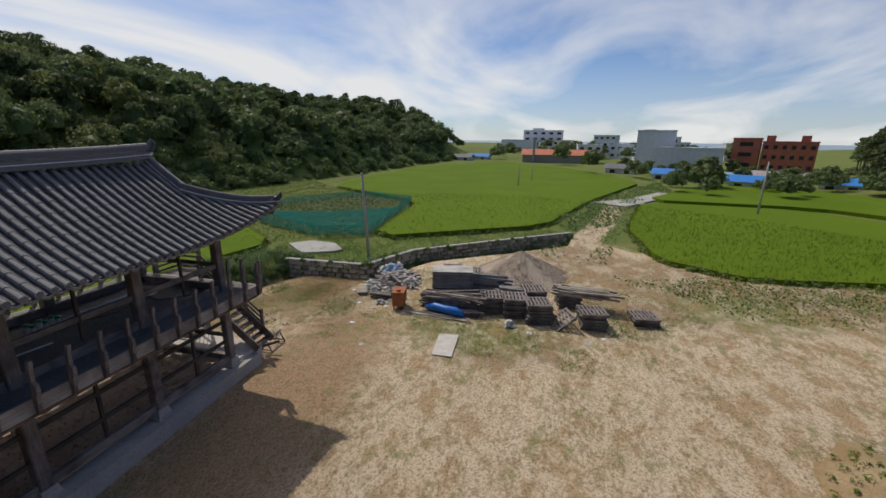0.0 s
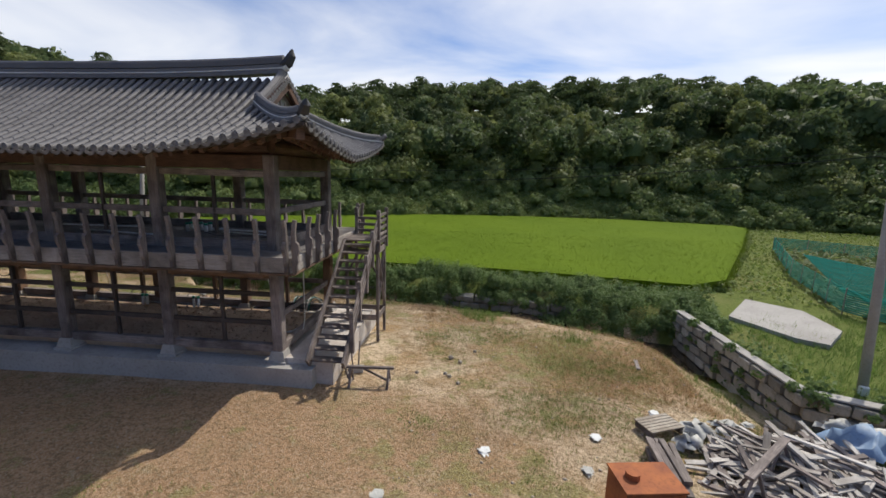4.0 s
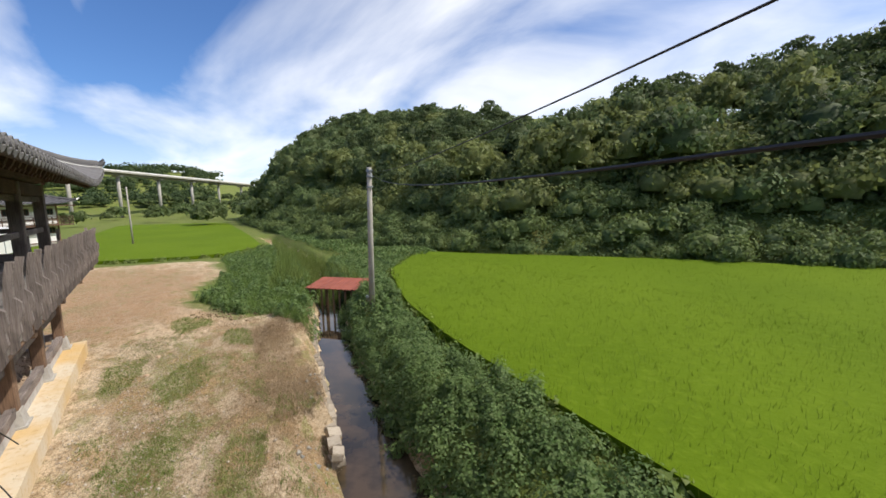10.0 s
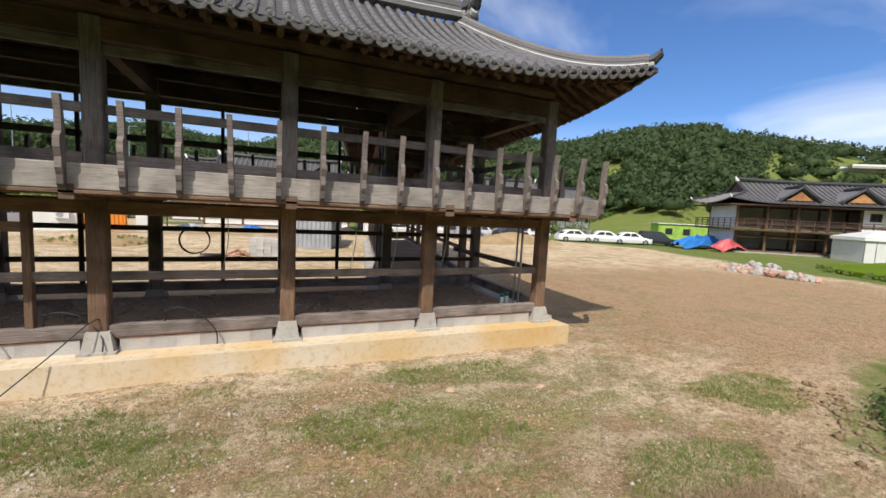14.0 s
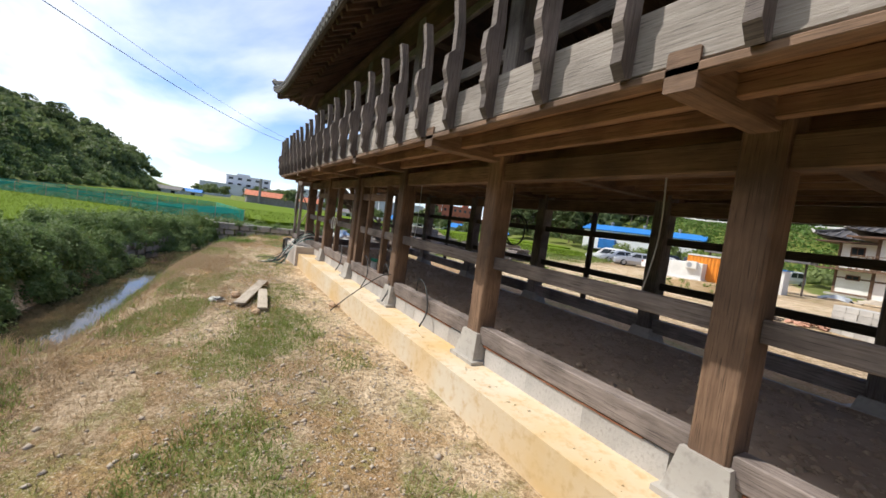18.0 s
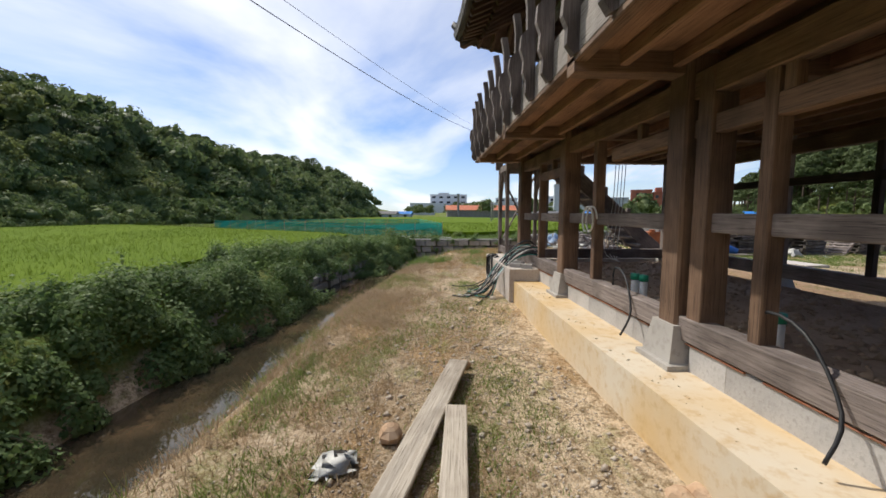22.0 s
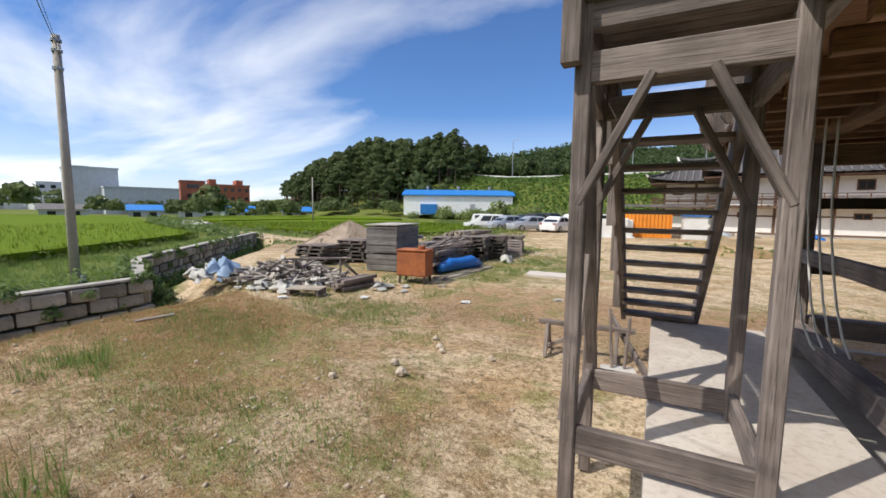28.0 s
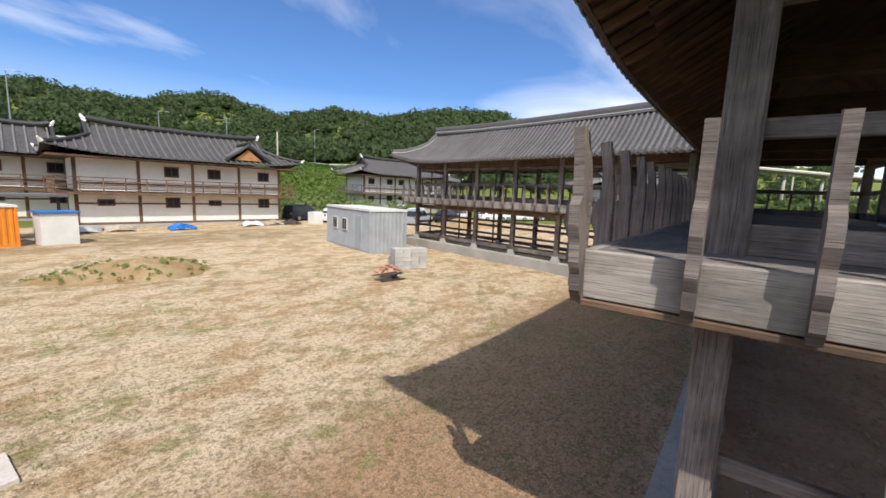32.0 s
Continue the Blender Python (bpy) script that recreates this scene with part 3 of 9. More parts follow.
sand = mix_rgb(GROUND_M, ramp(GROUND_M, gmath("ADD", g2, gmath("MULTIPLY", g1, 1.0)), 1.03, 1.2, 0, 0.8), sand, dry)
g_d = node(GROUND_M, "ShaderNodeAttribute")
g_d.attribute_name = "dry"
sand = mix_rgb(GROUND_M, ramp(GROUND_M, gmath("ADD", g_d.outputs["Fac"], gmath("MULTIPLY", g6, 0.7)), 0.6, 0.9, 0, 0.9), sand, turf)
# pale gravelly stretches and thin green turf
sand = mix_rgb(GROUND_M, ramp(GROUND_M, gmath("ADD", g2, gmath("MULTIPLY", g6, 0.5)), 0.86, 0.98, 0, 0.32), sand, (0.60, 0.49, 0.36))
g_l = node(GROUND_M, "ShaderNodeAttribute")
g_l.attribute_name = "lush"
turf_g = mix_rgb(GROUND_M, ramp(GROUND_M, g3, 0.4, 0.62), (0.23, 0.235, 0.07), (0.14, 0.185, 0.038))
sand = mix_rgb(GROUND_M, ramp(GROUND_M, gmath("ADD", gmath("MULTIPLY", g_l.outputs["Fac"], 0.55), gmath("ADD", gmath("MULTIPLY", g2, 0.7), gmath("MULTIPLY", g6, 0.3))), 0.93, 1.06, 0, 0.85), sand, turf_g)
# straw-brown, pale and green patches a stride across
g8 = noise_of(GROUND_M, g_map.outputs[0], 0.75, 7, 0.62)
g9 = noise_of(GROUND_M, g_map.outputs[0], 1.15, 7, 0.66)
straw = mix_rgb(GROUND_M, ramp(GROUND_M, g3, 0.4, 0.62), (0.47, 0.30, 0.145), (0.33, 0.20, 0.09))
not_red = gmath("SUBTRACT", 1.0, gmath("MINIMUM", g_r.outputs["Fac"], 0.95))
sand = mix_rgb(GROUND_M, gmath("MULTIPLY", not_red, ramp(GROUND_M, g8, 0.53, 0.6, 0, 0.66)), sand, straw)
sand = mix_rgb(GROUND_M, gmath("MULTIPLY", not_red, ramp(GROUND_M, g8, 0.53, 0.43, 0, 0.5)), sand, (0.75, 0.605, 0.43))
sand = mix_rgb(GROUND_M, ramp(GROUND_M, gmath("ADD", g9, gmath("MULTIPLY", g_l.outputs["Fac"], 0.06)), 0.57, 0.63, 0, 0.6), sand, turf_g)
# grit: pale and dark specks
sand = mix_rgb(GROUND_M, ramp(GROUND_M, g3, 0.52, 0.57, 0, 0.66), sand, (0.19, 0.125, 0.06))
sand = mix_rgb(GROUND_M, ramp(GROUND_M, g4, 0.57, 0.68, 0, 0.6), sand, (0.70, 0.62, 0.50))
sand = mix_rgb(GROUND_M, ramp(GROUND_M, g7, 0.53, 0.59, 0, 0.52), sand, (0.185, 0.125, 0.06))
sand = mix_rgb(GROUND_M, ramp(GROUND_M, g7, 0.46, 0.36, 0, 0.35), sand, (0.74, 0.63, 0.47))
green = mix_rgb(GROUND_M, ramp(GROUND_M, g3, 0.35, 0.65), (0.10, 0.145, 0.03), (0.18, 0.20, 0.055))
green = mix_rgb(GROUND_M, ramp(GROUND_M, g1, 0.5, 0.7, 0, 0.5), green, (0.24, 0.205, 0.09))
g_col = mix_rgb(GROUND_M, ramp(GROUND_M, gmath("ADD", g_a.outputs["Fac"], gmath("MULTIPLY", g2, 0.6)), 0.6, 0.95), green, sand)
gl.new(g_col, gb.inputs["Base Color"])
bumped(GROUND_M, gb, gmath("ADD", gmath("MULTIPLY", g3, 0.7), gmath("ADD", gmath("ADD", gmath("MULTIPLY", g4, 0.35), gmath("MULTIPLY", g7, 0.4)), clumps)), 0.9, 0.06)
gb.inputs["Specular IOR Level"].default_value = 0.12
ground = part("ground", ground_me, GROUND_M, smooth=True)
tagged(ground, "sandy building-site earth turning to green grass and hills", "ground", kind="structure")

# stream
wb = MB()
left, right = [], []
for i, p in enumerate(STREAM):
    d = STREAM[min(i + 1, len(STREAM) - 1)] - STREAM[max(i - 1, 0)]
    n = np.array([-d[1], d[0]]) / np.hypot(*d)
    left.append((*(p + n * 1.05), -1.5))
    right.append((*(p - n * 1.6), -1.5))
wb.loft([left, right], caps=False, closed=False)
solo("water", wb, WATER_M, "shallow brown stream water over mud", "stream", kind="structure")

# ---- rice paddies ----
PADDIES = {
    "riverside": ([(-15.6, -9.6), (-6.0, -11.3), (0.7, -11.6), (9.3, -12.9), (14.4, -14.3), (21.4, -17.4), (24.3, -20.2), (27.5, -23.6), (22, -26.5), (12.4, -32.5), (1.4, -37.2), (-10, -39), (-22, -39), (-33, -36), (-24, -22)], -0.12),
    "west": ([(-28.6, 10.6), (-19.5, -3.6), (-39, -5.2), (-52, -25), (-100, -24.5), (-140, -5), (-108, 20), (-76, 29), (-46, 16)], -0.25),
    "north": ([(-29.5, 18), (-19, 18.2), (-16, 22.5), (-18, 35), (-36, 47), (-46.5, 40.5), (-47.5, 23)], -0.25),
    "far": ([(-50, 24), (-49, 43), (-39, 52), (-52, 62), (-84, 50), (-70, 36)], -0.2),
    "east": ([(45.5, 5), (39.4, -10.2), (44, -15), (62, -17), (110, -21), (125, 0), (86, 2), (60, 6)], -0.2),
}


def rounded(poly, times=1):
    """Cuts the corners of an outline."""
    p = [np.array(c, float) for c in poly]
    for _ in range(times):
        p = [v for a, b in zip(p, p[1:] + p[:1]) for v in (a * 0.88 + b * 0.12, a * 0.12 + b * 0.88)]
    return [tuple(v) for v in p]


PADDIES = {k: (rounded(v[0]), v[1]) for k, v in PADDIES.items()}


def tufts(px, py, pz, h, blades, width, lean, seed):
    """Blades of grass at the given places, as arrays of points and triangles."""
    g = np.random.default_rng(seed)
    n = len(px) * blades
    bx, by, bz, bh = (np.repeat(a, blades) for a in (px, py, pz, h))
    a, w = g.uniform(0, 2 * math.pi, n), width * g.uniform(0.6, 1.3, n)
    bh = bh * g.uniform(0.6, 1.2, n)
    ln = lean * bh * g.uniform(0.2, 1.2, n)
    b = g.uniform(0, 2 * math.pi, n)
    bx, by = bx + 0.05 * np.cos(b), by + 0.05 * np.sin(b)
    p0 = np.stack([bx - w * np.sin(a), by + w * np.cos(a), bz], -1)
    p1 = np.stack([bx + w * np.sin(a), by - w * np.cos(a), bz], -1)
    p2 = np.stack([bx + ln * np.cos(a), by + ln * np.sin(a), bz + bh], -1)
    v = np.stack([p0, p1, p2], 1).reshape(-1, 3)
    return v, np.arange(3 * n).reshape(-1, 3)


def scatter(poly, n, seed):
    g = np.random.default_rng(seed)
    p = np.array(poly)
    lo, hi = p.min(0), p.max(0)
    q = g.uniform(lo, hi, (n, 2))
    return q[inside_poly(q[:, 0], q[:, 1], poly)]


def fill(poly, name, mat, z):
    """A raised sheet over an outline, as thick as the crop stands high."""
    p = np.array(poly)
    bm = bmesh.new()
    ring = [bm.verts.new((x, y, z)) for x, y in poly]
    face = bm.faces.new(ring)
    if face.normal.z < 0:
        face.normal_flip()
    ext = bmesh.ops.extrude_face_region(bm, geom=[face])
    for v in ext["geom"]:
        if isinstance(v, bmesh.types.BMVert):
            v.co.z = z - 0.6
    bmesh.ops.recalc_face_normals(bm, faces=bm.faces)
    me = bpy.data.meshes.new(name)
    bm.to_mesh(me)
    bm.free()
    return part(name, me, mat)


for i, (where, (poly, pz)) in enumerate(PADDIES.items()):
    root = fill(poly, "rice_paddy", RICE_BED, pz)
    tagged(root, "dense bright green rice paddy beside the " + {"riverside": "stream", "west": "block wall", "north": "dirt yard", "far": "road", "east": "cleared ground"}[where], "rice paddy", kind="stuff")
    if where == "riverside":
        q = np.concatenate([scatter(poly, 46000, 11)])
        q = np.concatenate([q[q[:, 1] > -24], q[q[:, 1] <= -24][::3]])
        v, f = tufts(q[:, 0], q[:, 1], np.full(len(q), pz - 0.17), np.full(len(q), 0.28), 4, 0.012, 0.7, 3)
    elif where in ("north", "west"):
        q = scatter(poly, 22000 if where == "west" else 9000, 12 + i)
        q = q[np.hypot(q[:, 0] + 10, q[:, 1] - 5) < 38]
        v, f = tufts(q[:, 0], q[:, 1], np.full(len(q), pz - 0.12), np.full(len(q), 0.34), 3, 0.02, 0.5, 5 + i)
    else:
        continue
    blades = part("rice_plants", mesh_np("rice_plants", v, f), RICE, root)
    tagged(blades, "upright bright green rice blades", kind="stuff")

# ragged rims of rice round the near paddies
g_rim = np.random.default_rng(15)
rim = []
for where in ("riverside", "west", "north"):
    poly, pz = PADDIES[where]
    for (ax, ay), (bx, by) in zip(poly, poly[1:] + poly[:1]):
        if math.hypot((ax + bx) / 2 + 5, (ay + by) / 2) > 45:
            continue
        n_r = int(math.hypot(bx - ax, by - ay) * 9)
        w_ = g_rim.uniform(0, 1, n_r)
        rim.append(np.c_[ax + (bx - ax) * w_ + g_rim.normal(0, 0.09, n_r), ay + (by - ay) * w_ + g_rim.normal(0, 0.09, n_r), np.full(n_r, pz)])
rim = np.concatenate(rim)
v, f = tufts(rim[:, 0], rim[:, 1], rim[:, 2] - 0.42, np.full(len(rim), 0.58), 7, 0.013, 0.55, 16)
tagged(part("rice_rim", mesh_np("rice_rim", v, f), RICE), "loose rice plants leaning out at the paddy edges", "rice", kind="stuff")


# ---- the timber pavilion: two wings in an L ----
COLS_A = [0.0, 2.745, 5.48, 8.11, 10.77, 13.41, 16.17]
W_A, W_B, SKEW = 3.231, 2.819, 0.20
COLS_B = [1.68, 4.3, 6.92, 9.54, 12.16, 14.78, 17.4]
Z_PAD, Z_FASCIA, Z_DECK, Z_HEAD, Z_EAVE, Z_RIDGE = 0.25, 2.37, 2.69, 4.66, 4.78, 6.70
EAVE, DECK, DECK_S = 1.44, 0.76, 0.95


def warp_a(p):
    return p


def warp_b(p):
    u, v, z = p
    return (COLS_A[5] - v + SKEW * max(u, 0.0), u, z)


def roof_z(s, along):
    """Height of the roof from the share of the way up from eave to ridge and the distance to the nearest corner along the eave."""
    lift = 0.62 * max(0.0, 1 - along / 4.6) ** 2.2
    return Z_EAVE + (Z_RIDGE - Z_EAVE) * (0.72 * s + 0.28 * s * s) + lift * max(0.0, 1 - s) ** 1.5


def make_roof(root, warp, u0, u1, width, ends, valley=None):
    """A tiled roof over one wing. ends: 'gable' for a hipped gable, 'hip' for a corner shared with the other wing."""
    yc, half = -width / 2, width / 2 + EAVE
    roof = thing("roof", "", "")
    roof.parent = root
    roof.matrix_basis = Matrix()
    gable_in = 1.95  # from the end eave to the gable board
    along0 = (lambda u: u - u0) if ends[0] != "none" else (lambda u: 99)
    along1 = (lambda u: u1 - u) if ends[1] != "none" else (lambda u: 99)

    def corner(u):
        return min(along0(u), along1(u))

    def point(u, side, a):
        """side +1: yard; a: distance in from the eave."""
        return (u, yc + side * (half - a), roof_z(a / half, corner(u)))

    def reach(u, side):
        """How far up from the eave, and from where, a row at u runs."""
        top, bot = half, 0.0
        for k, al in ((0, along0(u)), (1, along1(u))):
            if ends[k] == "gable" and al < gable_in:
                top = min(top, al)
            if ends[k] == "hip" and al < half and side < 0:
                top = min(top, al)
            if ends[k] == "hip" and side > 0 and valley is not None:
                bot = max(bot, valley(u))
        return bot, top

    step = 0.235
    ends_r = []
    us = np.arange(u0 + 0.14, u1 - 0.05, step)
    for side in (1, -1):
        pan = MB(warp)
        for u in us:
            bot, top = reach(u, side)
            if top - bot < 0.12:
                continue
            n = max(2, int((top - bot) / 0.3))
            aa = np.linspace(bot, top, n + 1)
            pts = [point(u, side, a) for a in aa]
            # cover tiles: each a little thicker at its lower end
            mb = MB(warp)
            rings = []
            for p, q in zip(pts, pts[1:]):
                for c, r in ((p, 0.068), (q, 0.055)):
                    rings.append([(c[0] + r * math.cos(t), c[1], c[2] + 0.035 + r * math.sin(t)) for t in np.linspace(-0.35, math.pi + 0.35, 7)])
            mb.loft(rings, closed=False)
            part("tile_rib", mb, TILE, roof)
            if bot < 0.01:
                ends_r.append((u, side, pts[0]))
        # trough tiles under them
        uu = np.arange(u0, u1 + 0.01, step / 2)
        for ua, ub in zip(uu, uu[1:]):
            (b0, t0), (b1, t1) = reach(ua, side), reach(ub, side)
            if max(t0 - b0, t1 - b1) < 0.05 or max(b0, b1) > half:
                continue
            b0, b1 = min(b0, t0), min(b1, t1)
            m = 9
            base = len(pan.v)
            for w_ in np.linspace(0, 1, m):
                for u, b_, t_ in ((ua, b0, t0), (ub, b1, t1)):
                    p = point(u, side, b_ + (t_ - b_) * w_)
                    pan.v.append((p[0], p[1], p[2]))
            for k in range(m - 1):
                i = base + 2 * k
                pan.face((i, i + 1, i + 3, i + 2) if side < 0 else (i + 2, i + 3, i + 1, i))
        part("trough_tiles", pan.weld(), TILE_PAN_SHADED, roof, "grey trough tiles, darkened as shade between the ribs", smooth=False)
    # end skirts below the gables
    skirt_rows = []
    for k in (0, 1):
        if ends[k] != "gable":
            continue
        sgn, ue = (1, u0) if k == 0 else (-1, u1)

        def spoint(y, a):
            al = half - abs(y - yc)
            return (ue + sgn * a, y, roof_z(a / half, al))

        pan = MB(warp)
        ys = np.arange(yc - half + 0.14, yc + half - 0.05, step)
        for y in ys:
            top = min(half - abs(y - yc), gable_in)
            if top < 0.12:
                continue
            n = max(2, int(top / 0.3))
            pts = [spoint(y, a) for a in np.linspace(0, top, n + 1)]
            mb = MB(warp)
            rings = []
            for p, q in zip(pts, pts[1:]):
                for c, r in ((p, 0.068), (q, 0.055)):
                    rings.append([(c[0], c[1] + r * math.cos(t), c[2] + 0.035 + r * math.sin(t)) for t in np.linspace(-0.35, math.pi + 0.35, 7)])
            mb.loft(rings, closed=False)
            part("tile_rib", mb, TILE, roof)
            skirt_rows.append((k, pts[0]))
        yy = np.arange(yc - half, yc + half + 0.01, step / 2)
        for ya, yb in zip(yy, yy[1:]):
            base = len(pan.v)
            ta, tb = min(half - abs(ya - yc), gable_in), min(half - abs(yb - yc), gable_in)
            for w_ in np.linspace(0, 1, 8):
                for y, t_ in ((ya, ta), (yb, tb)):
                    pan.v.append(spoint(y, max(t_, 0) * w_))
            for j in range(7):
                i = base + 2 * j
                pan.face((i, i + 1, i + 3, i + 2))
        part("trough_tiles", pan.weld(), TILE_PAN_SHADED, roof, "grey trough tiles, darkened as shade between the ribs")
        # gable: boarded triangle, barge tiles and verge ridges
        ug = ue + sgn * (gable_in - 0.02)
        hw = half - gable_in
        zb, zt = roof_z(gable_in / half, 9) - 0.05, Z_RIDGE + 0.02
        g = MB(warp).plate([(-hw, 0), (hw, 0), (0, zt - zb)], (ug + sgn * 0.06, yc, zb), (0, 1, 0), (0, 0, 1), 0.05)
        part("gable_wall", g, PLASTER_OLD, roof, "weathered plaster and board gable")
        part("mortar_strip", MB(warp).beam((ug - sgn * 0.06, yc - hw, zb + 0.03), (ug - sgn * 0.06, yc + hw, zb + 0.03), 0.08, 0.07), PLASTER, roof, "white mortar strip")
        for j in range(-2, 3):
            hgt = (zt - zb) * (1 - abs(j) * 0.26 / hw) - 0.28
            if hgt > 0.1:
                part("gable_board", MB(warp).beam((ug + sgn * 0.02, yc + j * 0.26, zb), (ug + sgn * 0.02, yc + j * 0.26, zb + hgt), 0.035, 0.03), WOOD, roof)
        for s in (1, -1):
            a = (ug - sgn * 0.2, yc + s * (hw + 0.15), zb + 0.02)
            b = (ug - sgn * 0.2, yc, zt + 0.03)
            part("bargeboard", MB(warp).beam((a[0], a[1], a[2] - 0.05), (b[0], b[1], b[2] - 0.1), 0.05, 0.28), WOOD_EAVE, roof, "red-brown bargeboard")
            nb = 11
            for j in range(nb):
                w_ = (j + 0.5) / nb
                p = [a[i] + (b[i] - a[i]) * w_ for i in range(3)]
                o = piece("verge_tile", eave_disc, Matrix(), roof)
                place_end(o, warp, p, (-sgn, 0, 0))
                o = piece("verge_tongue", eave_tongue, Matrix(), roof)
                place_end(o, warp, (p[0], p[1] + s * 0.08, p[2] - 0.05), (-sgn, 0, 0))
            verge = [(a[0] + sgn * 0.1, a[1] + (b[1] - a[1]) * w_, a[2] + (b[2] - a[2]) * (w_ * 0.86 + 0.14 * w_ * w_) + 0.1) for w_ in np.linspace(0, 1, 7)]
            ridge_band(roof, warp, verge, 0.2, 0.2)
            ridge_band(roof, warp, [(ug + sgn * (gable_in - t) * -1, yc + s * (half - t), roof_z(t / half, t) + 0.12) for t in np.linspace(gable_in, 0.12, 9)], 0.2, 0.22, tip=True)
    if ends[0] == "hip" or ends[1] == "hip":
        k = 0 if ends[0] == "hip" else 1
        if warp is warp_a:
            sgn, ue = (1, u0) if k == 0 else (-1, u1)
            ridge_band(roof, warp, [(ue + sgn * t, yc - (half - t), roof_z(t / half, t) + 0.1) for t in np.linspace(half, 0.12, 12)], 0.2, 0.24, tip=True)
    # main ridge
    ra = u0 + (gable_in - 0.15 if ends[0] == "gable" else half)
    rb = u1 - (gable_in - 0.15 if ends[1] == "gable" else half)
    n = 14
    rid = []
    for j in range(n + 1):
        w_ = j / n
        up = 0.16 * (abs(2 * w_ - 1) ** 3)
        rid.append((ra + (rb - ra) * w_, yc, Z_RIDGE + 0.16 + up))
    ridge_band(roof, warp, rid, 0.26, 0.36, tip=True, tip0=True)
    # eave tile ends
    for u, side, p in ends_r:
        o = piece("eave_tile", eave_disc, Matrix(), roof)
        place_end(o, warp, (p[0], p[1], p[2] + 0.04), (0, side, 0))
        o = piece("eave_tongue", eave_tongue, Matrix(), roof)
        q = (p[0] + step / 2, p[1], p[2] - 0.01)
        place_end(o, warp, q, (0, side, 0))
    for k, p in skirt_rows:
        d = (-1, 0, 0) if k == 0 else (1, 0, 0)
        o = piece("eave_tile", eave_disc, Matrix(), roof)
        place_end(o, warp, (p[0], p[1], p[2] + 0.04), d)
        o = piece("eave_tongue", eave_tongue, Matrix(), roof)
        place_end(o, warp, (p[0], p[1] + step / 2, p[2] - 0.01), d)
    # boarded underside and rafters
    for side in (1, -1):
        sb = MB(warp)
        uu = np.linspace(u0 + 0.06, u1 - 0.06, 40)
        for ua, ub in zip(uu, uu[1:]):
            (b0, t0), (b1, t1) = reach(ua, side), reach(ub, side)
            if t0 - b0 < 0.1 or t1 - b1 < 0.1:
                continue
            base = len(sb.v)
            for w_ in (0.01, 0.5, 1):
                for u, b_, t_ in ((ua, b0, t0), (ub, b1, t1)):
                    a = b_ + (t_ - b_) * w_
                    p = point(u, side, a)
                    sb.v.append((p[0], p[1], p[2] - 0.09))
            for k in range(2):
                i = base + 2 * k
                sb.face((i, i + 1, i + 3, i + 2))
        part("roof_boarding", sb.weld(), WOOD_EAVE, roof, "red-brown roof boards")
        for u in np.arange(u0 + 0.25, u1 - 0.2, 0.31):
            bot, top = reach(u, side)
            if bot > 0.3 or top < 0.4:
                continue
            e = min(top, 1.75)
            p, q = point(u, side, 0.12), point(u, side, e)
            part("flying_rafter", MB(warp).beam((p[0], p[1], p[2] - 0.15), (u, p[1] - side * min(0.8, e - 0.1), point(u, side, min(0.9, e))[2] - 0.17), 0.085, 0.1), WOOD_EAVE, roof)
            p = point(u, side, min(0.55, e - 0.1))
            part("rafter", MB(warp).tube([(p[0], p[1], p[2] - 0.26), (q[0], q[1], q[2] - 0.24)], 0.058, 7), WOOD_EAVE, roof)
    for k in (0, 1):
        if ends[k] != "gable":
            continue
        sgn, ue = (1, u0) if k == 0 else (-1, u1)
        sb = MB(warp)
        yy = np.linspace(yc - half + 0.06, yc + half - 0.06, 24)
        for ya, yb in zip(yy, yy[1:]):
            base = len(sb.v)
            for w_ in (0.01, 0.5, 1):
                for y in (ya, yb):
                    a = min(half - abs(y - yc), gable_in) * w_
                    sb.v.append((ue + sgn * a, y, roof_z(a / half, half - abs(y - yc)) - 0.09))
            for j in range(2):
                i = base + 2 * j
                sb.face((i, i + 1, i + 3, i + 2))
        part("roof_boarding", sb.weld(), WOOD_EAVE, roof, "red-brown roof boards")
        for y in np.arange(yc - half + 0.25, yc + half - 0.2, 0.31):
            e = min(half - abs(y - yc), 1.75)
            if e < 0.4:
                continue
            al = half - abs(y - yc)
            part("flying_rafter", MB(warp).beam((ue + sgn * 0.12, y, roof_z(0.12 / half, al) - 0.15), (ue + sgn * min(0.9, e), y, roof_z(min(0.9, e) / half, al) - 0.17), 0.085, 0.1), WOOD_EAVE, roof)
            a0 = min(0.55, e - 0.1)
            part("rafter", MB(warp).tube([(ue + sgn * a0, y, roof_z(a0 / half, al) - 0.26), (ue + sgn * e, y, roof_z(e / half, al) - 0.24)], 0.058, 7), WOOD_EAVE, roof)
    # eave fascia battens and corner rafters
    for side in (1, -1):
        uu = [u for u in np.linspace(u0, u1, 30) if reach(u, side)[0] < 0.02]
        for ua, ub in zip(uu, uu[1:]):
            p, q = point(ua, side, 0.06), point(ub, side, 0.06)
            part("eave_batten", MB(warp).beam((p[0], p[1], p[2] - 0.07), (q[0], q[1], q[2] - 0.07), 0.07, 0.07), WOOD_DARK, roof)
    for k in (0, 1):
        if ends[k] == "gable":
            sgn, ue = (1, u0) if k == 0 else (-1, u1)
            yy = np.linspace(yc - half, yc + half, 14)
            for ya, yb in zip(yy, yy[1:]):
                pa, pb = roof_z(0.02, half - abs(ya - yc)), roof_z(0.02, half - abs(yb - yc))
                part("eave_batten", MB(warp).beam((ue + sgn * 0.06, ya, pa - 0.07), (ue + sgn * 0.06, yb, pb - 0.07), 0.07, 0.07), WOOD_DARK, roof)
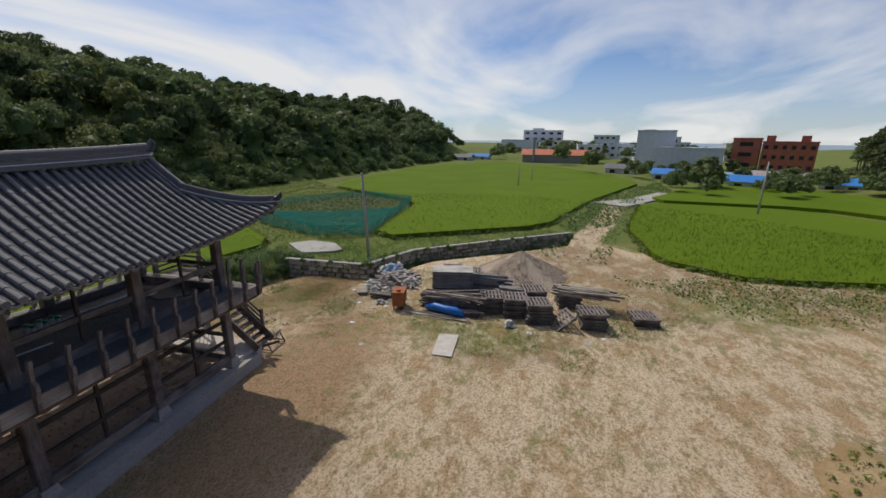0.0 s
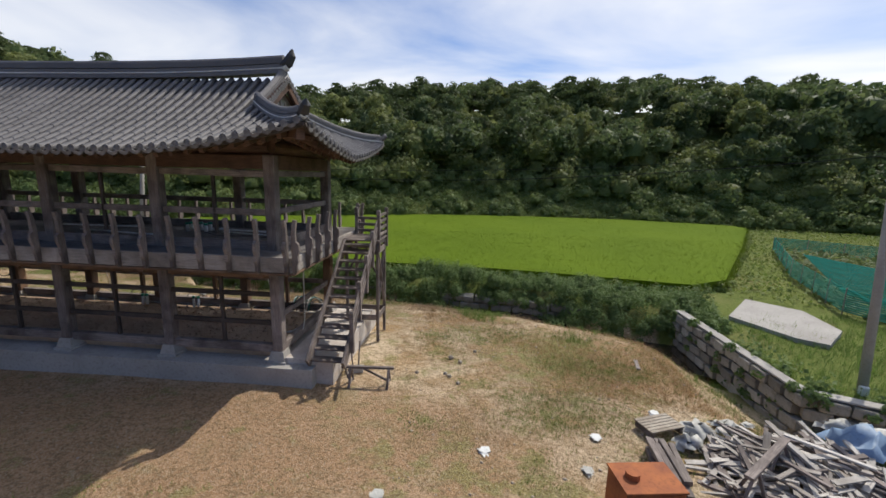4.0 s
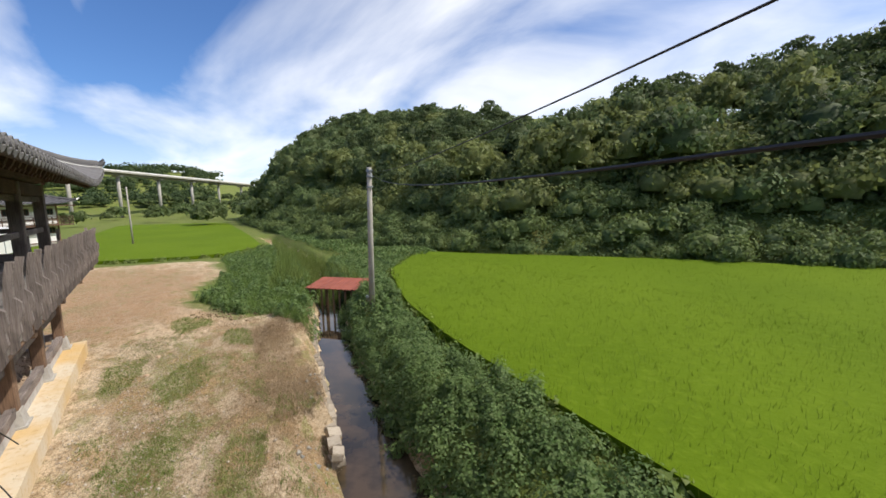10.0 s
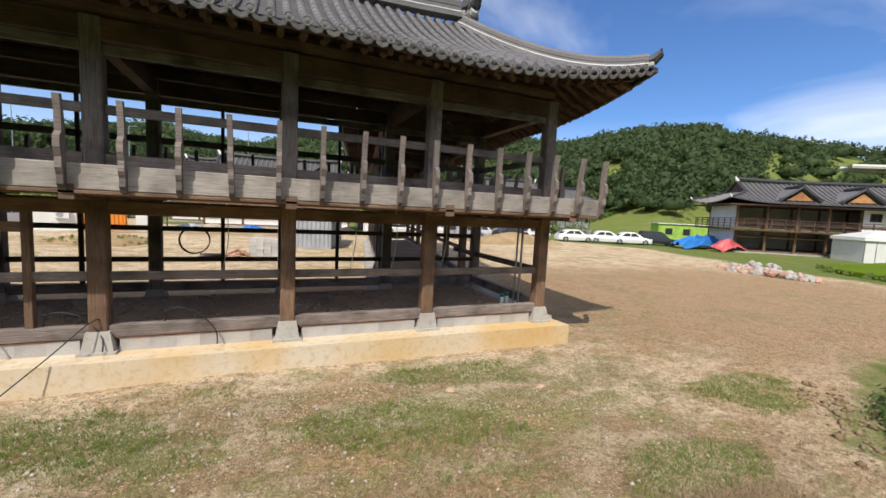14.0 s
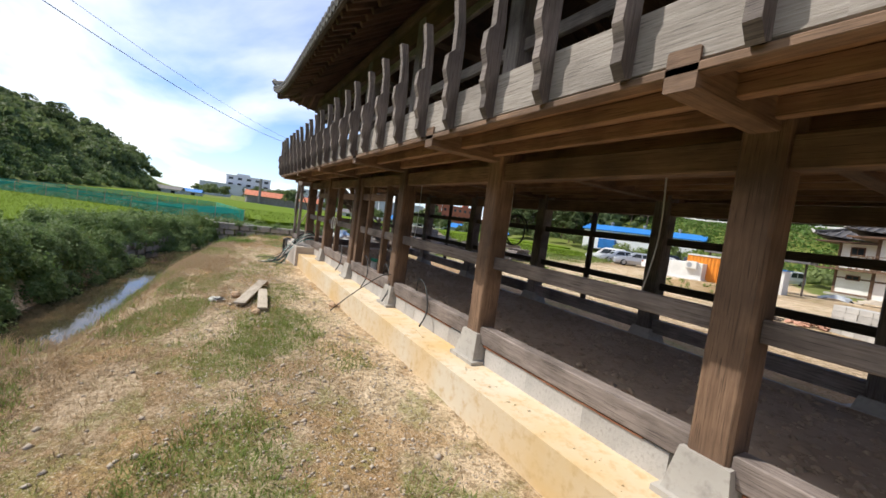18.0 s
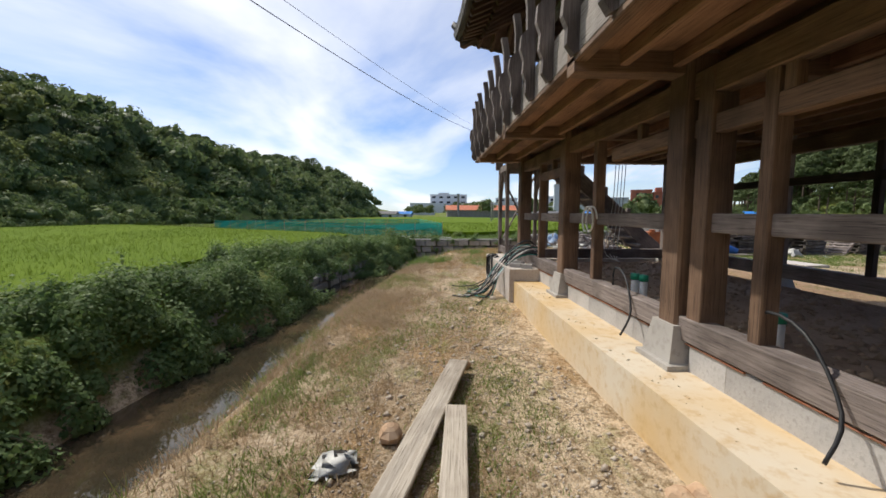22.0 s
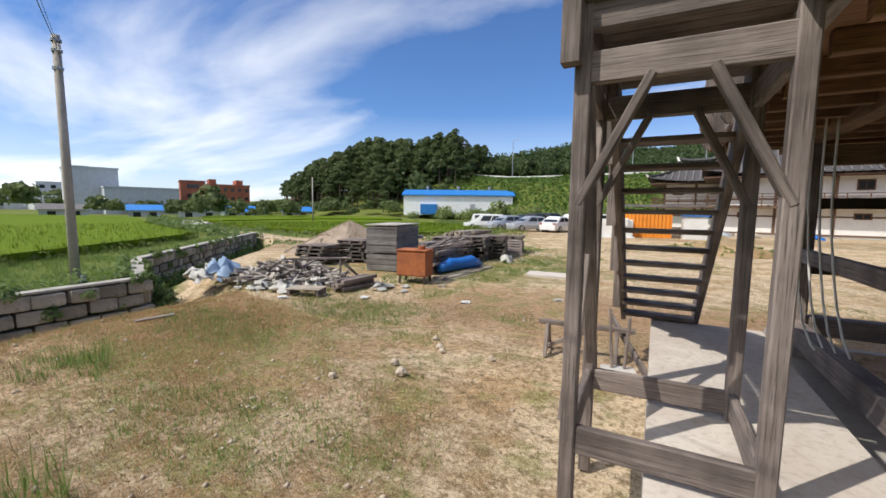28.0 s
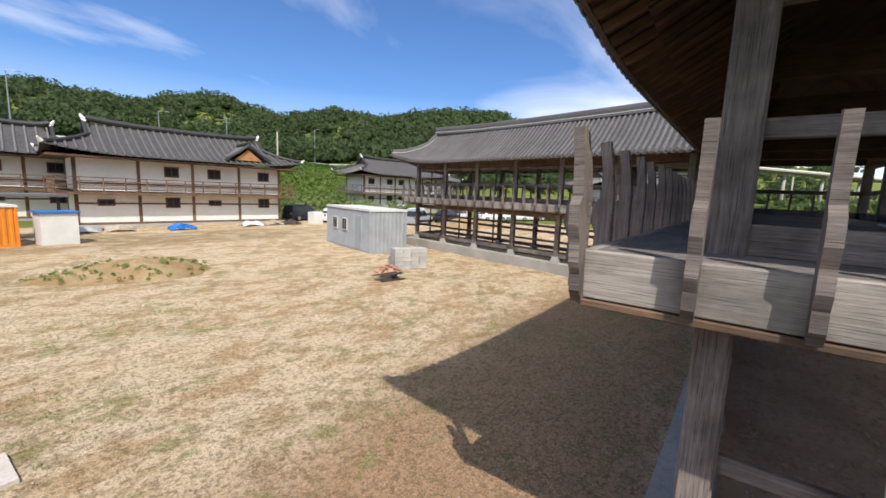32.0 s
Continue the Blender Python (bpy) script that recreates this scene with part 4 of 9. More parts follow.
            for s in (1, -1):
                part("hip_rafter", MB(warp).beam((ue + sgn * 0.15, yc + s * (half - 0.15), roof_z(0.05, 0.15) - 0.2), (ue + sgn * 1.7, yc + s * (half - 1.7), roof_z(1.7 / half, 1.7) - 0.3), 0.16, 0.24), WOOD_EAVE, roof)
    return roof


def place_end(o, warp, p, out):
    """Sets a tile end at p, facing out."""
    q, r = v3(*warp(p)), v3(*warp(tuple(np.add(p, np.multiply(out, 0.5)))))
    d = Vector(r - q)
    o.matrix_basis = Matrix.Translation(Vector(q) + d.normalized() * 0.03) @ d.to_track_quat("Y", "Z").to_matrix().to_4x4() @ Matrix.Diagonal((0.84, 1, 0.84, 1))


def mortar_line(warp, line, ww, z):
    """Thin pale joint that stands a little proud of the ridge tiles."""
    rings = []
    for i, p in enumerate(line):
        d = line[min(i + 1, len(line) - 1)] - line[max(i - 1, 0)]
        s = np.cross(d, (0, 0, 1))
        s = s / np.linalg.norm(s)
        rings.append([p - s * ww + v3(0, 0, z), p + s * ww + v3(0, 0, z), p + s * ww + v3(0, 0, z + 0.022), p - s * ww + v3(0, 0, z + 0.022)])
    return MB(warp).loft(rings)


def ridge_band(roof, warp, line, w, h, tip=False, tip0=False):
    """Stacked ridge tiles: three courses and a round capping."""
    line = [v3(*p) for p in line]
    for k in range(3):
        mb = MB(warp)
        rings = []
        for i, p in enumerate(line):
            d = line[min(i + 1, len(line) - 1)] - line[max(i - 1, 0)]
            s = np.cross(d, (0, 0, 1))
            s = s / np.linalg.norm(s)
            ww, z0, z1 = w / 2 * (1.12, 1.0, 0.86)[k], h * (k / 3.0 - 0.42), h * ((k + 0.82) / 3.0 - 0.42)
            rings.append([p - s * ww + v3(0, 0, z0), p + s * ww + v3(0, 0, z0), p + s * ww * 0.94 + v3(0, 0, z1), p - s * ww * 0.94 + v3(0, 0, z1)])
        mb.loft(rings)
        part("ridge_course", mb, TILE, roof)
    for z, k in ((h * 0.395, 0.40), (-h * 0.11, 0.525)):
        part("mortar_line", mortar_line(warp, line, w * k, z), PLASTER, roof, "pale mortar line")
    part("ridge_cap", MB(warp).tube([p + v3(0, 0, h * 0.56) for p in line], w * 0.36, 9), TILE, roof)
    for on, i, j in ((tip, -1, -2), (tip0, 0, 1)):
        if on:
            p, d = line[i], line[i] - line[j]
            d = d / np.linalg.norm(d)
            mb = MB(warp).tube([p - d * 0.05 + v3(0, 0, h * 0.1), p + d * 0.1 + v3(0, 0, h * 0.3), p + d * 0.2 + v3(0, 0, h * 0.75), p + d * 0.22 + v3(0, 0, h * 1.15)], [w * 0.5, w * 0.52, w * 0.42, w * 0.1], 8)
            part("ridge_end_tile", mb, TILE_DARK, roof, "dark upturned ridge-end tile")
            part("mortar", MB(warp).tube([p - d * 0.12 - v3(0, 0, h * 0.1), p + d * 0.1 + v3(0, 0, 0.02)], [w * 0.45, w * 0.42], 8), PLASTER, roof, "white mortar plug")


PLASTER_OLD = speckled("old_plaster", (0.36, 0.33, 0.30), (0.45, 0.42, 0.38), (0.24, 0.21, 0.19), 2, 14, 0.9, 0.4, 0.008)
TILE_DARK = speckled("black_tile", (0.035, 0.034, 0.036), (0.05, 0.048, 0.05), (0.08, 0.078, 0.08), 4, 30, 0.55, 0.3, 0.004)
disc = MB()
rings = []
for y, r in ((-0.06, 0.07), (0.0, 0.082), (0.012, 0.082), (0.014, 0.066), (0.006, 0.06), (0.008, 0.036), (0.016, 0.03), (0.018, 0.008)):
    rings.append([(r * math.cos(t), y, r * math.sin(t)) for t in np.linspace(0, 2 * math.pi, 14, endpoint=False)])
disc.loft(rings)
eave_disc = disc.mesh("eave_tile")
eave_disc.materials.append(TILE_END)
tong = MB().plate([(-0.135, 0.06), (-0.13, -0.02), (-0.09, -0.075), (-0.03, -0.10), (0.0, -0.112), (0.03, -0.10), (0.09, -0.075), (0.13, -0.02), (0.135, 0.06), (0.09, 0.0), (0.0, -0.03), (-0.09, 0.0)], (0, 0, 0), (1, 0, 0), (0, 0.25, 0.97), 0.022)
eave_tongue = tong.mesh("eave_tongue")
eave_tongue.materials.append(TILE_END)

# curved rail post, as seen from the side: foot on the fascia, belly out, thin shaft above
BAL = [(0.0, -0.34), (0.045, -0.36), (0.10, -0.28), (0.095, -0.17), (0.135, -0.08), (0.125, 0.05), (0.165, 0.16), (0.155, 0.30), (0.095, 0.36), (0.10, 0.60), (0.135, 0.80), (0.055, 0.81), (0.02, 0.60), (0.0, 0.38), (0.0, 0.0)]
bal_mb = MB().plate(BAL, (0, 0, 0), (0, 1, 0), (0, 0, 1), 0.07)
bal_me = bal_mb.mesh("rail_post")
bal_me.materials.append(WOOD)


def rail_post(root, warp, p, out):
    o = piece("rail_post", bal_me, Matrix(), root)
    q, r = v3(*warp(p)), v3(*warp(tuple(np.add(p, np.multiply(out, 0.5)))))
    d = Vector(r - q).normalized()
    sx = Vector((d.y, -d.x, 0))
    m = Matrix(((sx.x, d.x, 0, q[0]), (sx.y, d.y, 0, q[1]), (sx.z, d.z, 1, q[2]), (0, 0, 0, 1)))
    o.matrix_basis = m @ pose(0, 0, 0, float(rng.normal(0, 1.2)), float(rng.normal(0, 1.0)), 0)


def make_wing(label, warp, cols, width, lo, hi, free_lo, free_hi, yard_from, out_from):
    """Columns, beams, deck and rail posts of one wing. lo, hi: the deck's ends."""
    root = thing("timber_pavilion", label, "pavilion", group="pavilion wings")
    rows = {1: 0.0, -1: -width}
    for side, y in rows.items():
        for c in cols:
            if side > 0 and c < yard_from or side < 0 and c < out_from:
                continue
            zp = 0.13 if warp is warp_a and side < 0 and c < 0.1 else 0.0
            zb = -0.08 if warp is warp_a and y < -1 else 0.0
            pad = MB(warp).loft([[(c + sx * r, y + sy * r, z + zp) for sx, sy in ((-1, -1), (1, -1), (1, 1), (-1, 1))] for z, r in ((zb - 0.02, 0.24), (zb + 0.03, 0.24), (zb + 0.035, 0.2), (Z_PAD, 0.15))])
            part("stone_pad", pad, CONCRETE, root, "tapered pale concrete footing")
            part("column", MB(warp).beam((c, y, Z_PAD + zp), (c, y, Z_FASCIA), 0.245, 0.245, up=(0, 1, 0), ch=0.02), WOOD_BROWN if side < 0 else WOOD, root)
            part("upper_column", MB(warp).beam((c, y, Z_FASCIA), (c, y, Z_HEAD + 0.15), 0.25, 0.25, up=(0, 1, 0), ch=0.02), WOOD, root)
        cs = [c for c in cols if not (side > 0 and c < yard_from or side < 0 and c < out_from)]
        for a, b in zip(cs, cs[1:]):
            g = 0.128
            if side < 0:
                part("sill_beam", MB(warp).beam((a + g, y - 0.02, 0.235), (b - g, y - 0.02, 0.235), 0.15, 0.19), WOOD, root)
                part("mid_rail", MB(warp).beam((a + g, y, 1.08), (b - g, y, 1.08), 0.07, 0.14), WOOD, root)
            else:
                part("sill_beam", MB(warp).beam((a + g, y, 0.30), (b - g, y, 0.30), 0.15, 0.2), WOOD, root)
                for z in (0.92, 1.62):
                    part("mid_rail", MB(warp).beam((a + g, y, z), (b - g, y, z), 0.07, 0.11), WOOD_DARK, root)
                part("stud", MB(warp).beam(((a + b) / 2, y, 0.40), ((a + b) / 2, y, 2.2), 0.08, 0.08, up=(0, 1, 0)), WOOD_DARK, root)
            part("tie_beam", MB(warp).beam((a + g, y, 2.12), (b - g, y, 2.12), 0.14, 0.2), WOOD_BROWN, root)
            part("deck_sill", MB(warp).beam((a + g, y, 2.80), (b - g, y, 2.80), 0.12, 0.22), WOOD, root)
            part("hand_rail", MB(warp).beam((a + g, y, 3.55), (b - g, y, 3.55), 0.07, 0.14), WOOD, root)
            part("head_rail", MB(warp).beam((a + g, y, 4.40), (b - g, y, 4.42), 0.08, 0.14), WOOD, root)
            part("lintel", MB(warp).beam((a, y, Z_HEAD), (b, y, Z_HEAD), 0.2, 0.3), WOOD_EAVE, root)
            part("purlin", MB(warp).tube([(a, y, Z_HEAD + 0.34), (b, y, Z_HEAD + 0.34)], 0.14, 10), WOOD_EAVE, root)
            if side > 0:
                part("stud", MB(warp).beam(((a + b) / 2, y, 3.02), ((a + b) / 2, y, 4.36), 0.07, 0.07, up=(0, 1, 0)), WOOD_DARK, root)
    for c in cols:
        y0, y1 = (-width - (DECK_S + 0.1 if warp is warp_a else DECK), DECK)
        if c < yard_from:
            y1 = 0
        if c < out_from:
            y0 = -width
        part("joist", MB(warp).beam((c, y0 + 0.05, Z_FASCIA - 0.04), (c, y1 - 0.05, Z_FASCIA - 0.04), 0.16, 0.2), WOOD_BROWN, root)
        part("cross_beam", MB(warp).beam((c, -width, Z_HEAD), (c, 0, Z_HEAD), 0.22, 0.32), WOOD_EAVE, root)
    for c, on in ((cols[0], free_lo), (cols[-1], free_hi)):
        if on:
            g = 0.128
            part("sill_beam", MB(warp).beam((c, -width + g, 0.27), (c, -g, 0.27), 0.15, 0.2), WOOD, root)
            part("mid_rail", MB(warp).beam((c, -width + g, 1.08), (c, -g, 1.08), 0.07, 0.14), WOOD, root)
            part("deck_sill", MB(warp).beam((c, -width + g, 2.80), (c, -g, 2.80), 0.12, 0.22), WOOD, root)
            part("hand_rail", MB(warp).beam((c, -width + g, 3.56), (c, -g, 3.56), 0.07, 0.14), WOOD, root)
            part("head_rail", MB(warp).beam((c, -width + g, 4.40), (c, -g, 4.42), 0.08, 0.14), WOOD, root)
            part("purlin", MB(warp).tube([(c, -width, Z_HEAD + 0.34), (c, 0, Z_HEAD + 0.34)], 0.14, 10), WOOD_EAVE, root)
    return root


wing_a = make_wing("unfinished two-storey grey timber pavilion with open sides beside the stream", warp_a, COLS_A, W_A, -DECK, COLS_A[-1] + DECK, True, False, -1, -1)
wing_b = make_wing("unfinished two-storey grey timber pavilion wing on a concrete plinth", warp_b, COLS_B, W_B, 0, COLS_B[-1] + DECK, False, True, -1, -1)
# far end of the first wing closes the second one's outer row
for z, w, h, m in ((0.30, 0.15, 0.2, WOOD), (1.08, 0.07, 0.14, WOOD), (2.12, 0.14, 0.2, WOOD_BROWN), (2.80, 0.12, 0.22, WOOD), (3.55, 0.07, 0.14, WOOD), (Z_HEAD, 0.2, 0.3, WOOD_BROWN)):
    part("end_rail", MB().beam((COLS_A[-1], -W_A + 0.13, z), (COLS_A[-1], 1.5, z), w, h), m, wing_a)


def deck(root, warp, x0, x1, y0, y1):
    part("floor_slab", MB(warp).slab([(x0, y0), (x1, y0), (x1, y1), (x0, y1)], Z_FASCIA + 0.06, Z_DECK), MAT_FLOOR, root, "rough grey screed on the upper floor")
    part("floor_soffit", MB(warp).slab([(x0, y0), (x1, y0), (x1, y1), (x0, y1)], Z_FASCIA + 0.03, Z_FASCIA + 0.056), WOOD_SOFFIT_LIT, root, "red-brown boarded underside of the floor, brightened for bounce light")
    for y in np.arange(y0 + 0.3, y1 - 0.2, 0.42):
        part("floor_joist", MB(warp).beam((x0 + 0.05, y, Z_FASCIA - 0.03), (x1 - 0.05, y, Z_FASCIA - 0.03), 0.07, 0.12), WOOD_SOFFIT_LIT, root)


deck(wing_a, warp_a, -DECK + 0.04, COLS_A[-1] + DECK - 0.04, -W_A - DECK_S + 0.04, DECK - 0.04)
deck(wing_b, warp_b, DECK, COLS_B[-1] + DECK - 0.04, -W_B - DECK + 0.04, DECK - 0.04)


def fascia(root, warp, a, b, out, splits):
    """Deep board along a deck edge, in lengths, with a run of rail posts."""
    a, b = v3(*a), v3(*b)
    for k in range(splits):
        p, q = a + (b - a) * k / splits, a + (b - a) * (k + 1) / splits
        part("fascia_board", MB(warp).beam(p + (0, 0, 0.16), q + (0, 0, 0.16), 0.07, 0.33, bow=0.0), WOOD_BLEACHED, root)
    part("edge_strip", MB(warp).beam(a + (0, 0, -0.04), b + (0, 0, -0.04), 0.1, 0.05), WOOD_BROWN, root)
    n = max(1, int(np.linalg.norm(b - a) / 0.625))
    for k in range(n + 1):
        p = a + (b - a) * (0.08 + (np.linalg.norm(b - a) - 0.16) * k / n) / np.linalg.norm(b - a)
        rail_post(root, warp, tuple(p + v3(*out) * 0.035 + (0, 0, 0.33)), out)


ZF = Z_FASCIA
fascia(wing_a, warp_a, (-DECK, DECK, ZF), (COLS_A[5] - DECK, DECK, ZF), (0, 1, 0), 5)
fascia(wing_a, warp_a, (-DECK, -W_A - DECK_S, ZF), (COLS_A[6] + DECK, -W_A - DECK_S, ZF), (0, -1, 0), 6)
part("fascia_board", MB(warp_a).beam((-DECK, -2.55, ZF + 0.16), (-DECK, DECK, ZF + 0.16), 0.07, 0.33), WOOD_BLEACHED, wing_a)
part("edge_strip", MB(warp_a).beam((-DECK, -2.55, ZF - 0.04), (-DECK, DECK, ZF - 0.04), 0.1, 0.05), WOOD_BROWN, wing_a)
for y in (0.8, 0.12, -0.44, -1.03, -1.63):
    rail_post(wing_a, warp_a, (-DECK - 0.035, y, ZF + 0.33), (-1, 0, 0))
part("fascia_board", MB().beam((-DECK, -W_A - DECK_S, ZF + 0.16), (-DECK, -2.55, ZF + 0.16), 0.07, 0.33), WOOD_BLEACHED, wing_a)
for y in (-3.62, -4.1):
    rail_post(wing_a, warp_a, (-DECK - 0.035, y, ZF + 0.34), (-1, 0, 0))
fascia(wing_a, warp_a, (COLS_A[6] + DECK, -W_A - DECK_S, ZF), (COLS_A[6] + DECK, DECK, ZF), (1, 0, 0), 2)
fascia(wing_b, warp_b, (DECK, DECK, ZF), (COLS_B[-1] + DECK, DECK, ZF), (0, 1, 0), 5)
fascia(wing_b, warp_b, (DECK, -W_B - DECK, ZF), (COLS_B[-1] + DECK, -W_B - DECK, ZF), (0, -1, 0), 5)
fascia(wing_b, warp_b, (COLS_B[-1] + DECK, -W_B - DECK, ZF), (COLS_B[-1] + DECK, DECK, ZF), (1, 0, 0), 2)
make_roof(wing_a, warp_a, -EAVE, COLS_A[6] + EAVE, W_A, ("gable", "hip"), valley=lambda u: max(0.0, EAVE - (COLS_A[5] - u)) if u < COLS_A[5] + 1.5 else 9)
make_roof(wing_b, warp_b, -W_A - EAVE, COLS_B[-1] + EAVE, W_B, ("hip", "gable"), valley=lambda u: max(0.0, EAVE - u) if u > -1.6 else 9)

# plinth
pl = MB().slab([(-0.95, -0.75), (-0.95, 0.42), (COLS_A[5] - 0.4, 0.42), (COLS_A[5] - 0.4 + 0.2 * 18.2, 18.2), (COLS_A[6] + 0.45 + 0.2 * 18.2, 18.2), (COLS_A[6] + 0.46, 0), (COLS_A[6] + 0.46, -W_A), (-0.95, -W_A)][::-1], -0.75, -0.02)
solo("plinth", pl, CONCRETE, "pale concrete foundation plinth under the pavilion", "foundation", kind="structure")
solo("plinth", MB().slab([(1.5, -W_A), (1.5, -W_A - 0.54), (COLS_A[6] + 0.52, -W_A - 0.54), (COLS_A[6] + 0.46, -W_A)][::-1], -0.8, -0.09), CONCRETE_TAN, "clay-stained tan concrete ledge along the stream side", "foundation", kind="structure")
solo("plinth", MB().slab([(-1.36, 0.15), (-0.2, 0.15), (-0.2, -2.95), (1.5, -2.95), (1.5, -W_A - 0.62), (-1.36, -W_A - 0.62)], -0.75, 0.125), SLAB_M, "pale concrete landing pad under the outdoor stair", "foundation", kind="structure")
solo("floor", MB().slab([(0.12, -W_A + 0.16), (COLS_A[6] - 0.2, -W_A + 0.16), (COLS_A[6] - 0.2, -0.16), (0.12, -0.16)], -0.1, 0.10), SOIL_IN, "bare brown soil floor under the pavilion, lightened for bounce light", "floor", kind="structure")
solo("floor", MB(warp_b).slab([(0.2, -W_B + 0.16), (COLS_B[-1] - 0.1, -W_B + 0.16), (COLS_B[-1] - 0.1, -0.16), (0.2, -0.16)], -0.1, 0.08), SOIL_IN, "bare brown soil floor under the pavilion wing, lightened for bounce light", "floor", kind="structure")

# concrete blocks between the footings
blk = MB().box((0, 0, 0.03), (0.385, 0.14, 0.22), ch=0.008).mesh("block")
blk.materials.append(BLOCK)
course = thing("block_course", "low course of grey concrete blocks under the sill", "block wall", kind="structure")
for a, b in zip(COLS_A, COLS_A[1:]):
    n = 6
    for k in range(n):
        x = a + 0.26 + (b - a - 0.52) * (k + 0.5) / n
        piece("block", blk, pose(x, -W_A + 0.0, -0.02, 0, 0, float(rng.normal(0, 0.5))), course)

# ---- stair and its landing tower ----
stair = thing("timber_stair", "weathered grey timber stair with carved newel posts on the pavilion's end", "stair")
ST_Y0, ST_Y1, ST_N = 0.28, -2.42, 13
for k in range(ST_N):
    w_ = (k + 0.5) / ST_N
    y, z = ST_Y0 + (ST_Y1 - ST_Y0) * w_, 0.02 + (2.5 / ST_N) * (k + 0.75)
    part("tread", MB().beam((-0.88, y, z), (-1.70, y, z), 0.25, 0.045), WOOD, stair)
for x in (-0.86, -1.70):
    part("stringer", MB().beam((x, ST_Y0 + 0.12, 0.14), (x, ST_Y1 - 0.02, 2.52), 0.06, 0.30), WOOD, stair)


def newel(root, x, y, z0, z1, w=0.095):
    p = part("newel_post", MB().beam((x, y, z0), (x, y, z1 - 0.28), w, w, up=(0, 1, 0), ch=0.006), WOOD, root)
    for k in range(3):
        z = z1 - 0.28 + 0.045 * k
        part("turned_ring", MB().loft([[(x + sx * r, y + sy * r, zz) for sx, sy in ((-1, -1), (1, -1), (1, 1), (-1, 1))] for zz, r in ((z, w * 0.40), (z + 0.012, w * 0.53), (z + 0.033, w * 0.53), (z + 0.045, w * 0.40))]), WOOD, p)
    part("cap", MB().loft([[(x + sx * r, y + sy * r, zz) for sx, sy in ((-1, -1), (1, -1), (1, 1), (-1, 1))] for zz, r in ((z1 - 0.145, w * 0.5), (z1 - 0.03, w * 0.52), (z1, w * 0.3))]), WOOD, p)


N_Y, N_Z = [-0.04, -0.67, -1.31, -1.94], [1.29, 1.85, 2.39, 2.93]
for y, z in zip(N_Y, N_Z):
    newel(stair, -1.77, y, z - 1.02, z)
for off in (-0.22, -0.42, -0.62):
    part("stair_rail", MB().beam((-1.77, N_Y[0] + 0.04, N_Z[0] + off), (-1.77, -2.46, 3.375 + off), 0.038, 0.075), WOOD, stair)
tower = thing("stair_tower", "weathered timber landing tower with braced legs on the plinth corner", "stair landing")
LEGS = [(-0.86, -3.44, 0.125), (-1.75, -3.44, -0.5), (-0.86, -2.50, 0.125), (-1.77, -2.52, -0.5)]
for x, y, z in LEGS:
    part("leg", MB().beam((x, y, z), (x, y, 2.62), 0.082, 0.082, up=(0, 1, 0)), WOOD, tower)
for z in (0.24, 2.24):
    for i, j in ((0, 1), (2, 3), (0, 2), (1, 3)):
        a, b = LEGS[i], LEGS[j]
        part("rail", MB().beam((a[0], a[1], z), (b[0], b[1], z), 0.05, 0.16), WOOD, tower)
for i, j in ((1, 3), (3, 1)):
    a, b = LEGS[i], LEGS[j]
    part("cross_brace", MB().beam((a[0] + 0.018 * (i - 2), a[1], 0.32), (b[0] + 0.018 * (i - 2), b[1], 2.16), 0.032, 0.085, up=(1, 0, 0)), WOOD, tower)
for i, j in ((0, 1), (1, 0), (2, 3), (3, 2)):
    a, b = LEGS[i], LEGS[j]
    d = 0.32 if b[0] > a[0] else -0.32
    part("knee_brace", MB().beam((a[0], a[1], 1.55), (a[0] + d, a[1] + (b[1] - a[1]) * 0.3, 2.18), 0.045, 0.09, up=(0, 1, 0)), WOOD, tower)
for y in np.arange(-3.46, -2.40, 0.13):
    part("floor_board", MB().beam((-0.74, y, 2.58), (-1.84, y, 2.58), 0.12, 0.04), WOOD, tower)
for i, j in ((0, 1), (1, 3)):
    a, b = LEGS[i], LEGS[j]
    part("edge_beam", MB().beam((a[0], a[1], 2.5), (b[0], b[1], 2.5), 0.06, 0.16), WOOD, tower)
newel(tower, -1.80, -3.52, 2.25, 3.46)
newel(tower, -1.80, -2.52, 2.25, 3.45)
newel(tower, -0.86, -3.52, 2.4, 3.44)
for z in (2.72, 2.91, 3.10, 3.28):
    part("guard_rail", MB().beam((-1.80, -2.52, z), (-1.80, -3.52, z), 0.045, 0.085), WOOD, tower)
    if z < 3.2:
        part("guard_rail", MB().beam((-0.86, -3.52, z), (-1.80, -3.52, z), 0.045, 0.085), WOOD, tower)


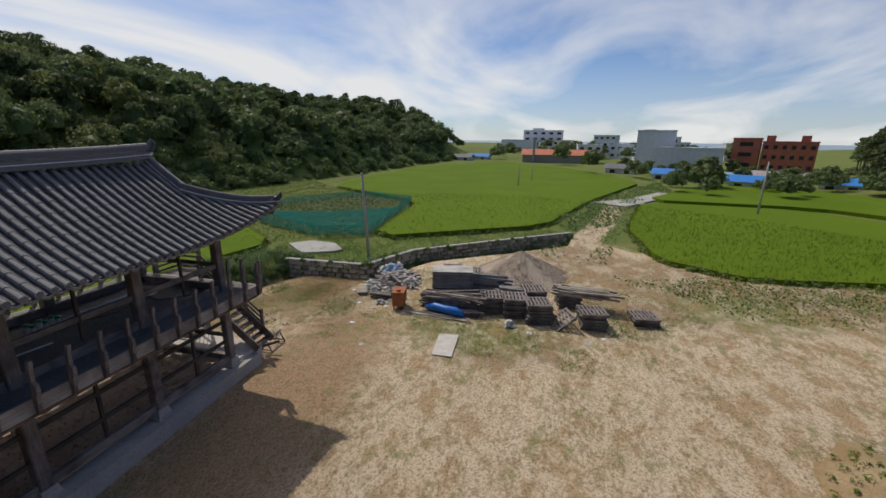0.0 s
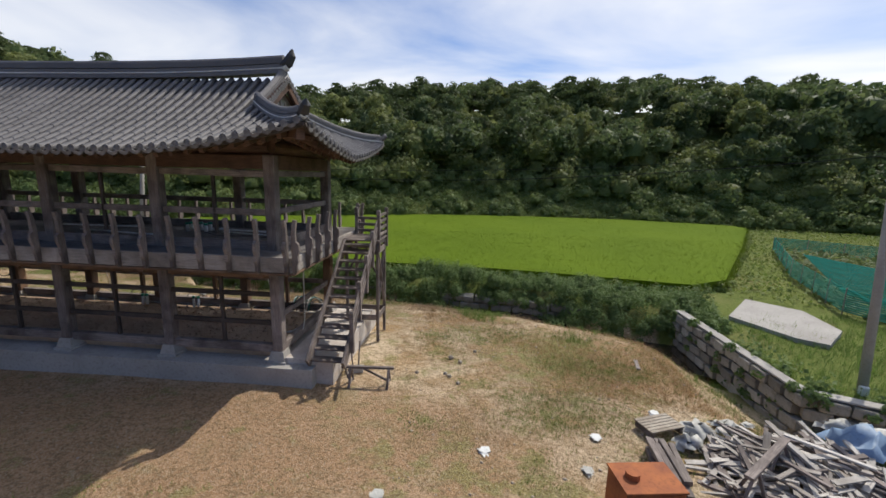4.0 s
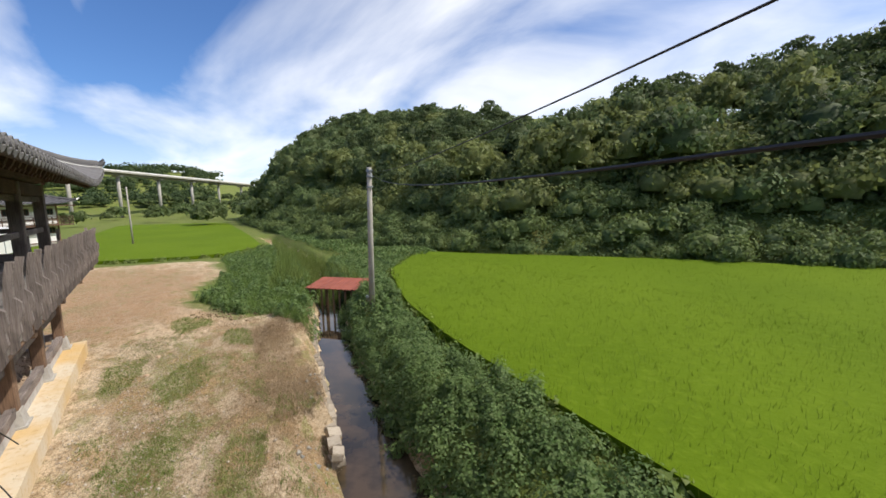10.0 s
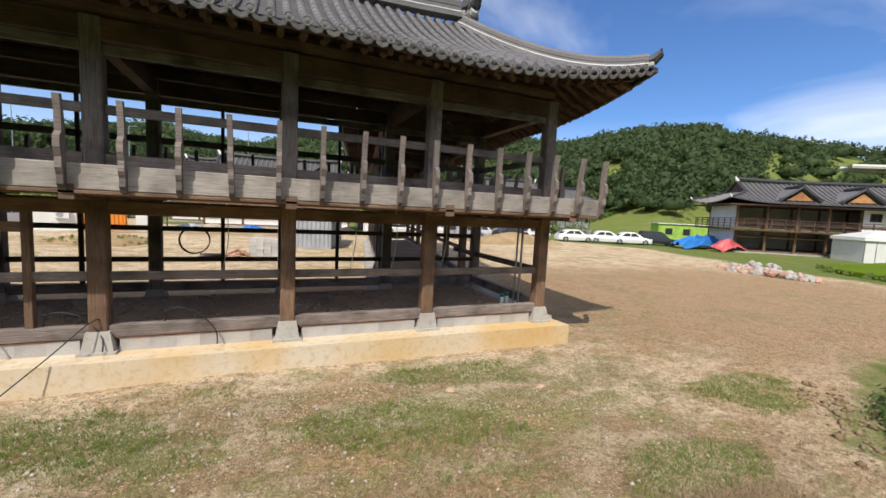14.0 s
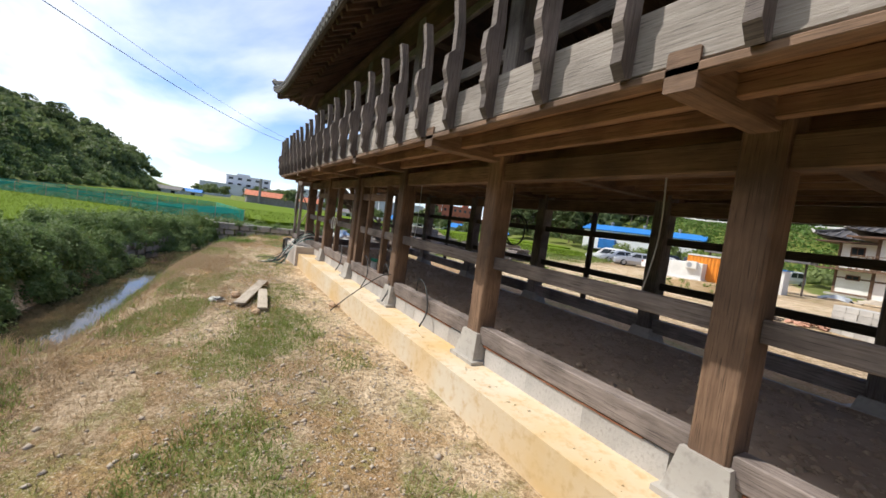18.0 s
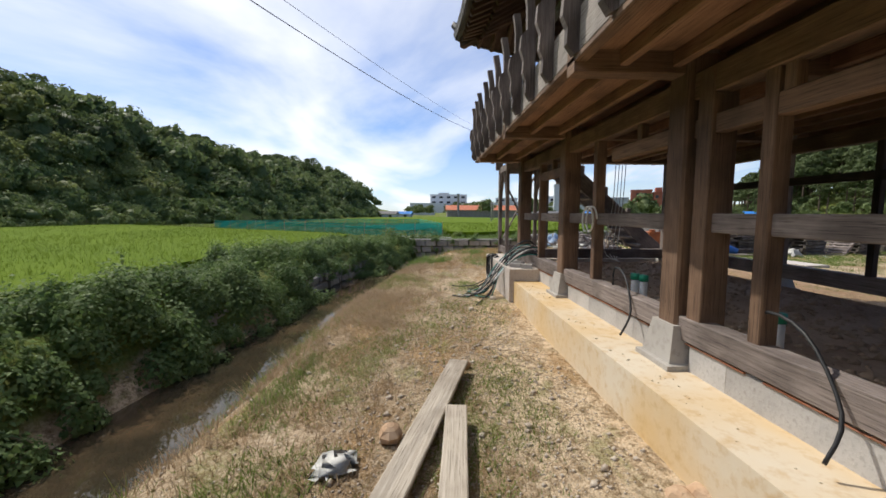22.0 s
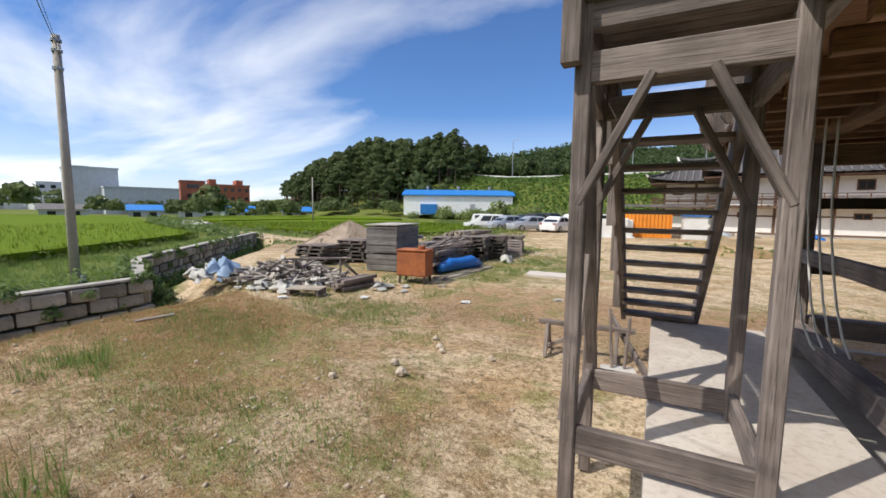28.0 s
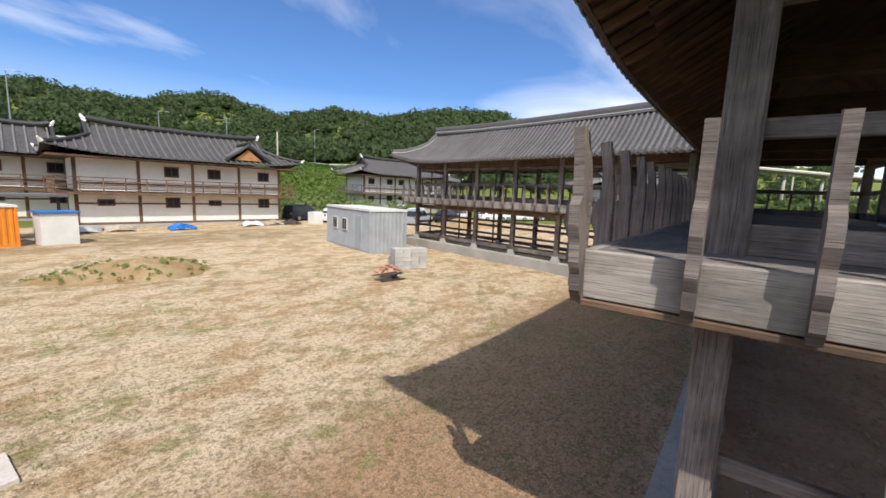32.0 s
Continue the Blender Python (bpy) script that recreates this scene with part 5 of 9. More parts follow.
# ---- woods ----
def crown_proto(seed, kind):
    """One tree of unit height: lobes, and leaf clumps as centres with their outward direction."""
    g = np.random.default_rng(seed)
    lobes = []
    per = 100
    if kind == "pine":
        per = 62
        for k in range(13):
            u = k / 12
            a, rr = g.uniform(0, 6.28), 0.30 * (1.05 - u) ** 0.6 * g.uniform(0.4, 1.0)
            lobes.append((rr * math.cos(a), rr * math.sin(a), 0.5 + 0.46 * u - 0.12 * rr, g.uniform(0.11, 0.19) * (1.1 - 0.4 * u), g.uniform(0.05, 0.085)))
    elif kind == "shrub":
        for k in range(4):
            a, rr = g.uniform(0, 6.28), (0.0, 0.25, 0.28, 0.3)[k]
            lobes.append((rr * math.cos(a), rr * math.sin(a), 0.4 - 0.4 * rr + 0.1 * g.uniform(), g.uniform(0.26, 0.36), g.uniform(0.3, 0.5)))
    else:
        per = 26
        for k in range(27):
            d = g.normal(size=3)
            d /= np.linalg.norm(d)
            d[2] = abs(d[2]) * 1.2 - 0.42
            q = g.uniform(0.7, 1.12)
            r = g.uniform(0.085, 0.14)
            lobes.append((0.31 * q * d[0], 0.31 * q * d[1], 0.52 + 0.36 * q * d[2], r, r * g.uniform(0.8, 1.05)))
    pts, hv, hf = [], [], []
    for (x, y, z, r, h) in lobes:
        d = g.normal(size=(per, 3))
        d /= np.linalg.norm(d, axis=1)[:, None]
        d[:, 2] = np.abs(d[:, 2]) * 1.1 - 0.32
        k = g.uniform(0.86, 1.22, per)
        pts.append(np.c_[x + d[:, 0] * r * k, y + d[:, 1] * r * k, z + d[:, 2] * h * k, d])
    # a lumpy hull behind the leaves; pines stay open
    cz, rh, rv = {"pine": (0.8, 0.03, 0.08), "shrub": (0.32, 0.34, 0.26), "oak": (0.5, 0.25, 0.29)}[kind]
    for lat in (-0.6, 0.0, 0.7):
        for t in np.linspace(0, 6.283, 8, endpoint=False):
            q = g.uniform(0.75, 1.05)
            hv.append((rh * q * math.cos(lat) * math.cos(t + lat), rh * q * math.cos(lat) * math.sin(t + lat), cz + rv * q * math.sin(lat)))
    hv.append((0, 0, cz + rv))
    for i in range(8):
        a, b = i, (i + 1) % 8
        hf += [(a, b, b + 8, a + 8), (a + 8, b + 8, b + 16, a + 16), (a + 16, b + 16, 24, 24)]
    return np.concatenate(pts), np.array(hv), np.array(hf)


def leaf_quads(c, nrm, size, seed):
    """Bent leaf clumps: one quad each, tilted off its outward direction."""
    g = np.random.default_rng(seed)
    n = nrm + g.normal(0, 0.45, nrm.shape)
    n /= np.linalg.norm(n, axis=1)[:, None]
    t = np.cross(n, g.normal(size=n.shape))
    t /= np.linalg.norm(t, axis=1)[:, None] + 1e-9
    b = np.cross(n, t)
    s = size[:, None]
    k = g.uniform(0.55, 1.25, (len(c), 4, 1))
    v = np.stack([c - t * s * k[:, 0], c - b * s * k[:, 1] - n * s * 0.18, c + t * s * k[:, 2], c + b * s * k[:, 3] - n * s * 0.18], 1)
    return v.reshape(-1, 3), np.arange(4 * len(c)).reshape(-1, 4)


def leaf_tris(c, nrm, size, seed):
    """Small three-cornered leaf sprays, tilted off their outward direction."""
    g = np.random.default_rng(seed)
    n = nrm + g.normal(0, 0.3, nrm.shape)
    n /= np.linalg.norm(n, axis=1)[:, None]
    t = np.cross(n, g.normal(size=n.shape))
    t /= np.linalg.norm(t, axis=1)[:, None] + 1e-9
    b = np.cross(n, t)
    s = size[:, None]
    k = g.uniform(0.7, 1.35, (len(c), 3, 1))
    return np.stack([c - t * s * k[:, 0] - b * s * 0.5, c + t * s * k[:, 1] - b * s * 0.5, c + b * s * 1.1 * k[:, 2]], 1).reshape(-1, 3)


PROTO = {"oak": [crown_proto(s, "oak") for s in range(6)], "pine": [crown_proto(20 + s, "pine") for s in range(4)], "shrub": [crown_proto(40 + s, "shrub") for s in range(8)]}


def wood_of(name, label, places, mat, kind, leaf=0.085, trunks=False, thin=1):
    vs, fs, ts, n0 = [], [], [], 0
    g = np.random.default_rng(len(places))
    tv = MB()
    for i, (x, y, h, wide) in enumerate(places):
        p, hv, hf = PROTO[kind][i % len(PROTO[kind])]
        p = p[::thin]
        a = g.uniform(0, 6.28)
        ca, sa = math.cos(a), math.sin(a)
        px, py = p[:, 0] * ca - p[:, 1] * sa, p[:, 0] * sa + p[:, 1] * ca
        nx, ny = p[:, 3] * ca - p[:, 4] * sa, p[:, 3] * sa + p[:, 4] * ca
        z = lz(x, y)
        c = np.c_[x + px * h * wide, y + py * h * wide, z + p[:, 2] * h]
        v = leaf_tris(c, np.c_[nx, ny, p[:, 5]], h * leaf * g.uniform(0.7, 1.3, len(p)), i)
        vs.append(v)
        ts.append(np.arange(len(v)).reshape(-1, 3) + n0)
        n0 += len(v)
        hull = np.c_[x + (hv[:, 0] * ca - hv[:, 1] * sa) * h * wide, y + (hv[:, 0] * sa + hv[:, 1] * ca) * h * wide, z + hv[:, 2] * h]
        vs.append(hull)
        quad, tri = hf[hf[:, 2] != hf[:, 3]], hf[hf[:, 2] == hf[:, 3]][:, :3]
        fs.append(quad + n0)
        ts.append(tri + n0)
        n0 += len(hull)
        if trunks:
            lean = g.normal(0, 0.03, 2) * h
            tv.tube([(x, y, z - 0.3), (x + lean[0] * 0.5, y + lean[1] * 0.5, z + 0.4 * h), (x + lean[0], y + lean[1], z + 0.85 * h)], [0.022 * h, 0.016 * h, 0.005 * h], 5)
    root = part(name, mesh_np(name, np.concatenate(vs), np.concatenate(fs), np.concatenate(ts)), mat, smooth=True)
    tagged(root, label, "woodland", kind="stuff")
    if trunks:
        part("trunks", tv, BARK, root, "brown trunks")
    return root


def hill_trees(n, seed, lo, hi, x0, x1, h0, h1):
    g = np.random.default_rng(seed)
    out = []
    while len(out) < n:
        x = g.uniform(x0, x1)
        d = lo + (hi - lo) * g.uniform() ** 1.3
        y = float(np.interp(x, HILL_X, HILL_Y)) - d
        out.append((x, y, g.uniform(h0, h1), g.uniform(0.8, 1.25)))
    return out


woods = hill_trees(1300, 1, 8, 58, -185, 165, 3.8, 8) + hill_trees(170, 33, 0, 45, 75, 205, 4.0, 7)
near_woods = [w_ for w_ in woods if -50 < w_[0] < 80]
wood_of("hill_woods", "mid-green broadleaf woods covering the hill", near_woods[0::2], TREE_A, "oak", leaf=0.03)
wood_of("hill_woods", "dark green broadleaf trees among the hill's woods", near_woods[1::4], TREE_B, "oak", leaf=0.03)
wood_of("hill_woods", "light yellow-green trees among the hill's woods", near_woods[3::4], TREE_L, "oak", leaf=0.03)
wood_of("hill_woods", "dark green broadleaf woods covering the far hill", [w_ for w_ in woods if not -50 < w_[0] < 80], TREE_A, "oak", leaf=0.055, thin=4)
wood_of("hill_pines", "dark pines along the hill's crest", [(x, y, h, 1.35 * w) for x, y, h, w in hill_trees(220, 2, 24, 58, -175, 120, 5, 7.5)], TREE_B, "pine", leaf=0.03, trunks=True)
wood_of("hill_vines", "bright shrubs and vines along the hill's foot", hill_trees(420, 3, -0.5, 9, -48, 110, 1.2, 2.8), TREE_C, "shrub", leaf=0.05, thin=2)
wood_of("hill_vines", "tangled green vines along the hill's foot", hill_trees(560, 13, -0.5, 13, -48, 110, 1.0, 2.2), TREE_D, "shrub", leaf=0.05, thin=2)
wood_of("hill_vines", "green shrubs along the far hill's foot", hill_trees(300, 23, -0.5, 12, -150, -46, 1.4, 3.2), TREE_D, "shrub", leaf=0.08, thin=3)
wood_of("hill_bushes", "green broadleaf bushes on the lower slope", hill_trees(420, 4, 5, 26, -48, 110, 2.2, 4.2), TREE_D, "shrub", leaf=0.04, thin=2)
wood_of("hill_bushes", "light green bushes on the lower slope", hill_trees(230, 24, 4, 22, -50, 60, 2.4, 4.6), TREE_L, "shrub", leaf=0.04, thin=2)
wood_of("hill_bushes", "green bushes on the far hill's lower slope", hill_trees(220, 14, 5, 26, -150, -46, 2.5, 4.5), TREE_A, "shrub", leaf=0.07, thin=3)


def hill_cover(name, label, n, seed, lo, hi, x0, x1, size, mat):
    """A leafy mat over the slope, humped and ragged."""
    g = np.random.default_rng(seed)
    x, d = g.uniform(x0, x1, n), g.uniform(lo, hi, n)
    y = np.interp(x, HILL_X, HILL_Y) - d
    hump = 0.35 + 0.45 * (1 + wob(x, y, 1.7)) * 0.5 + 0.3 * (1 + wob(x + 5, y, 0.6)) * 0.5
    z = land(x, y) + hump * np.sqrt(g.uniform(0.2, 1, n))
    nr = np.c_[g.normal(0, 0.45, (n, 2)), np.full(n, 0.9)]
    v = leaf_tris(np.c_[x, y, z], nr / np.linalg.norm(nr, axis=1)[:, None], g.uniform(*size, n), seed + 1)
    return tagged(part(name, mesh_np(name, v, np.arange(len(v)).reshape(-1, 3)), mat), label, "vines", kind="stuff")


hill_cover("vine_cover", "thick mat of green vines over the hill's foot", 110000, 5, -0.6, 16, -48, 75, (0.06, 0.14), TREE_D)


def mtn_trees(n, seed, a0, a1, r0, r1, h0, h1):
    g = np.random.default_rng(seed)
    out = []
    while len(out) < n:
        a, k = g.uniform(a0, a1), g.uniform(r0, r1)
        r = k * float(np.interp(a, MTN_ANG, MTN_R))
        x, y = r * math.cos(radians(a)), r * math.sin(radians(a))
        if lz(x, y) < 3.5:
            if g.uniform() < 0.9:
                out.append((0, 0, 0, 0))
            continue
        out.append((x, y, g.uniform(h0, h1), g.uniform(0.9, 1.4)))
    return [o for o in out if o[2] > 0]


wood_of("mountain_woods", "distant dark green mountain woods", mtn_trees(2300, 5, -8, 128, 0.47, 1.1, 5.5, 9), MTN_LEAF, "shrub", leaf=0.07, thin=5)
gk = np.random.default_rng(9)
knoll = []
while len(knoll) < 250:
    x, y = gk.uniform(-104, -38), gk.uniform(66, 108)
    k = ((x + 70) / 31) ** 2 + ((y - 86) / 19) ** 2
    if k < 1 and not (x > -54 and y < 78):
        knoll.append((x, y, (12.3 - 5.0 * k) * gk.uniform(0.82, 1.12), gk.uniform(0.6, 0.9)))
wood_of("pine_knoll", "tall dark pine grove on a knoll behind the warehouse", knoll, TREE_B, "pine", leaf=0.024, trunks=True)
wood_of("knoll_undergrowth", "dark green undergrowth at the foot of the pines", [(x, y - 2, 0.24 * h, 1.8) for x, y, h, w in knoll[::2]], TREE_A, "oak", leaf=0.045, thin=3)


# ---- yard things ----
G0 = -0.5
WHITE = plain("white_paint", (0.74, 0.74, 0.72), 0.5, grime=0.12)
ORANGE = plain("orange_paint", (0.80, 0.28, 0.035), 0.5, grime=0.15)
BLUE = plain("blue_paint", (0.03, 0.19, 0.55), 0.45, grime=0.15)
BLUE_ROOF = plain("blue_roof", (0.035, 0.22, 0.62), 0.4, grime=0.12)
GREY_PAINT = plain("grey_paint", (0.36, 0.385, 0.42), 0.5, grime=0.15)
SHEET_M = wood("grey_ply", (0.20, 0.19, 0.18), (0.31, 0.295, 0.28), (0.13, 0.12, 0.115))
TARP = plain("blue_tarp", (0.02, 0.16, 0.55), 0.4)
BRICK_RED = speckled("red_brickwork", (0.33, 0.115, 0.075), (0.40, 0.15, 0.10), (0.25, 0.09, 0.06), 1, 9, 0.9, 0.3, 0.01)
GLASS, glass_b, _ = base_mat("dark_glass", 0.08)
glass_b.inputs["Base Color"].default_value = (0.03, 0.035, 0.04, 1)
TYRE = plain("tyre_rubber", (0.02, 0.02, 0.02), 0.8)
GRAVEL = speckled("gravel", (0.41, 0.325, 0.25), (0.50, 0.405, 0.315), (0.25, 0.195, 0.145), 1.6, 19, 0.95, 1.0, 0.08)
SANDSTONE = speckled("sandstone", (0.44, 0.29, 0.18), (0.52, 0.38, 0.26), (0.33, 0.21, 0.13), 5, 30, 0.9, 0.5, 0.008)
TEAL_NET = plain("teal_netting", (0.02, 0.40, 0.30), 0.7)
PVC = plain("white_plastic", (0.72, 0.72, 0.70), 0.35, grime=0.08)
GREEN_CAP = plain("green_plastic", (0.02, 0.30, 0.17), 0.4, grime=0.1)
SACK = plain("dusty_sacking", (0.56, 0.55, 0.51), 0.7, grime=0.3)
WOOD_SILVER = wood("silvered_boards", (0.46, 0.425, 0.385), (0.62, 0.58, 0.53), (0.28, 0.25, 0.22))
YELLOW_GR = plain("lime_green", (0.35, 0.55, 0.10), 0.6)
RED_ROOF = plain("red_brown_sheet", (0.34, 0.10, 0.06), 0.6)

sl = MB()
sl.slab([(-3.07, 6.28), (-3.1, 7.05), (-4.88, 6.97), (-4.78, 6.15)], -0.52, -0.42)
solo("concrete_slab", sl, SLAB_M, "pale worn concrete slab lying on the yard", "slab")

# stack of form panels under a board roof
stack = thing("panel_stack", "tall stack of weathered grey plywood form panels", "panel stack", at=(-9.3, 5.72, G0), rz=102)
for k in range(26):
    z = 0.05 + 0.052 * k + (0.06 if k > 9 else 0)
    part("panel", MB().box((float(rng.normal(0, 0.012)), float(rng.normal(0, 0.012)), z), (2.05, 1.05, 0.048), ch=0.004), SHEET_M, stack)
part("top_board", MB().box((0, 0, 1.49), (2.12, 1.12, 0.03)), WOOD_SILVER, stack, "pale top board")


def pallet_pieces(mat):
    """One bearer and one board, shared by all pallets of a wood."""
    bearer, board = MB().box((0, 0, 0), (0.09, 1.1, 0.09), ch=0.002).mesh("bearer"), MB().box((0, 0, 0), (1.1, 0.1, 0.02), ch=0.002).mesh("board")
    bearer.materials.append(mat)
    board.materials.append(mat)
    return bearer, board


def pallet(root, m, pieces, deep):
    """A pallet as its middle bearer, with the other bearers and the boards under it."""
    p = piece("pallet", pieces[0], m @ Matrix.Translation((0, 0, 0.07)), root)
    for x in (-0.5, 0.5):
        piece("bearer", pieces[0], Matrix.Translation((x, 0, 0)), p)
    for y in np.linspace(-0.5, 0.5, 7):
        piece("board", pieces[1], pose(float(rng.normal(0, 0.01)), y, 0.055, 0, 0, float(rng.normal(0, 0.6))), p)
    if deep:
        for y in (-0.45, 0, 0.45):
            piece("board", pieces[1], pose(0, y, -0.058), p)


PAL_WOOD = wood("grey_pallet_pine", (0.11, 0.096, 0.085), (0.21, 0.19, 0.17), (0.06, 0.05, 0.044))
PAL_DARK, PAL_GREY = pallet_pieces(PAL_WOOD), pallet_pieces(WOOD)
PALLETS = [(-8.0, 8.0, 6, 12), (-7.75, 9.1, 7, 10), (-7.35, 10.15, 7, 12), (-9.6, 11.6, 5, 14), (-7.35, 12.5, 6, 8), (-8.4, 14.9, 3, 5), (-9.4, 9.9, 6, 14), (-11.4, 6.4, 6, 10), (-12.2, 5.1, 5, 12)]
for x, y, n, rz in PALLETS:
    st = thing("pallet_stack", "leaning stack of dark weathered wooden pallets", "pallet stack", group="pallet stacks", at=(x, y, G0), rz=rz)
    for k in range(n):
        pallet(st, pose(float(rng.normal(0, 0.035)), float(rng.normal(0, 0.035)), 0.137 * k, 0, 0, float(rng.normal(0, 3.5))), PAL_DARK if k < n - 1 else PAL_GREY, True)
st = thing("wooden_pallet", "grey broken pallet tipped against the stack", "pallet", at=(-7.0, 11.25, G0 + 0.25), rz=20)
pallet(st, pose(0, 0, 0, 38, 0, 0), PAL_GREY, True)


def timbers(name, label, group, rows, length, w, h, at, rz, mat, jitter=0.08, tilt=0.0):
    root = thing(name, label, "timber stack", group=group, at=at, rz=rz)
    for r in range(rows[1]):
        for c in range(rows[0] - (r // 2)):
            l = length * float(rng.uniform(0.8, 1.05))
            x, y = float(rng.normal(0, jitter)), (c - rows[0] / 2) * w * 1.15 + 0.3 * w * (r % 2)
            z = h / 2 + r * h * 1.02
            a = v3(x - l / 2, y + rng.normal(0, jitter * 0.3), z)
            b = v3(x + l / 2, y + rng.normal(0, jitter * 0.3), z + tilt * l)
            part("timber", MB().beam(a, b, w, h), mat, root)
    return root


timbers("timber_pile", "pile of long grey poles and boards beside the panel stack", "timber piles", (8, 9), 2.5, 0.1, 0.08, (-7.75, 6.0, G0), 92, WOOD, 0.18)
timbers("timber_pile", "pale squared timbers stacked on pallets", "timber piles", (7, 3), 2.6, 0.13, 0.1, (-9.5, 12.3, G0 + 0.69), 84, WOOD_PALE, 0.2)
timbers("timber_pile", "dark squared timbers stacked behind the panels", "timber piles", (5, 8), 2.5, 0.15, 0.13, (-10.5, 7.4, G0), 90, SHEET_M, 0.2)
timbers("timber_pile", "grey squared timbers in a low stack", "timber piles", (5, 5), 1.7, 0.15, 0.13, (-9.9, 8.9, G0), 88, SHEET_M, 0.15)
timbers("timber_pile", "grey posts stacked in the weeds", "timber piles", (4, 3), 1.15, 0.1, 0.09, (-8.15, 2.25, G0), 84, WOOD, 0.1)
timbers("timber_pile", "long loose poles lying on the grass", "timber piles", (7, 2), 2.5, 0.055, 0.05, (-6.55, 5.5, G0), 84, WOOD_PALE, 0.25)
timbers("timber_pile", "short grey boards beside the tarpaulin", "timber piles", (6, 5), 0.95, 0.1, 0.05, (-7.2, 7.0, G0), 100, WOOD, 0.1)
gs0 = np.random.default_rng(19)
poles = thing("pole_bundle", "fan of thin grey poles thrown over the timber pile", "poles")
for k in range(26):
    x0, y0 = -8.0 + gs0.uniform(0, 0.75), 4.45 + gs0.uniform(0, 0.3)
    part("pole", MB().beam((x0, y0, G0 + 0.55 + gs0.uniform(0, 0.3)), (-8.2 + gs0.uniform(0, 1.2), 7.3 + gs0.uniform(-0.3, 0.5), G0 + 0.62 + gs0.uniform(0, 0.4)), gs0.uniform(0.035, 0.07), gs0.uniform(0.03, 0.05), ch=0.003), (WOOD, PAL_WOOD, WOOD_PALE)[k % 3], poles)
roll = MB()
pts = [(-7.1, 4.95, G0 + 0.22), (-6.98, 5.4, G0 + 0.3), (-6.85, 5.9, G0 + 0.28), (-6.7, 6.4, G0 + 0.3), (-6.58, 6.85, G0 + 0.19)]
roll.tube(pts, [0.13, 0.21, 0.19, 0.22, 0.11], 11)
solo("tarpaulin_roll", roll, TARP, "bright blue tarpaulin roll lying against the timber pile", "tarpaulin", smooth=True)
bin_ = thing("steel_drum_stove", "rusty orange steel box stove on short legs", "stove", at=(-7.1, 3.55, G0), rz=8)
part("box", MB().box((0, 0, 0.56), (0.82, 0.55, 0.68), ch=0.03), RUST, bin_)
part("lid", MB().box((0, 0, 0.915), (0.86, 0.6, 0.03)), RUST, bin_)
part("flue", MB().tube([(0.2, 0, 0.93), (0.2, 0, 1.02)], 0.1, 10), RUST, bin_)
for sx in (-0.36, 0.36):
    for sy in (-0.2, 0.2):
        part("leg", MB().box((sx, sy, 0.12), (0.05, 0.05, 0.24)), WOOD_DARK, bin_)
# scrap wood heap
heap = thing("scrap_wood_heap", "untidy heap of broken grey boards and offcuts", "scrap heap")
gs = np.random.default_rng(31)
for k in range(270):
    a, r = gs.uniform(0, 6.28), 1.5 * math.sqrt(gs.uniform())
    x, y = -10.5 + 1.15 * r * math.cos(a), 2.2 + 0.85 * r * math.sin(a)
    z = G0 + 0.05 + 0.62 * max(0, 1 - r / 1.5) * gs.uniform(0.3, 1)
    l, b, t = gs.uniform(0.25, 1.15), gs.uniform(0, 6.28), gs.normal(0, 0.2)
    d = v3(math.cos(b), math.sin(b), t) * l / 2
    part("board", MB().beam(v3(x, y, z) - d, v3(x, y, z) + d, gs.uniform(0.04, 0.12), gs.uniform(0.015, 0.05), ch=0.002), (WOOD_SILVER, WOOD, WOOD_SILVER, WOOD_BLEACHED)[k % 4], heap)


def crumple(c, r, h, seed, n=9):
    """A crumpled sheet over a low dome."""
    g = np.random.default_rng(seed)
    mb = MB()
    us, vs = np.linspace(-1, 1, n), np.linspace(-1, 1, n)
    zz = g.uniform(0, 1, (n, n))
    mb.sheet(lambda u, v: (c[0] + u * r[0] + 0.08 * math.sin(7 * v + seed), c[1] + v * r[1] + 0.08 * math.sin(6 * u), c[2] + h * max(0.02, (1 - 0.55 * (u * u + v * v))) * (0.45 + 0.55 * zz[int((u + 1) / 2 * (n - 1)), int((v + 1) / 2 * (n - 1))])), list(us), list(vs))
    return mb


solo("tarpaulin", crumple((-12.0, 1.3, G0), (0.5, 0.4), 0.72, 3), plain("faded_blue_tarp", (0.25, 0.36, 0.52), 0.5), "faded blue tarpaulin crumpled over scrap wood", "tarpaulin", smooth=True)
for k, (x, y, r, h) in enumerate(((-12.5, 0.9, 0.34, 0.5), (-12.1, 0.7, 0.3, 0.4), (-12.7, 1.5, 0.3, 0.55), (-9.9, 0.8, 0.25, 0.22), (-8.75, 1.5, 0.2, 0.35))):
    solo("plastic_bag", crumple((x, y, G0), (r, r * 0.8), h, 25 + k, 8), SACK, "crumpled white woven sacks dumped beside the scrap", "bag", "plastic bags", smooth=True)
solo("plastic_bag", crumple((-9.2, 0.98, G0), (0.28, 0.26), 0.3, 5, 7), SACK, "crumpled white plastic sacks in the weeds", "bag", "plastic bags", smooth=True)
solo("plastic_bag", crumple((-7.4, 2.5, G0), (0.2, 0.3), 0.18, 6, 6), SACK, "crumpled white plastic bag on the grass", "bag", "plastic bags", smooth=True)
solo("plastic_bag", crumple((-6.35, 8.95, G0), (0.2, 0.18), 0.42, 7, 6), SACK, "white sack beside the pallets", "bag", "plastic bags", smooth=True)
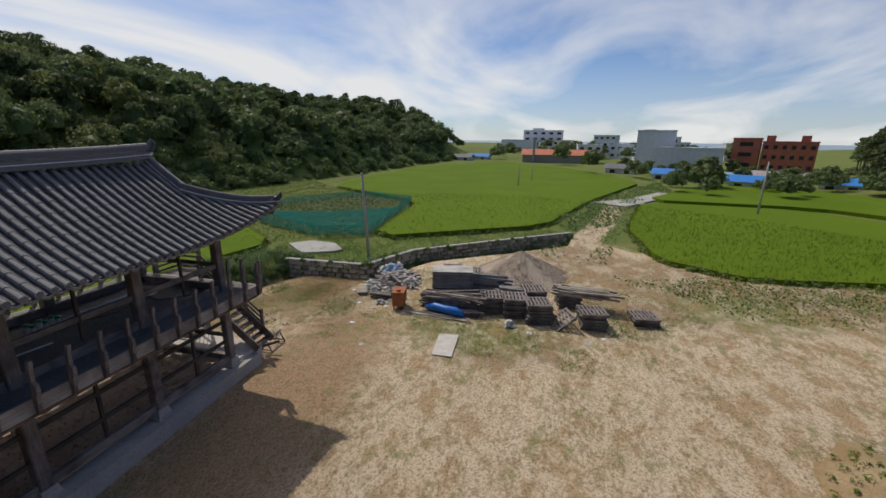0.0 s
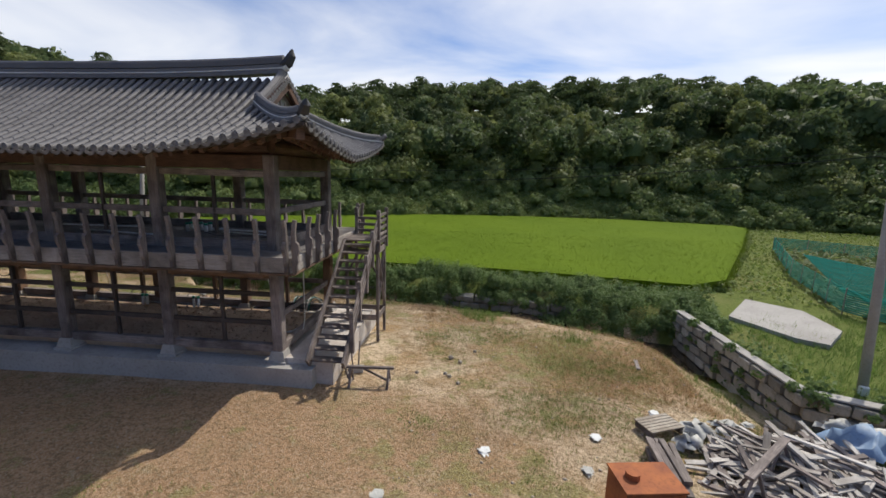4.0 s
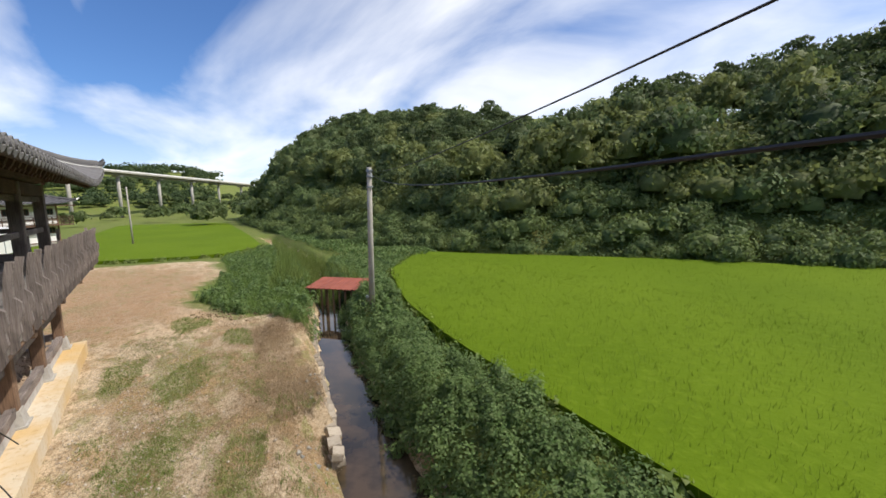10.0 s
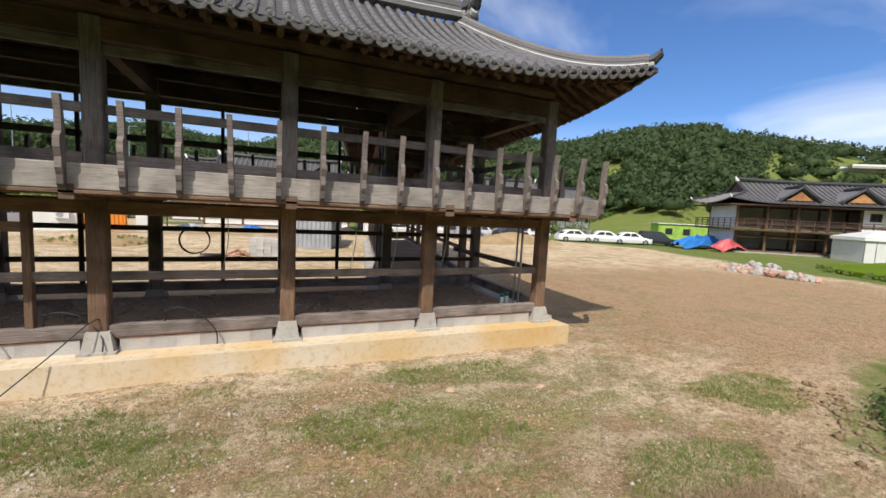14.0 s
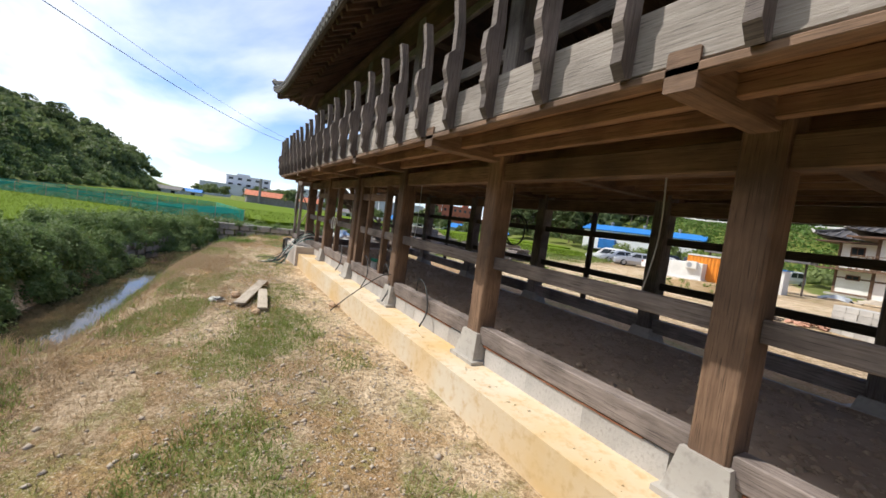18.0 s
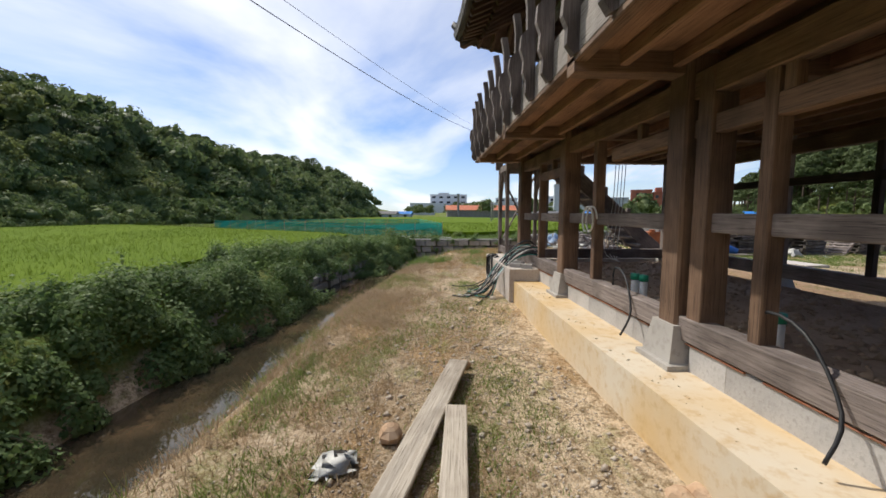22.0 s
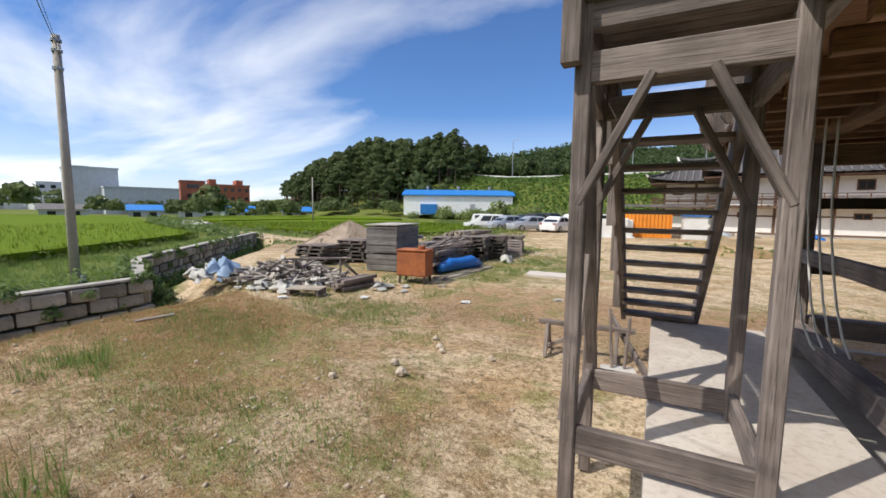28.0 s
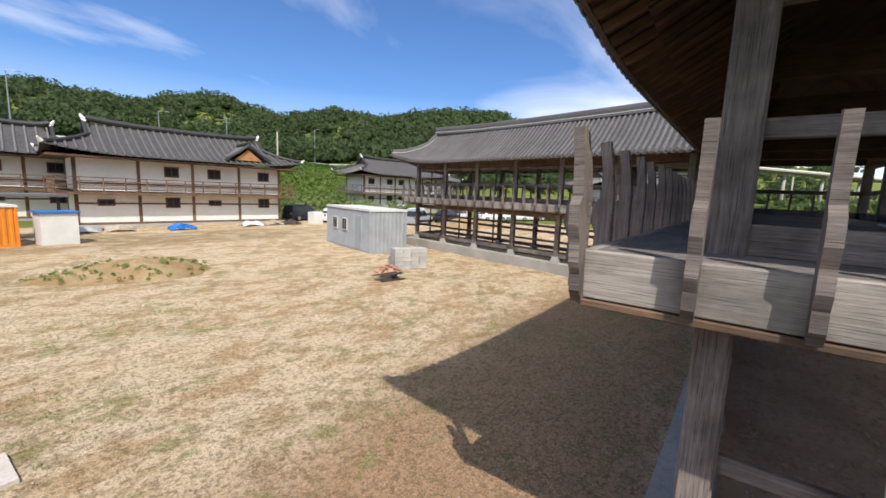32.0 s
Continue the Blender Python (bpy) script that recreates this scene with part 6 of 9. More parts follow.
solo("plastic_bag", crumple((6.2, -5.95, G0), (0.09, 0.07), 0.05, 8, 9), SACK, "small crumpled white bag on the gravel", "bag", "plastic bags", smooth=True)
gl_ = np.random.default_rng(29)
for k, (x, y) in enumerate(((-5.95, 9.85), (-5.7, 10.1), (-6.2, 12.9), (-5.5, 12.2), (-7.0, 2.9), (-6.7, 2.4), (-7.8, 2.8), (-6.2, 3.4), (-4.9, 2.1), (-3.2, 3.3), (-8.6, 0.4), (-9.4, 1.2), (-7.1, 1.4), (-10.4, 0.6))):
    solo("litter", crumple((x, y, G0), (gl_.uniform(0.04, 0.1), gl_.uniform(0.03, 0.08)), gl_.uniform(0.04, 0.1), 60 + k, 6), (PVC, SACK, PVC, SACK)[k % 4], "crumpled scrap of %s plastic litter on the ground" % ("white", "dusty", "white", "dusty")[k % 4], "litter", "scattered litter")
bench = thing("work_bench", "grey makeshift plank workbench beside the scrap heap", "bench", at=(-9.5, 2.45, G0), rz=40)
part("plank", MB().box((0, 0, 0.62), (1.7, 0.13, 0.05)), WOOD, bench)
for sx in (-0.65, 0.55):
    for s in (-1, 1):
        part("leg", MB().beam((sx, s * 0.25, 0), (sx, 0.03 * s, 0.6), 0.05, 0.05), WOOD, bench)
    part("brace", MB().beam((sx, 0, 0.58), (sx + 0.5, 0, 0.1), 0.04, 0.07), WOOD, bench)
pallet_low = thing("wooden_platform", "low pale timber platform lying in the grass", "platform", at=(-8.45, 0.98, G0), rz=22)
pallet_low.scale = (0.62, 0.52, 0.8)
for y in np.linspace(-0.4, 0.4, 6):
    part("board", MB().box((0, y, 0.2), (1.3, 0.14, 0.03)), WOOD_PALE, pallet_low)
for x in (-0.55, 0.55):
    part("bearer", MB().box((x, 0, 0.1), (0.1, 0.9, 0.16)), WOOD, pallet_low)

# gravel heap and weedy mound
def mound(name, c, r, h, mat, label, cat, seed, sharp=1.0):
    g = np.random.default_rng(seed)
    mb = MB()
    ph = g.uniform(0, 6.28, 6)

    def fn(u, v):
        rr = 1 + 0.08 * math.sin(3 * v + ph[0]) + 0.05 * math.sin(7 * v + ph[1])
        z = h * max(0.0, 1 - u ** sharp) * (1 + 0.05 * math.sin(5 * v + ph[2]) * u) + 0.02 * math.sin(23 * u + 9 * v) - 0.03
        return (c[0] + r[0] * u * rr * math.cos(v), c[1] + r[1] * u * rr * math.sin(v), c[2] + z)

    mb.sheet(fn, list(np.linspace(0.01, 1.05, 24)), list(np.linspace(0, 2 * math.pi, 49)))
    return solo(name, mb, mat, label, cat, smooth=True)


mound("gravel_mound", (-14.1, 9.0, G0 - 0.05), (3.1, 2.9), 1.5, GRAVEL, "conical heap of tan gravel at the yard's edge", "gravel heap", 4)
mound("earth_mound", (1.5, 18.7, G0), (2.9, 2.0), 0.55, SAND_HEAP, "low sandy earth mound with weeds", "earth mound", 5, 1.4)
mound("earth_mound", (33, 24, G0), (6, 3), 1.1, SAND_HEAP, "long heap of excavated earth by the car park", "earth mound", 8, 1.2)

def heap_stones(c, r, h, n, seed):
    """Loose stones over a cone, as one mesh."""
    g = np.random.default_rng(seed)
    u, a = np.sqrt(g.uniform(0, 1.15, n)), g.uniform(0, 6.283, n)
    p = np.c_[c[0] + r[0] * u * np.cos(a), c[1] + r[1] * u * np.sin(a), c[2] + h * np.maximum(0, 1 - u)]
    s = g.uniform(0.015, 0.05, n)
    base = np.array([(1, 0, 0), (0.2, 0.9, 0.1), (-0.9, 0.3, 0), (-0.3, -0.8, 0.05), (0.1, 0.1, 0.75), (0, 0, -0.4)])
    v = p[:, None] + base[None] * s[:, None, None] * g.uniform(0.6, 1.3, (n, 6, 1))
    tri = np.array([(0, 1, 4), (1, 2, 4), (2, 3, 4), (3, 0, 4), (1, 0, 5), (2, 1, 5), (3, 2, 5), (0, 3, 5)])
    return mesh_np("heap_stones", v.reshape(-1, 3), (tri[None] + 6 * np.arange(n)[:, None, None]).reshape(-1, 3))


tagged(part("gravel_stones", heap_stones((-14.1, 9.0, G0 - 0.05), (3.1, 2.9), 1.5, 5000, 44), GRAVEL), "loose tan gravel stones over the heap", "gravel", kind="stuff")
# sawhorse at the stair foot, loose planks
saw = thing("sawhorse", "small weathered timber sawhorse at the stair foot", "sawhorse", at=(-2.15, 0.0, G0), rz=4)
part("beam", MB().box((0, 0, 0.44), (1.25, 0.08, 0.06)), WOOD, saw)
for sx in (-0.5, 0.4):
    for s in (-1, 1):
        part("leg", MB().beam((sx, s * 0.22, 0), (sx, s * 0.03, 0.42), 0.05, 0.05), WOOD, saw)
    part("brace", MB().beam((sx, -0.2, 0.06), (sx, 0.2, 0.08), 0.03, 0.05), WOOD, saw)
part("brace", MB().beam((-0.48, -0.02, 0.1), (0.1, 0.0, 0.41), 0.03, 0.06), WOOD, saw)
for (a, b, w) in (((6.69, -5.61), (4.6, -5.02), 0.2), ((7.04, -5.25), (5.6, -5.12), 0.17)):
    mb = MB().beam((a[0], a[1], G0 + 0.05), (b[0], b[1], G0 + 0.09), w, 0.035)
    solo("plank", mb, WOOD_PALE, "weathered grey-brown plank lying on the gravel", "plank", "loose planks")
for x, y, s in ((5.05, -3.6, 0.13), (6.6, -3.75, 0.12), (6.6, -3.9, 0.1), (5.85, -5.63, 0.11), (7.17, -5.36, 0.1), (4.5, -4.95, 0.08), (14.6, -5.6, 0.09), (13.1, -5.3, 0.1), (1.2, -4.1, 0.09), (2.0, -4.6, 0.07), (0.6, -4.4, 0.07)):
    mb = MB()
    g = np.random.default_rng(int(x * 100))
    mb.loft([[(x + s * r * math.cos(t) * g.uniform(0.8, 1.15), y + s * r * 0.8 * math.sin(t) * g.uniform(0.8, 1.15), G0 + s * z) for t in np.linspace(0, 6.28, 8, endpoint=False)] for z, r in ((-0.2, 0.9), (0.25, 1.0), (0.6, 0.75), (0.75, 0.35))])
    solo("stone", mb, SANDSTONE if x > 3 else PALE_STONE, "rough tan field stone lying on the gravel", "stone", "loose stones")

for x, y, s_ in ((-4.04, -1.7, 0.08), (-4.07, -0.65, 0.06), (-4.7, -2.19, 0.055), (-4.3, -0.34, 0.055), (-4.3, -1.46, 0.065), (-3.23, -0.74, 0.055), (-3.96, -0.78, 0.05)):
    g = np.random.default_rng(int(-x * 100))
    mb = MB().loft([[(x + s_ * r * math.cos(t) * g.uniform(0.75, 1.2), y + s_ * r * 0.8 * math.sin(t) * g.uniform(0.75, 1.2), G0 + s_ * z * g.uniform(0.9, 1.1)) for t in np.linspace(0, 6.28, 7, endpoint=False)] for z, r in ((-0.2, 0.9), (0.3, 1.0), (0.8, 0.7), (1.0, 0.3))])
    solo("stone", mb, PALE_STONE, "pale rough stone lying on the dry grass", "stone", "loose stones")
solo("plank", MB().beam((-9.17, -2.19, G0 + 0.04), (-9.04, -1.62, G0 + 0.05), 0.1, 0.03), WOOD, "short grey board lying in the dry grass", "plank", "loose planks")
solo("plank", MB().beam((-1.86, 0.55, G0 + 0.47), (-1.27, -0.86, G0 + 0.05), 0.035, 0.11), WOOD, "grey board leaning from the sawhorse to the ground", "plank", "loose planks")
hb = thing("concrete_block", "hollow grey concrete block with two upright sticks", "block", at=(-1.68, -0.58, G0), rz=12)
part("block", MB().box((0, 0, 0.07), (0.38, 0.18, 0.14), ch=0.008), BLOCK, hb)
for k, x in enumerate((-0.07, 0.07)):
    part("stick", MB().beam((x, 0, 0.13), (x * 1.6, 0.05, 0.85 - 0.1 * k), 0.035, 0.035), WOOD, hb)

# grey site office
def container(name, label, at, rz, size, mat, windows, door, mat_roof=None):
    L, Wd, H = size
    c = thing(name, label, "container", at=at, rz=rz)
    part("floor_frame", MB().box((L / 2, Wd / 2, 0.08), (L, Wd, 0.16)), mat, c)
    for x0, y0, x1, y1, nx, ny in ((0, 0, L, 0, 0, -1), (L, 0, L, Wd, 1, 0), (L, Wd, 0, Wd, 0, 1), (0, Wd, 0, 0, -1, 0)):
        ln = math.hypot(x1 - x0, y1 - y0)
        n = int(ln / 0.26)
        mb = MB()
        for k in range(n):
            for w_, d in ((0.0, 0.0), (0.35, 0.0), (0.5, 0.035), (0.85, 0.035)):
                t = (k + w_) / n
                mb.add([(x0 + (x1 - x0) * t - nx * d, y0 + (y1 - y0) * t - ny * d, z) for z in (0.15, H - 0.12)])
        mb.add([(x1, y1, 0.15), (x1, y1, H - 0.12)])
        for k in range(len(mb.v) // 2 - 1):
            mb.face((2 * k, 2 * k + 2, 2 * k + 3, 2 * k + 1))
        part("corrugated_wall", mb, mat, c)
    for x, y in ((0.04, 0.04), (L - 0.04, 0.04), (L - 0.04, Wd - 0.04), (0.04, Wd - 0.04)):
        part("corner_post", MB().box((x, y, H / 2), (0.1, 0.1, H)), mat, c)
    part("roof", MB().box((L / 2, Wd / 2, H - 0.04), (L + 0.06, Wd + 0.06, 0.12)), mat_roof or WHITE, c)
    for x in windows:
        wd = part("window", MB().box((x, -0.01, H * 0.58), (0.62, 0.06, 0.75)), WHITE, c, "white framed window")
        for s in (-0.15, 0.15):
            part("pane", MB().box((x + s, -0.045, H * 0.58), (0.26, 0.01, 0.65)), GLASS, wd, "dark glass")
    if door:
        d = part("door", MB().box((door, -0.01, 1.08), (0.8, 0.05, 1.95)), mat, c, "steel door")
        part("handle", MB().box((door + 0.3, -0.05, 1.05), (0.04, 0.04, 0.12)), STEEL, d)
    return c


container("site_office", "grey corrugated steel site-office container in the yard", (13.25, 22.2, G0), -105, (6.0, 2.4, 2.45), GREY_PAINT, (1.4, 2.8), 4.6)
container("cargo_container", "bright orange corrugated cargo container", (-4.4, 28.0, G0), 12, (4.2, 2.3, 2.1), ORANGE, (), 0)
white_box = thing("white_cabin", "low white insulated cabin with an air-conditioner", "cabin", at=(-5.3, 27.2, G0), rz=8)
part("body", MB().box((1.2, 0.4, 0.7), (2.5, 1.0, 1.4), ch=0.04), WHITE, white_box)
part("air_conditioner", MB().box((1.7, -0.2, 1.2), (0.8, 0.35, 0.6), ch=0.03), WHITE, white_box)
part("fan_grille", MB().tube([(1.6, -0.39, 1.2), (1.6, -0.375, 1.2)], 0.2, 14), GREY_PAINT, white_box)
part("base", MB().box((1.2, 0.3, 0.06), (2.8, 1.3, 0.12)), WHITE, white_box)
hut = thing("storage_hut", "small white storage hut with a blue roof", "hut", at=(0.6, 28.7, G0), rz=5)
part("body", MB().box((0.6, 0.5, 0.85), (1.5, 1.2, 1.7), ch=0.03), WHITE, hut)
part("roof", MB().box((0.6, 0.5, 1.74), (1.7, 1.4, 0.08)), BLUE, hut)
shed = thing("lean_to_roof", "low dark tiled lean-to roof behind the container", "shed", at=(-4.5, 31.5, G0), rz=8)
part("roof", MB().box((3.2, 0.6, 2.5), (7.0, 2.4, 0.16)), TILE, shed)
for x in (0, 3.2, 6.4):
    part("post", MB().box((x, 0, 1.2), (0.12, 0.12, 2.5)), WOOD_DARK, shed)
tank = thing("water_tank", "square white plastic water tank beside the house", "tank", at=(20.4, 33.5, G0))
part("body", MB().box((0, 0, 0.6), (1.0, 1.0, 1.2), ch=0.06), WHITE, tank)
part("lid", MB().tube([(0, 0, 1.2), (0, 0, 1.27)], 0.25, 12), GREY_PAINT, tank)
# block pile and broken bricks by the office
pile = thing("block_pile", "pile of pale grey concrete blocks on the sand", "block pile", at=(10.3, 12.3, G0), rz=-25)
pb = MB().box((0, 0, 0.095), (0.39, 0.19, 0.185), ch=0.006).mesh("block")
pb.materials.append(BLOCK)
for lvl in range(5):
    for i in range(4):
        for j in range(4 if lvl < 3 else 3):
            piece("block", pb, pose(-0.6 + 0.4 * i + float(rng.normal(0, 0.01)), -0.3 + 0.2 * j, 0.19 * lvl, 0, 0, float(rng.normal(0, 1.5))), pile)
RED_BR = speckled("pink_brick", (0.45, 0.24, 0.17), (0.52, 0.32, 0.24), (0.36, 0.2, 0.15), 5, 30, 0.9, 0.3, 0.004, vary=0.2)
bricks = thing("brick_heap", "small heap of broken pink bricks on the sand", "brick heap", at=(8.9, 12.2, G0))
bb = MB().box((0, 0, 0), (0.21, 0.1, 0.06), ch=0.004).mesh("brick")
bb.materials.append(RED_BR)
for k in range(46):
    r, a = 0.65 * math.sqrt(rng.uniform()), rng.uniform(0, 6.28)
    piece("brick", bb, pose(r * math.cos(a), 0.7 * r * math.sin(a), 0.05 + 0.35 * max(0, 1 - r / 0.65) * rng.uniform(), rng.uniform(-40, 40), rng.uniform(-30, 30), rng.uniform(0, 180)), bricks)
offcuts = thing("board_pile", "low pile of dark board offcuts on the sand", "timber stack", at=(7.9, 11.1, G0))
for k in range(14):
    a = rng.uniform(-0.3, 0.3)
    d = v3(math.cos(a), math.sin(a), 0) * rng.uniform(0.3, 0.6)
    c = v3(rng.normal(0, 0.15), rng.normal(0, 0.25), 0.03 + 0.018 * k)
    part("board", MB().beam(c - d, c + d, 0.12, 0.03), WOOD_DARK, offcuts)

# ---- cars ----
def car(at, rz, paint, suv=False):
    c = thing("parked_car", "parked %s car with dark windows on the gravel lot" % paint[0], "car", group="parked cars", at=at, rz=rz)
    H = 1.66 if suv else 1.45
    rings = [[(x, -w * 0.95, 0.22), (x, w * 0.95, 0.22), (x, w * 1.02, z * 0.62), (x, w * 0.95, z), (x, -w * 0.95, z), (x, -w * 1.02, z * 0.62)] for x, z, w in [(-2.22, 0.55, 0.74), (-2.18, 0.86, 0.82), (-1.7, 0.95, 0.88), (0.0, 0.93, 0.91), (1.0, 0.92, 0.90), (1.75, 0.80, 0.87), (2.1, 0.68, 0.80), (2.22, 0.52, 0.70)]]
    part("body", MB().loft(rings), paint[1], c)
    # cabin shell: foot and roof line at tail, rear roof, front roof, windscreen foot
    tail, r0, r1, nose = (-2.12, -1.85, 0.25, 1.1) if suv else (-1.85, -0.95, 0.3, 1.15)
    part("cabin", MB().loft([[(tail, -0.82, 0.9), (tail, 0.82, 0.9), (nose, 0.82, 0.9), (nose, -0.82, 0.9)], [(r0 - 0.05, -0.66, H - 0.06), (r0 - 0.05, 0.66, H - 0.06), (r1 + 0.06, 0.66, H - 0.06), (r1 + 0.06, -0.66, H - 0.06)], [(r0 + 0.12, -0.56, H), (r0 + 0.12, 0.56, H), (r1 - 0.15, 0.56, H), (r1 - 0.15, -0.56, H)]]), paint[1], c)

    def at_(u, x0, x1):
        return x0 + (x1 - x0) * u

    hi, lo_ = (H - 0.06 - 0.9) * 0.86 + 0.9, 0.93
    for name_, xa, xb, ya in (("windscreen", nose, r1 + 0.06, 1), ("rear_window", tail, r0 - 0.05, -1)):
        a0, a1 = at_(0.1, xa, xb), at_(0.9, xa, xb)
        w0, w1 = 0.70, 0.58
        o = 0.02 * ya
        part(name_, MB().loft([[(a0 + o, -w0, lo_ + 0.02), (a0 + o, w0, lo_ + 0.02), (a1 + o, w1, hi), (a1 + o, -w1, hi)], [(a0 - o, -w0, lo_), (a0 - o, w0, lo_), (a1 - o, w1, hi - 0.02), (a1 - o, -w1, hi - 0.02)]]), GLASS, c, "dark glass")
    for s in (-1, 1):
        y0, y1 = s * 0.815, s * 0.688
        b0, b1, t0, t1 = at_(0.16, tail, nose), at_(0.84, tail, nose), at_(0.06, r0, r1), at_(0.98, r0, r1)
        for u0, u1 in ((0.0, 0.47), (0.53, 1.0)):
            q = [(at_(u0, b0, b1), lo_ + 0.03, y0), (at_(u1, b0, b1), lo_ + 0.03, y0), (at_(u1, t0, t1), hi, y1), (at_(u0, t0, t1), hi, y1)]
            part("side_window", MB().loft([[(x, y + s * 0.012, z) for x, z, y in q], [(x, y - s * 0.03, z) for x, z, y in q]]), GLASS, c, "dark glass")
        for x in (-1.35, 1.35):
            wh = part("wheel", MB().tube([(x, s * 0.70, 0.32), (x, s * 0.9, 0.32)], 0.32, 16, up=(0, 0, 1)), TYRE, c)
            part("rim", MB().tube([(x, s * 0.895, 0.32), (x, s * 0.912, 0.32)], 0.2, 12), STEEL, wh)
        part("headlight", MB().box((2.1, s * 0.62, 0.68), (0.14, 0.3, 0.14), ch=0.03), PVC, c)
        part("tail_light", MB().box((-2.17, s * 0.66, 0.78), (0.08, 0.24, 0.18), ch=0.02), RED_ROOF, c)
    return c


CAR_W, CAR_S, CAR_K = ("white", plain("white_car", (0.75, 0.75, 0.75), 0.25, grime=0.05)), ("silver", plain("silver_car", (0.45, 0.47, 0.5), 0.3, 0.4, 0.06)), ("dark", plain("dark_car", (0.03, 0.032, 0.04), 0.25, grime=0.05))
for x, y, rz, p, s in ((-17.6, 34.6, -150, CAR_W, True), (-14.6, 33.1, -128, CAR_S, False), (-12.0, 32.4, -135, CAR_S, False), (-9.6, 33.6, 75, CAR_W, False), (-18.6, 38.6, 20, CAR_W, True), (-15.6, 37.6, 30, CAR_K, False), (-10.0, 42.0, -130, CAR_W, True), (-7.2, 43.6, -130, CAR_W, True), (-13.5, 41.0, 80, CAR_K, True), (-13.0, 46.5, 70, CAR_K, True), (-16.0, 45.0, 60, CAR_K, False), (-19.0, 45.5, 50, CAR_K, False), (-6.5, 52.5, -100, CAR_W, True),
                     (29, 33.5, 10, CAR_W, True), (24.5, 35.5, 5, CAR_W, False), (27.0, 37.8, 0, CAR_S, False), (33, 31.0, 20, CAR_W, True), (36, 29.0, 10, CAR_K, False), (40, 30, 15, CAR_W, True), (44, 27.5, -20, CAR_W, False), (22.5, 38.5, 5, CAR_K, True), (30, 28.5, 15, CAR_S, True), (47.5, 26.0, -30, CAR_W, False), (50.5, 25.0, -30, CAR_W, False), (53.2, 23.6, -32, CAR_K, True)):
    car((x, y, lz(x, y)), rz, p, s)

# ---- houses ----
ORANGE_WOOD = wood("orange_pine", (0.42, 0.2, 0.08), (0.52, 0.28, 0.13), (0.3, 0.13, 0.05))
WIN_WOOD = wood("window_wood", (0.13, 0.06, 0.035), (0.2, 0.1, 0.06), (0.08, 0.04, 0.025))


def tiled_roof(root, L, D, z0, z1, over, rows, ends=True):
    """A hipped-gable tiled roof centred on the origin."""
    hl, hd, gi = L / 2 + over, D / 2 + over, over + 1.1

    def zz(s, al):
        return z0 + (z1 - z0) * (0.7 * s + 0.3 * s * s) + 0.5 * max(0.0, 1 - al / 5.0) ** 2 * max(0.0, 1 - s)

    for side in (1, -1):
        mb = MB()
        us = np.linspace(-hl, hl, rows + 1)
        ribs = MB()
        for ua, ub in zip(us, us[1:]):
            base = len(mb.v)
            for w_ in np.linspace(0, 1, 6):
                for u in (ua, ub):
                    al = hl - abs(u)
                    top = hd if al > gi else al * hd / hd
                    a = min(top, hd) * w_
                    mb.v.append((u, side * (hd - a), zz(a / hd, al)))
            for k in range(5):
                i = base + 2 * k
                mb.face((i, i + 1, i + 3, i + 2) if side < 0 else (i + 2, i + 3, i + 1, i))
            um = (ua + ub) / 2
            al = hl - abs(um)
            top = hd if al > gi else al
            ribs.tube([(um, side * (hd - a), zz(a / hd, al) + 0.05) for a in np.linspace(0, top, 6)], 0.085, 5)
        part("roof_slope", mb.weld(), TILE_PAN_SHADED, root, "grey tiled slope, darkened as shade between the ribs")
        tagged(part("cover_tiles", ribs, TILE, root, "rows of grey cover tiles"), kind="stuff")
    for k in (-1, 1):
        mb, ribs = MB(), MB()
        ys = np.linspace(-hd, hd, int(rows * hd / hl) + 1)
        for ya, yb in zip(ys, ys[1:]):
            base = len(mb.v)
            for w_ in np.linspace(0, 1, 5):
                for y in (ya, yb):
                    a = min(hd - abs(y), gi) * w_
                    mb.v.append((k * (hl - a), y, zz(a / hd, hd - abs(y))))
            for j in range(4):
                i = base + 2 * j
                mb.face((i, i + 1, i + 3, i + 2))
            ym = (ya + yb) / 2
            ribs.tube([(k * (hl - a), ym, zz(a / hd, hd - abs(ym)) + 0.05) for a in np.linspace(0, min(hd - abs(ym), gi), 5)], 0.085, 5)
        part("roof_slope", mb.weld(), TILE_PAN_SHADED, root, "grey tiled slope, darkened as shade between the ribs")
        tagged(part("cover_tiles", ribs, TILE, root, "rows of grey cover tiles"), kind="stuff")
        gw = hd - gi
        if gw > 0.2:
            part("gable_board", MB().plate([(-gw, 0), (gw, 0), (0, z1 - zz(gi / hd, 9))], (k * (hl - gi), 0, zz(gi / hd, 9)), (0, 1, 0), (0, 0, 1), 0.08), WOOD_EAVE, root, "red-brown gable board")
        for s in (-1, 1):
            part("hip_ridge", MB().tube([(k * (hl - t), s * (hd - t), zz(t / hd, t) + 0.14) for t in np.linspace(gi, 0.1, 7)], 0.15, 7), TILE_DARK, root)
            part("verge_ridge", MB().tube([(k * (hl - gi + 0.1), s * gw * (1 - w_), zz(gi / hd, 9) + (z1 - zz(gi / hd, 9)) * w_ + 0.15) for w_ in np.linspace(0, 1, 4)], 0.15, 7), TILE_DARK, root)
            part("ridge_end", MB().tube([(k * (hl - 0.1), s * (hd - 0.1), zz(0, 0) + 0.1), (k * (hl + 0.1), s * (hd + 0.1), zz(0, 0) + 0.35)], [0.16, 0.05], 7), PLASTER, root, "white ridge-end tile")
        part("ridge_end", MB().tube([(k * (hl - gi), 0, z1 + 0.2), (k * (hl - gi + 0.3), 0, z1 + 0.7)], [0.2, 0.08], 7), PLASTER, root, "white ridge-end tile")
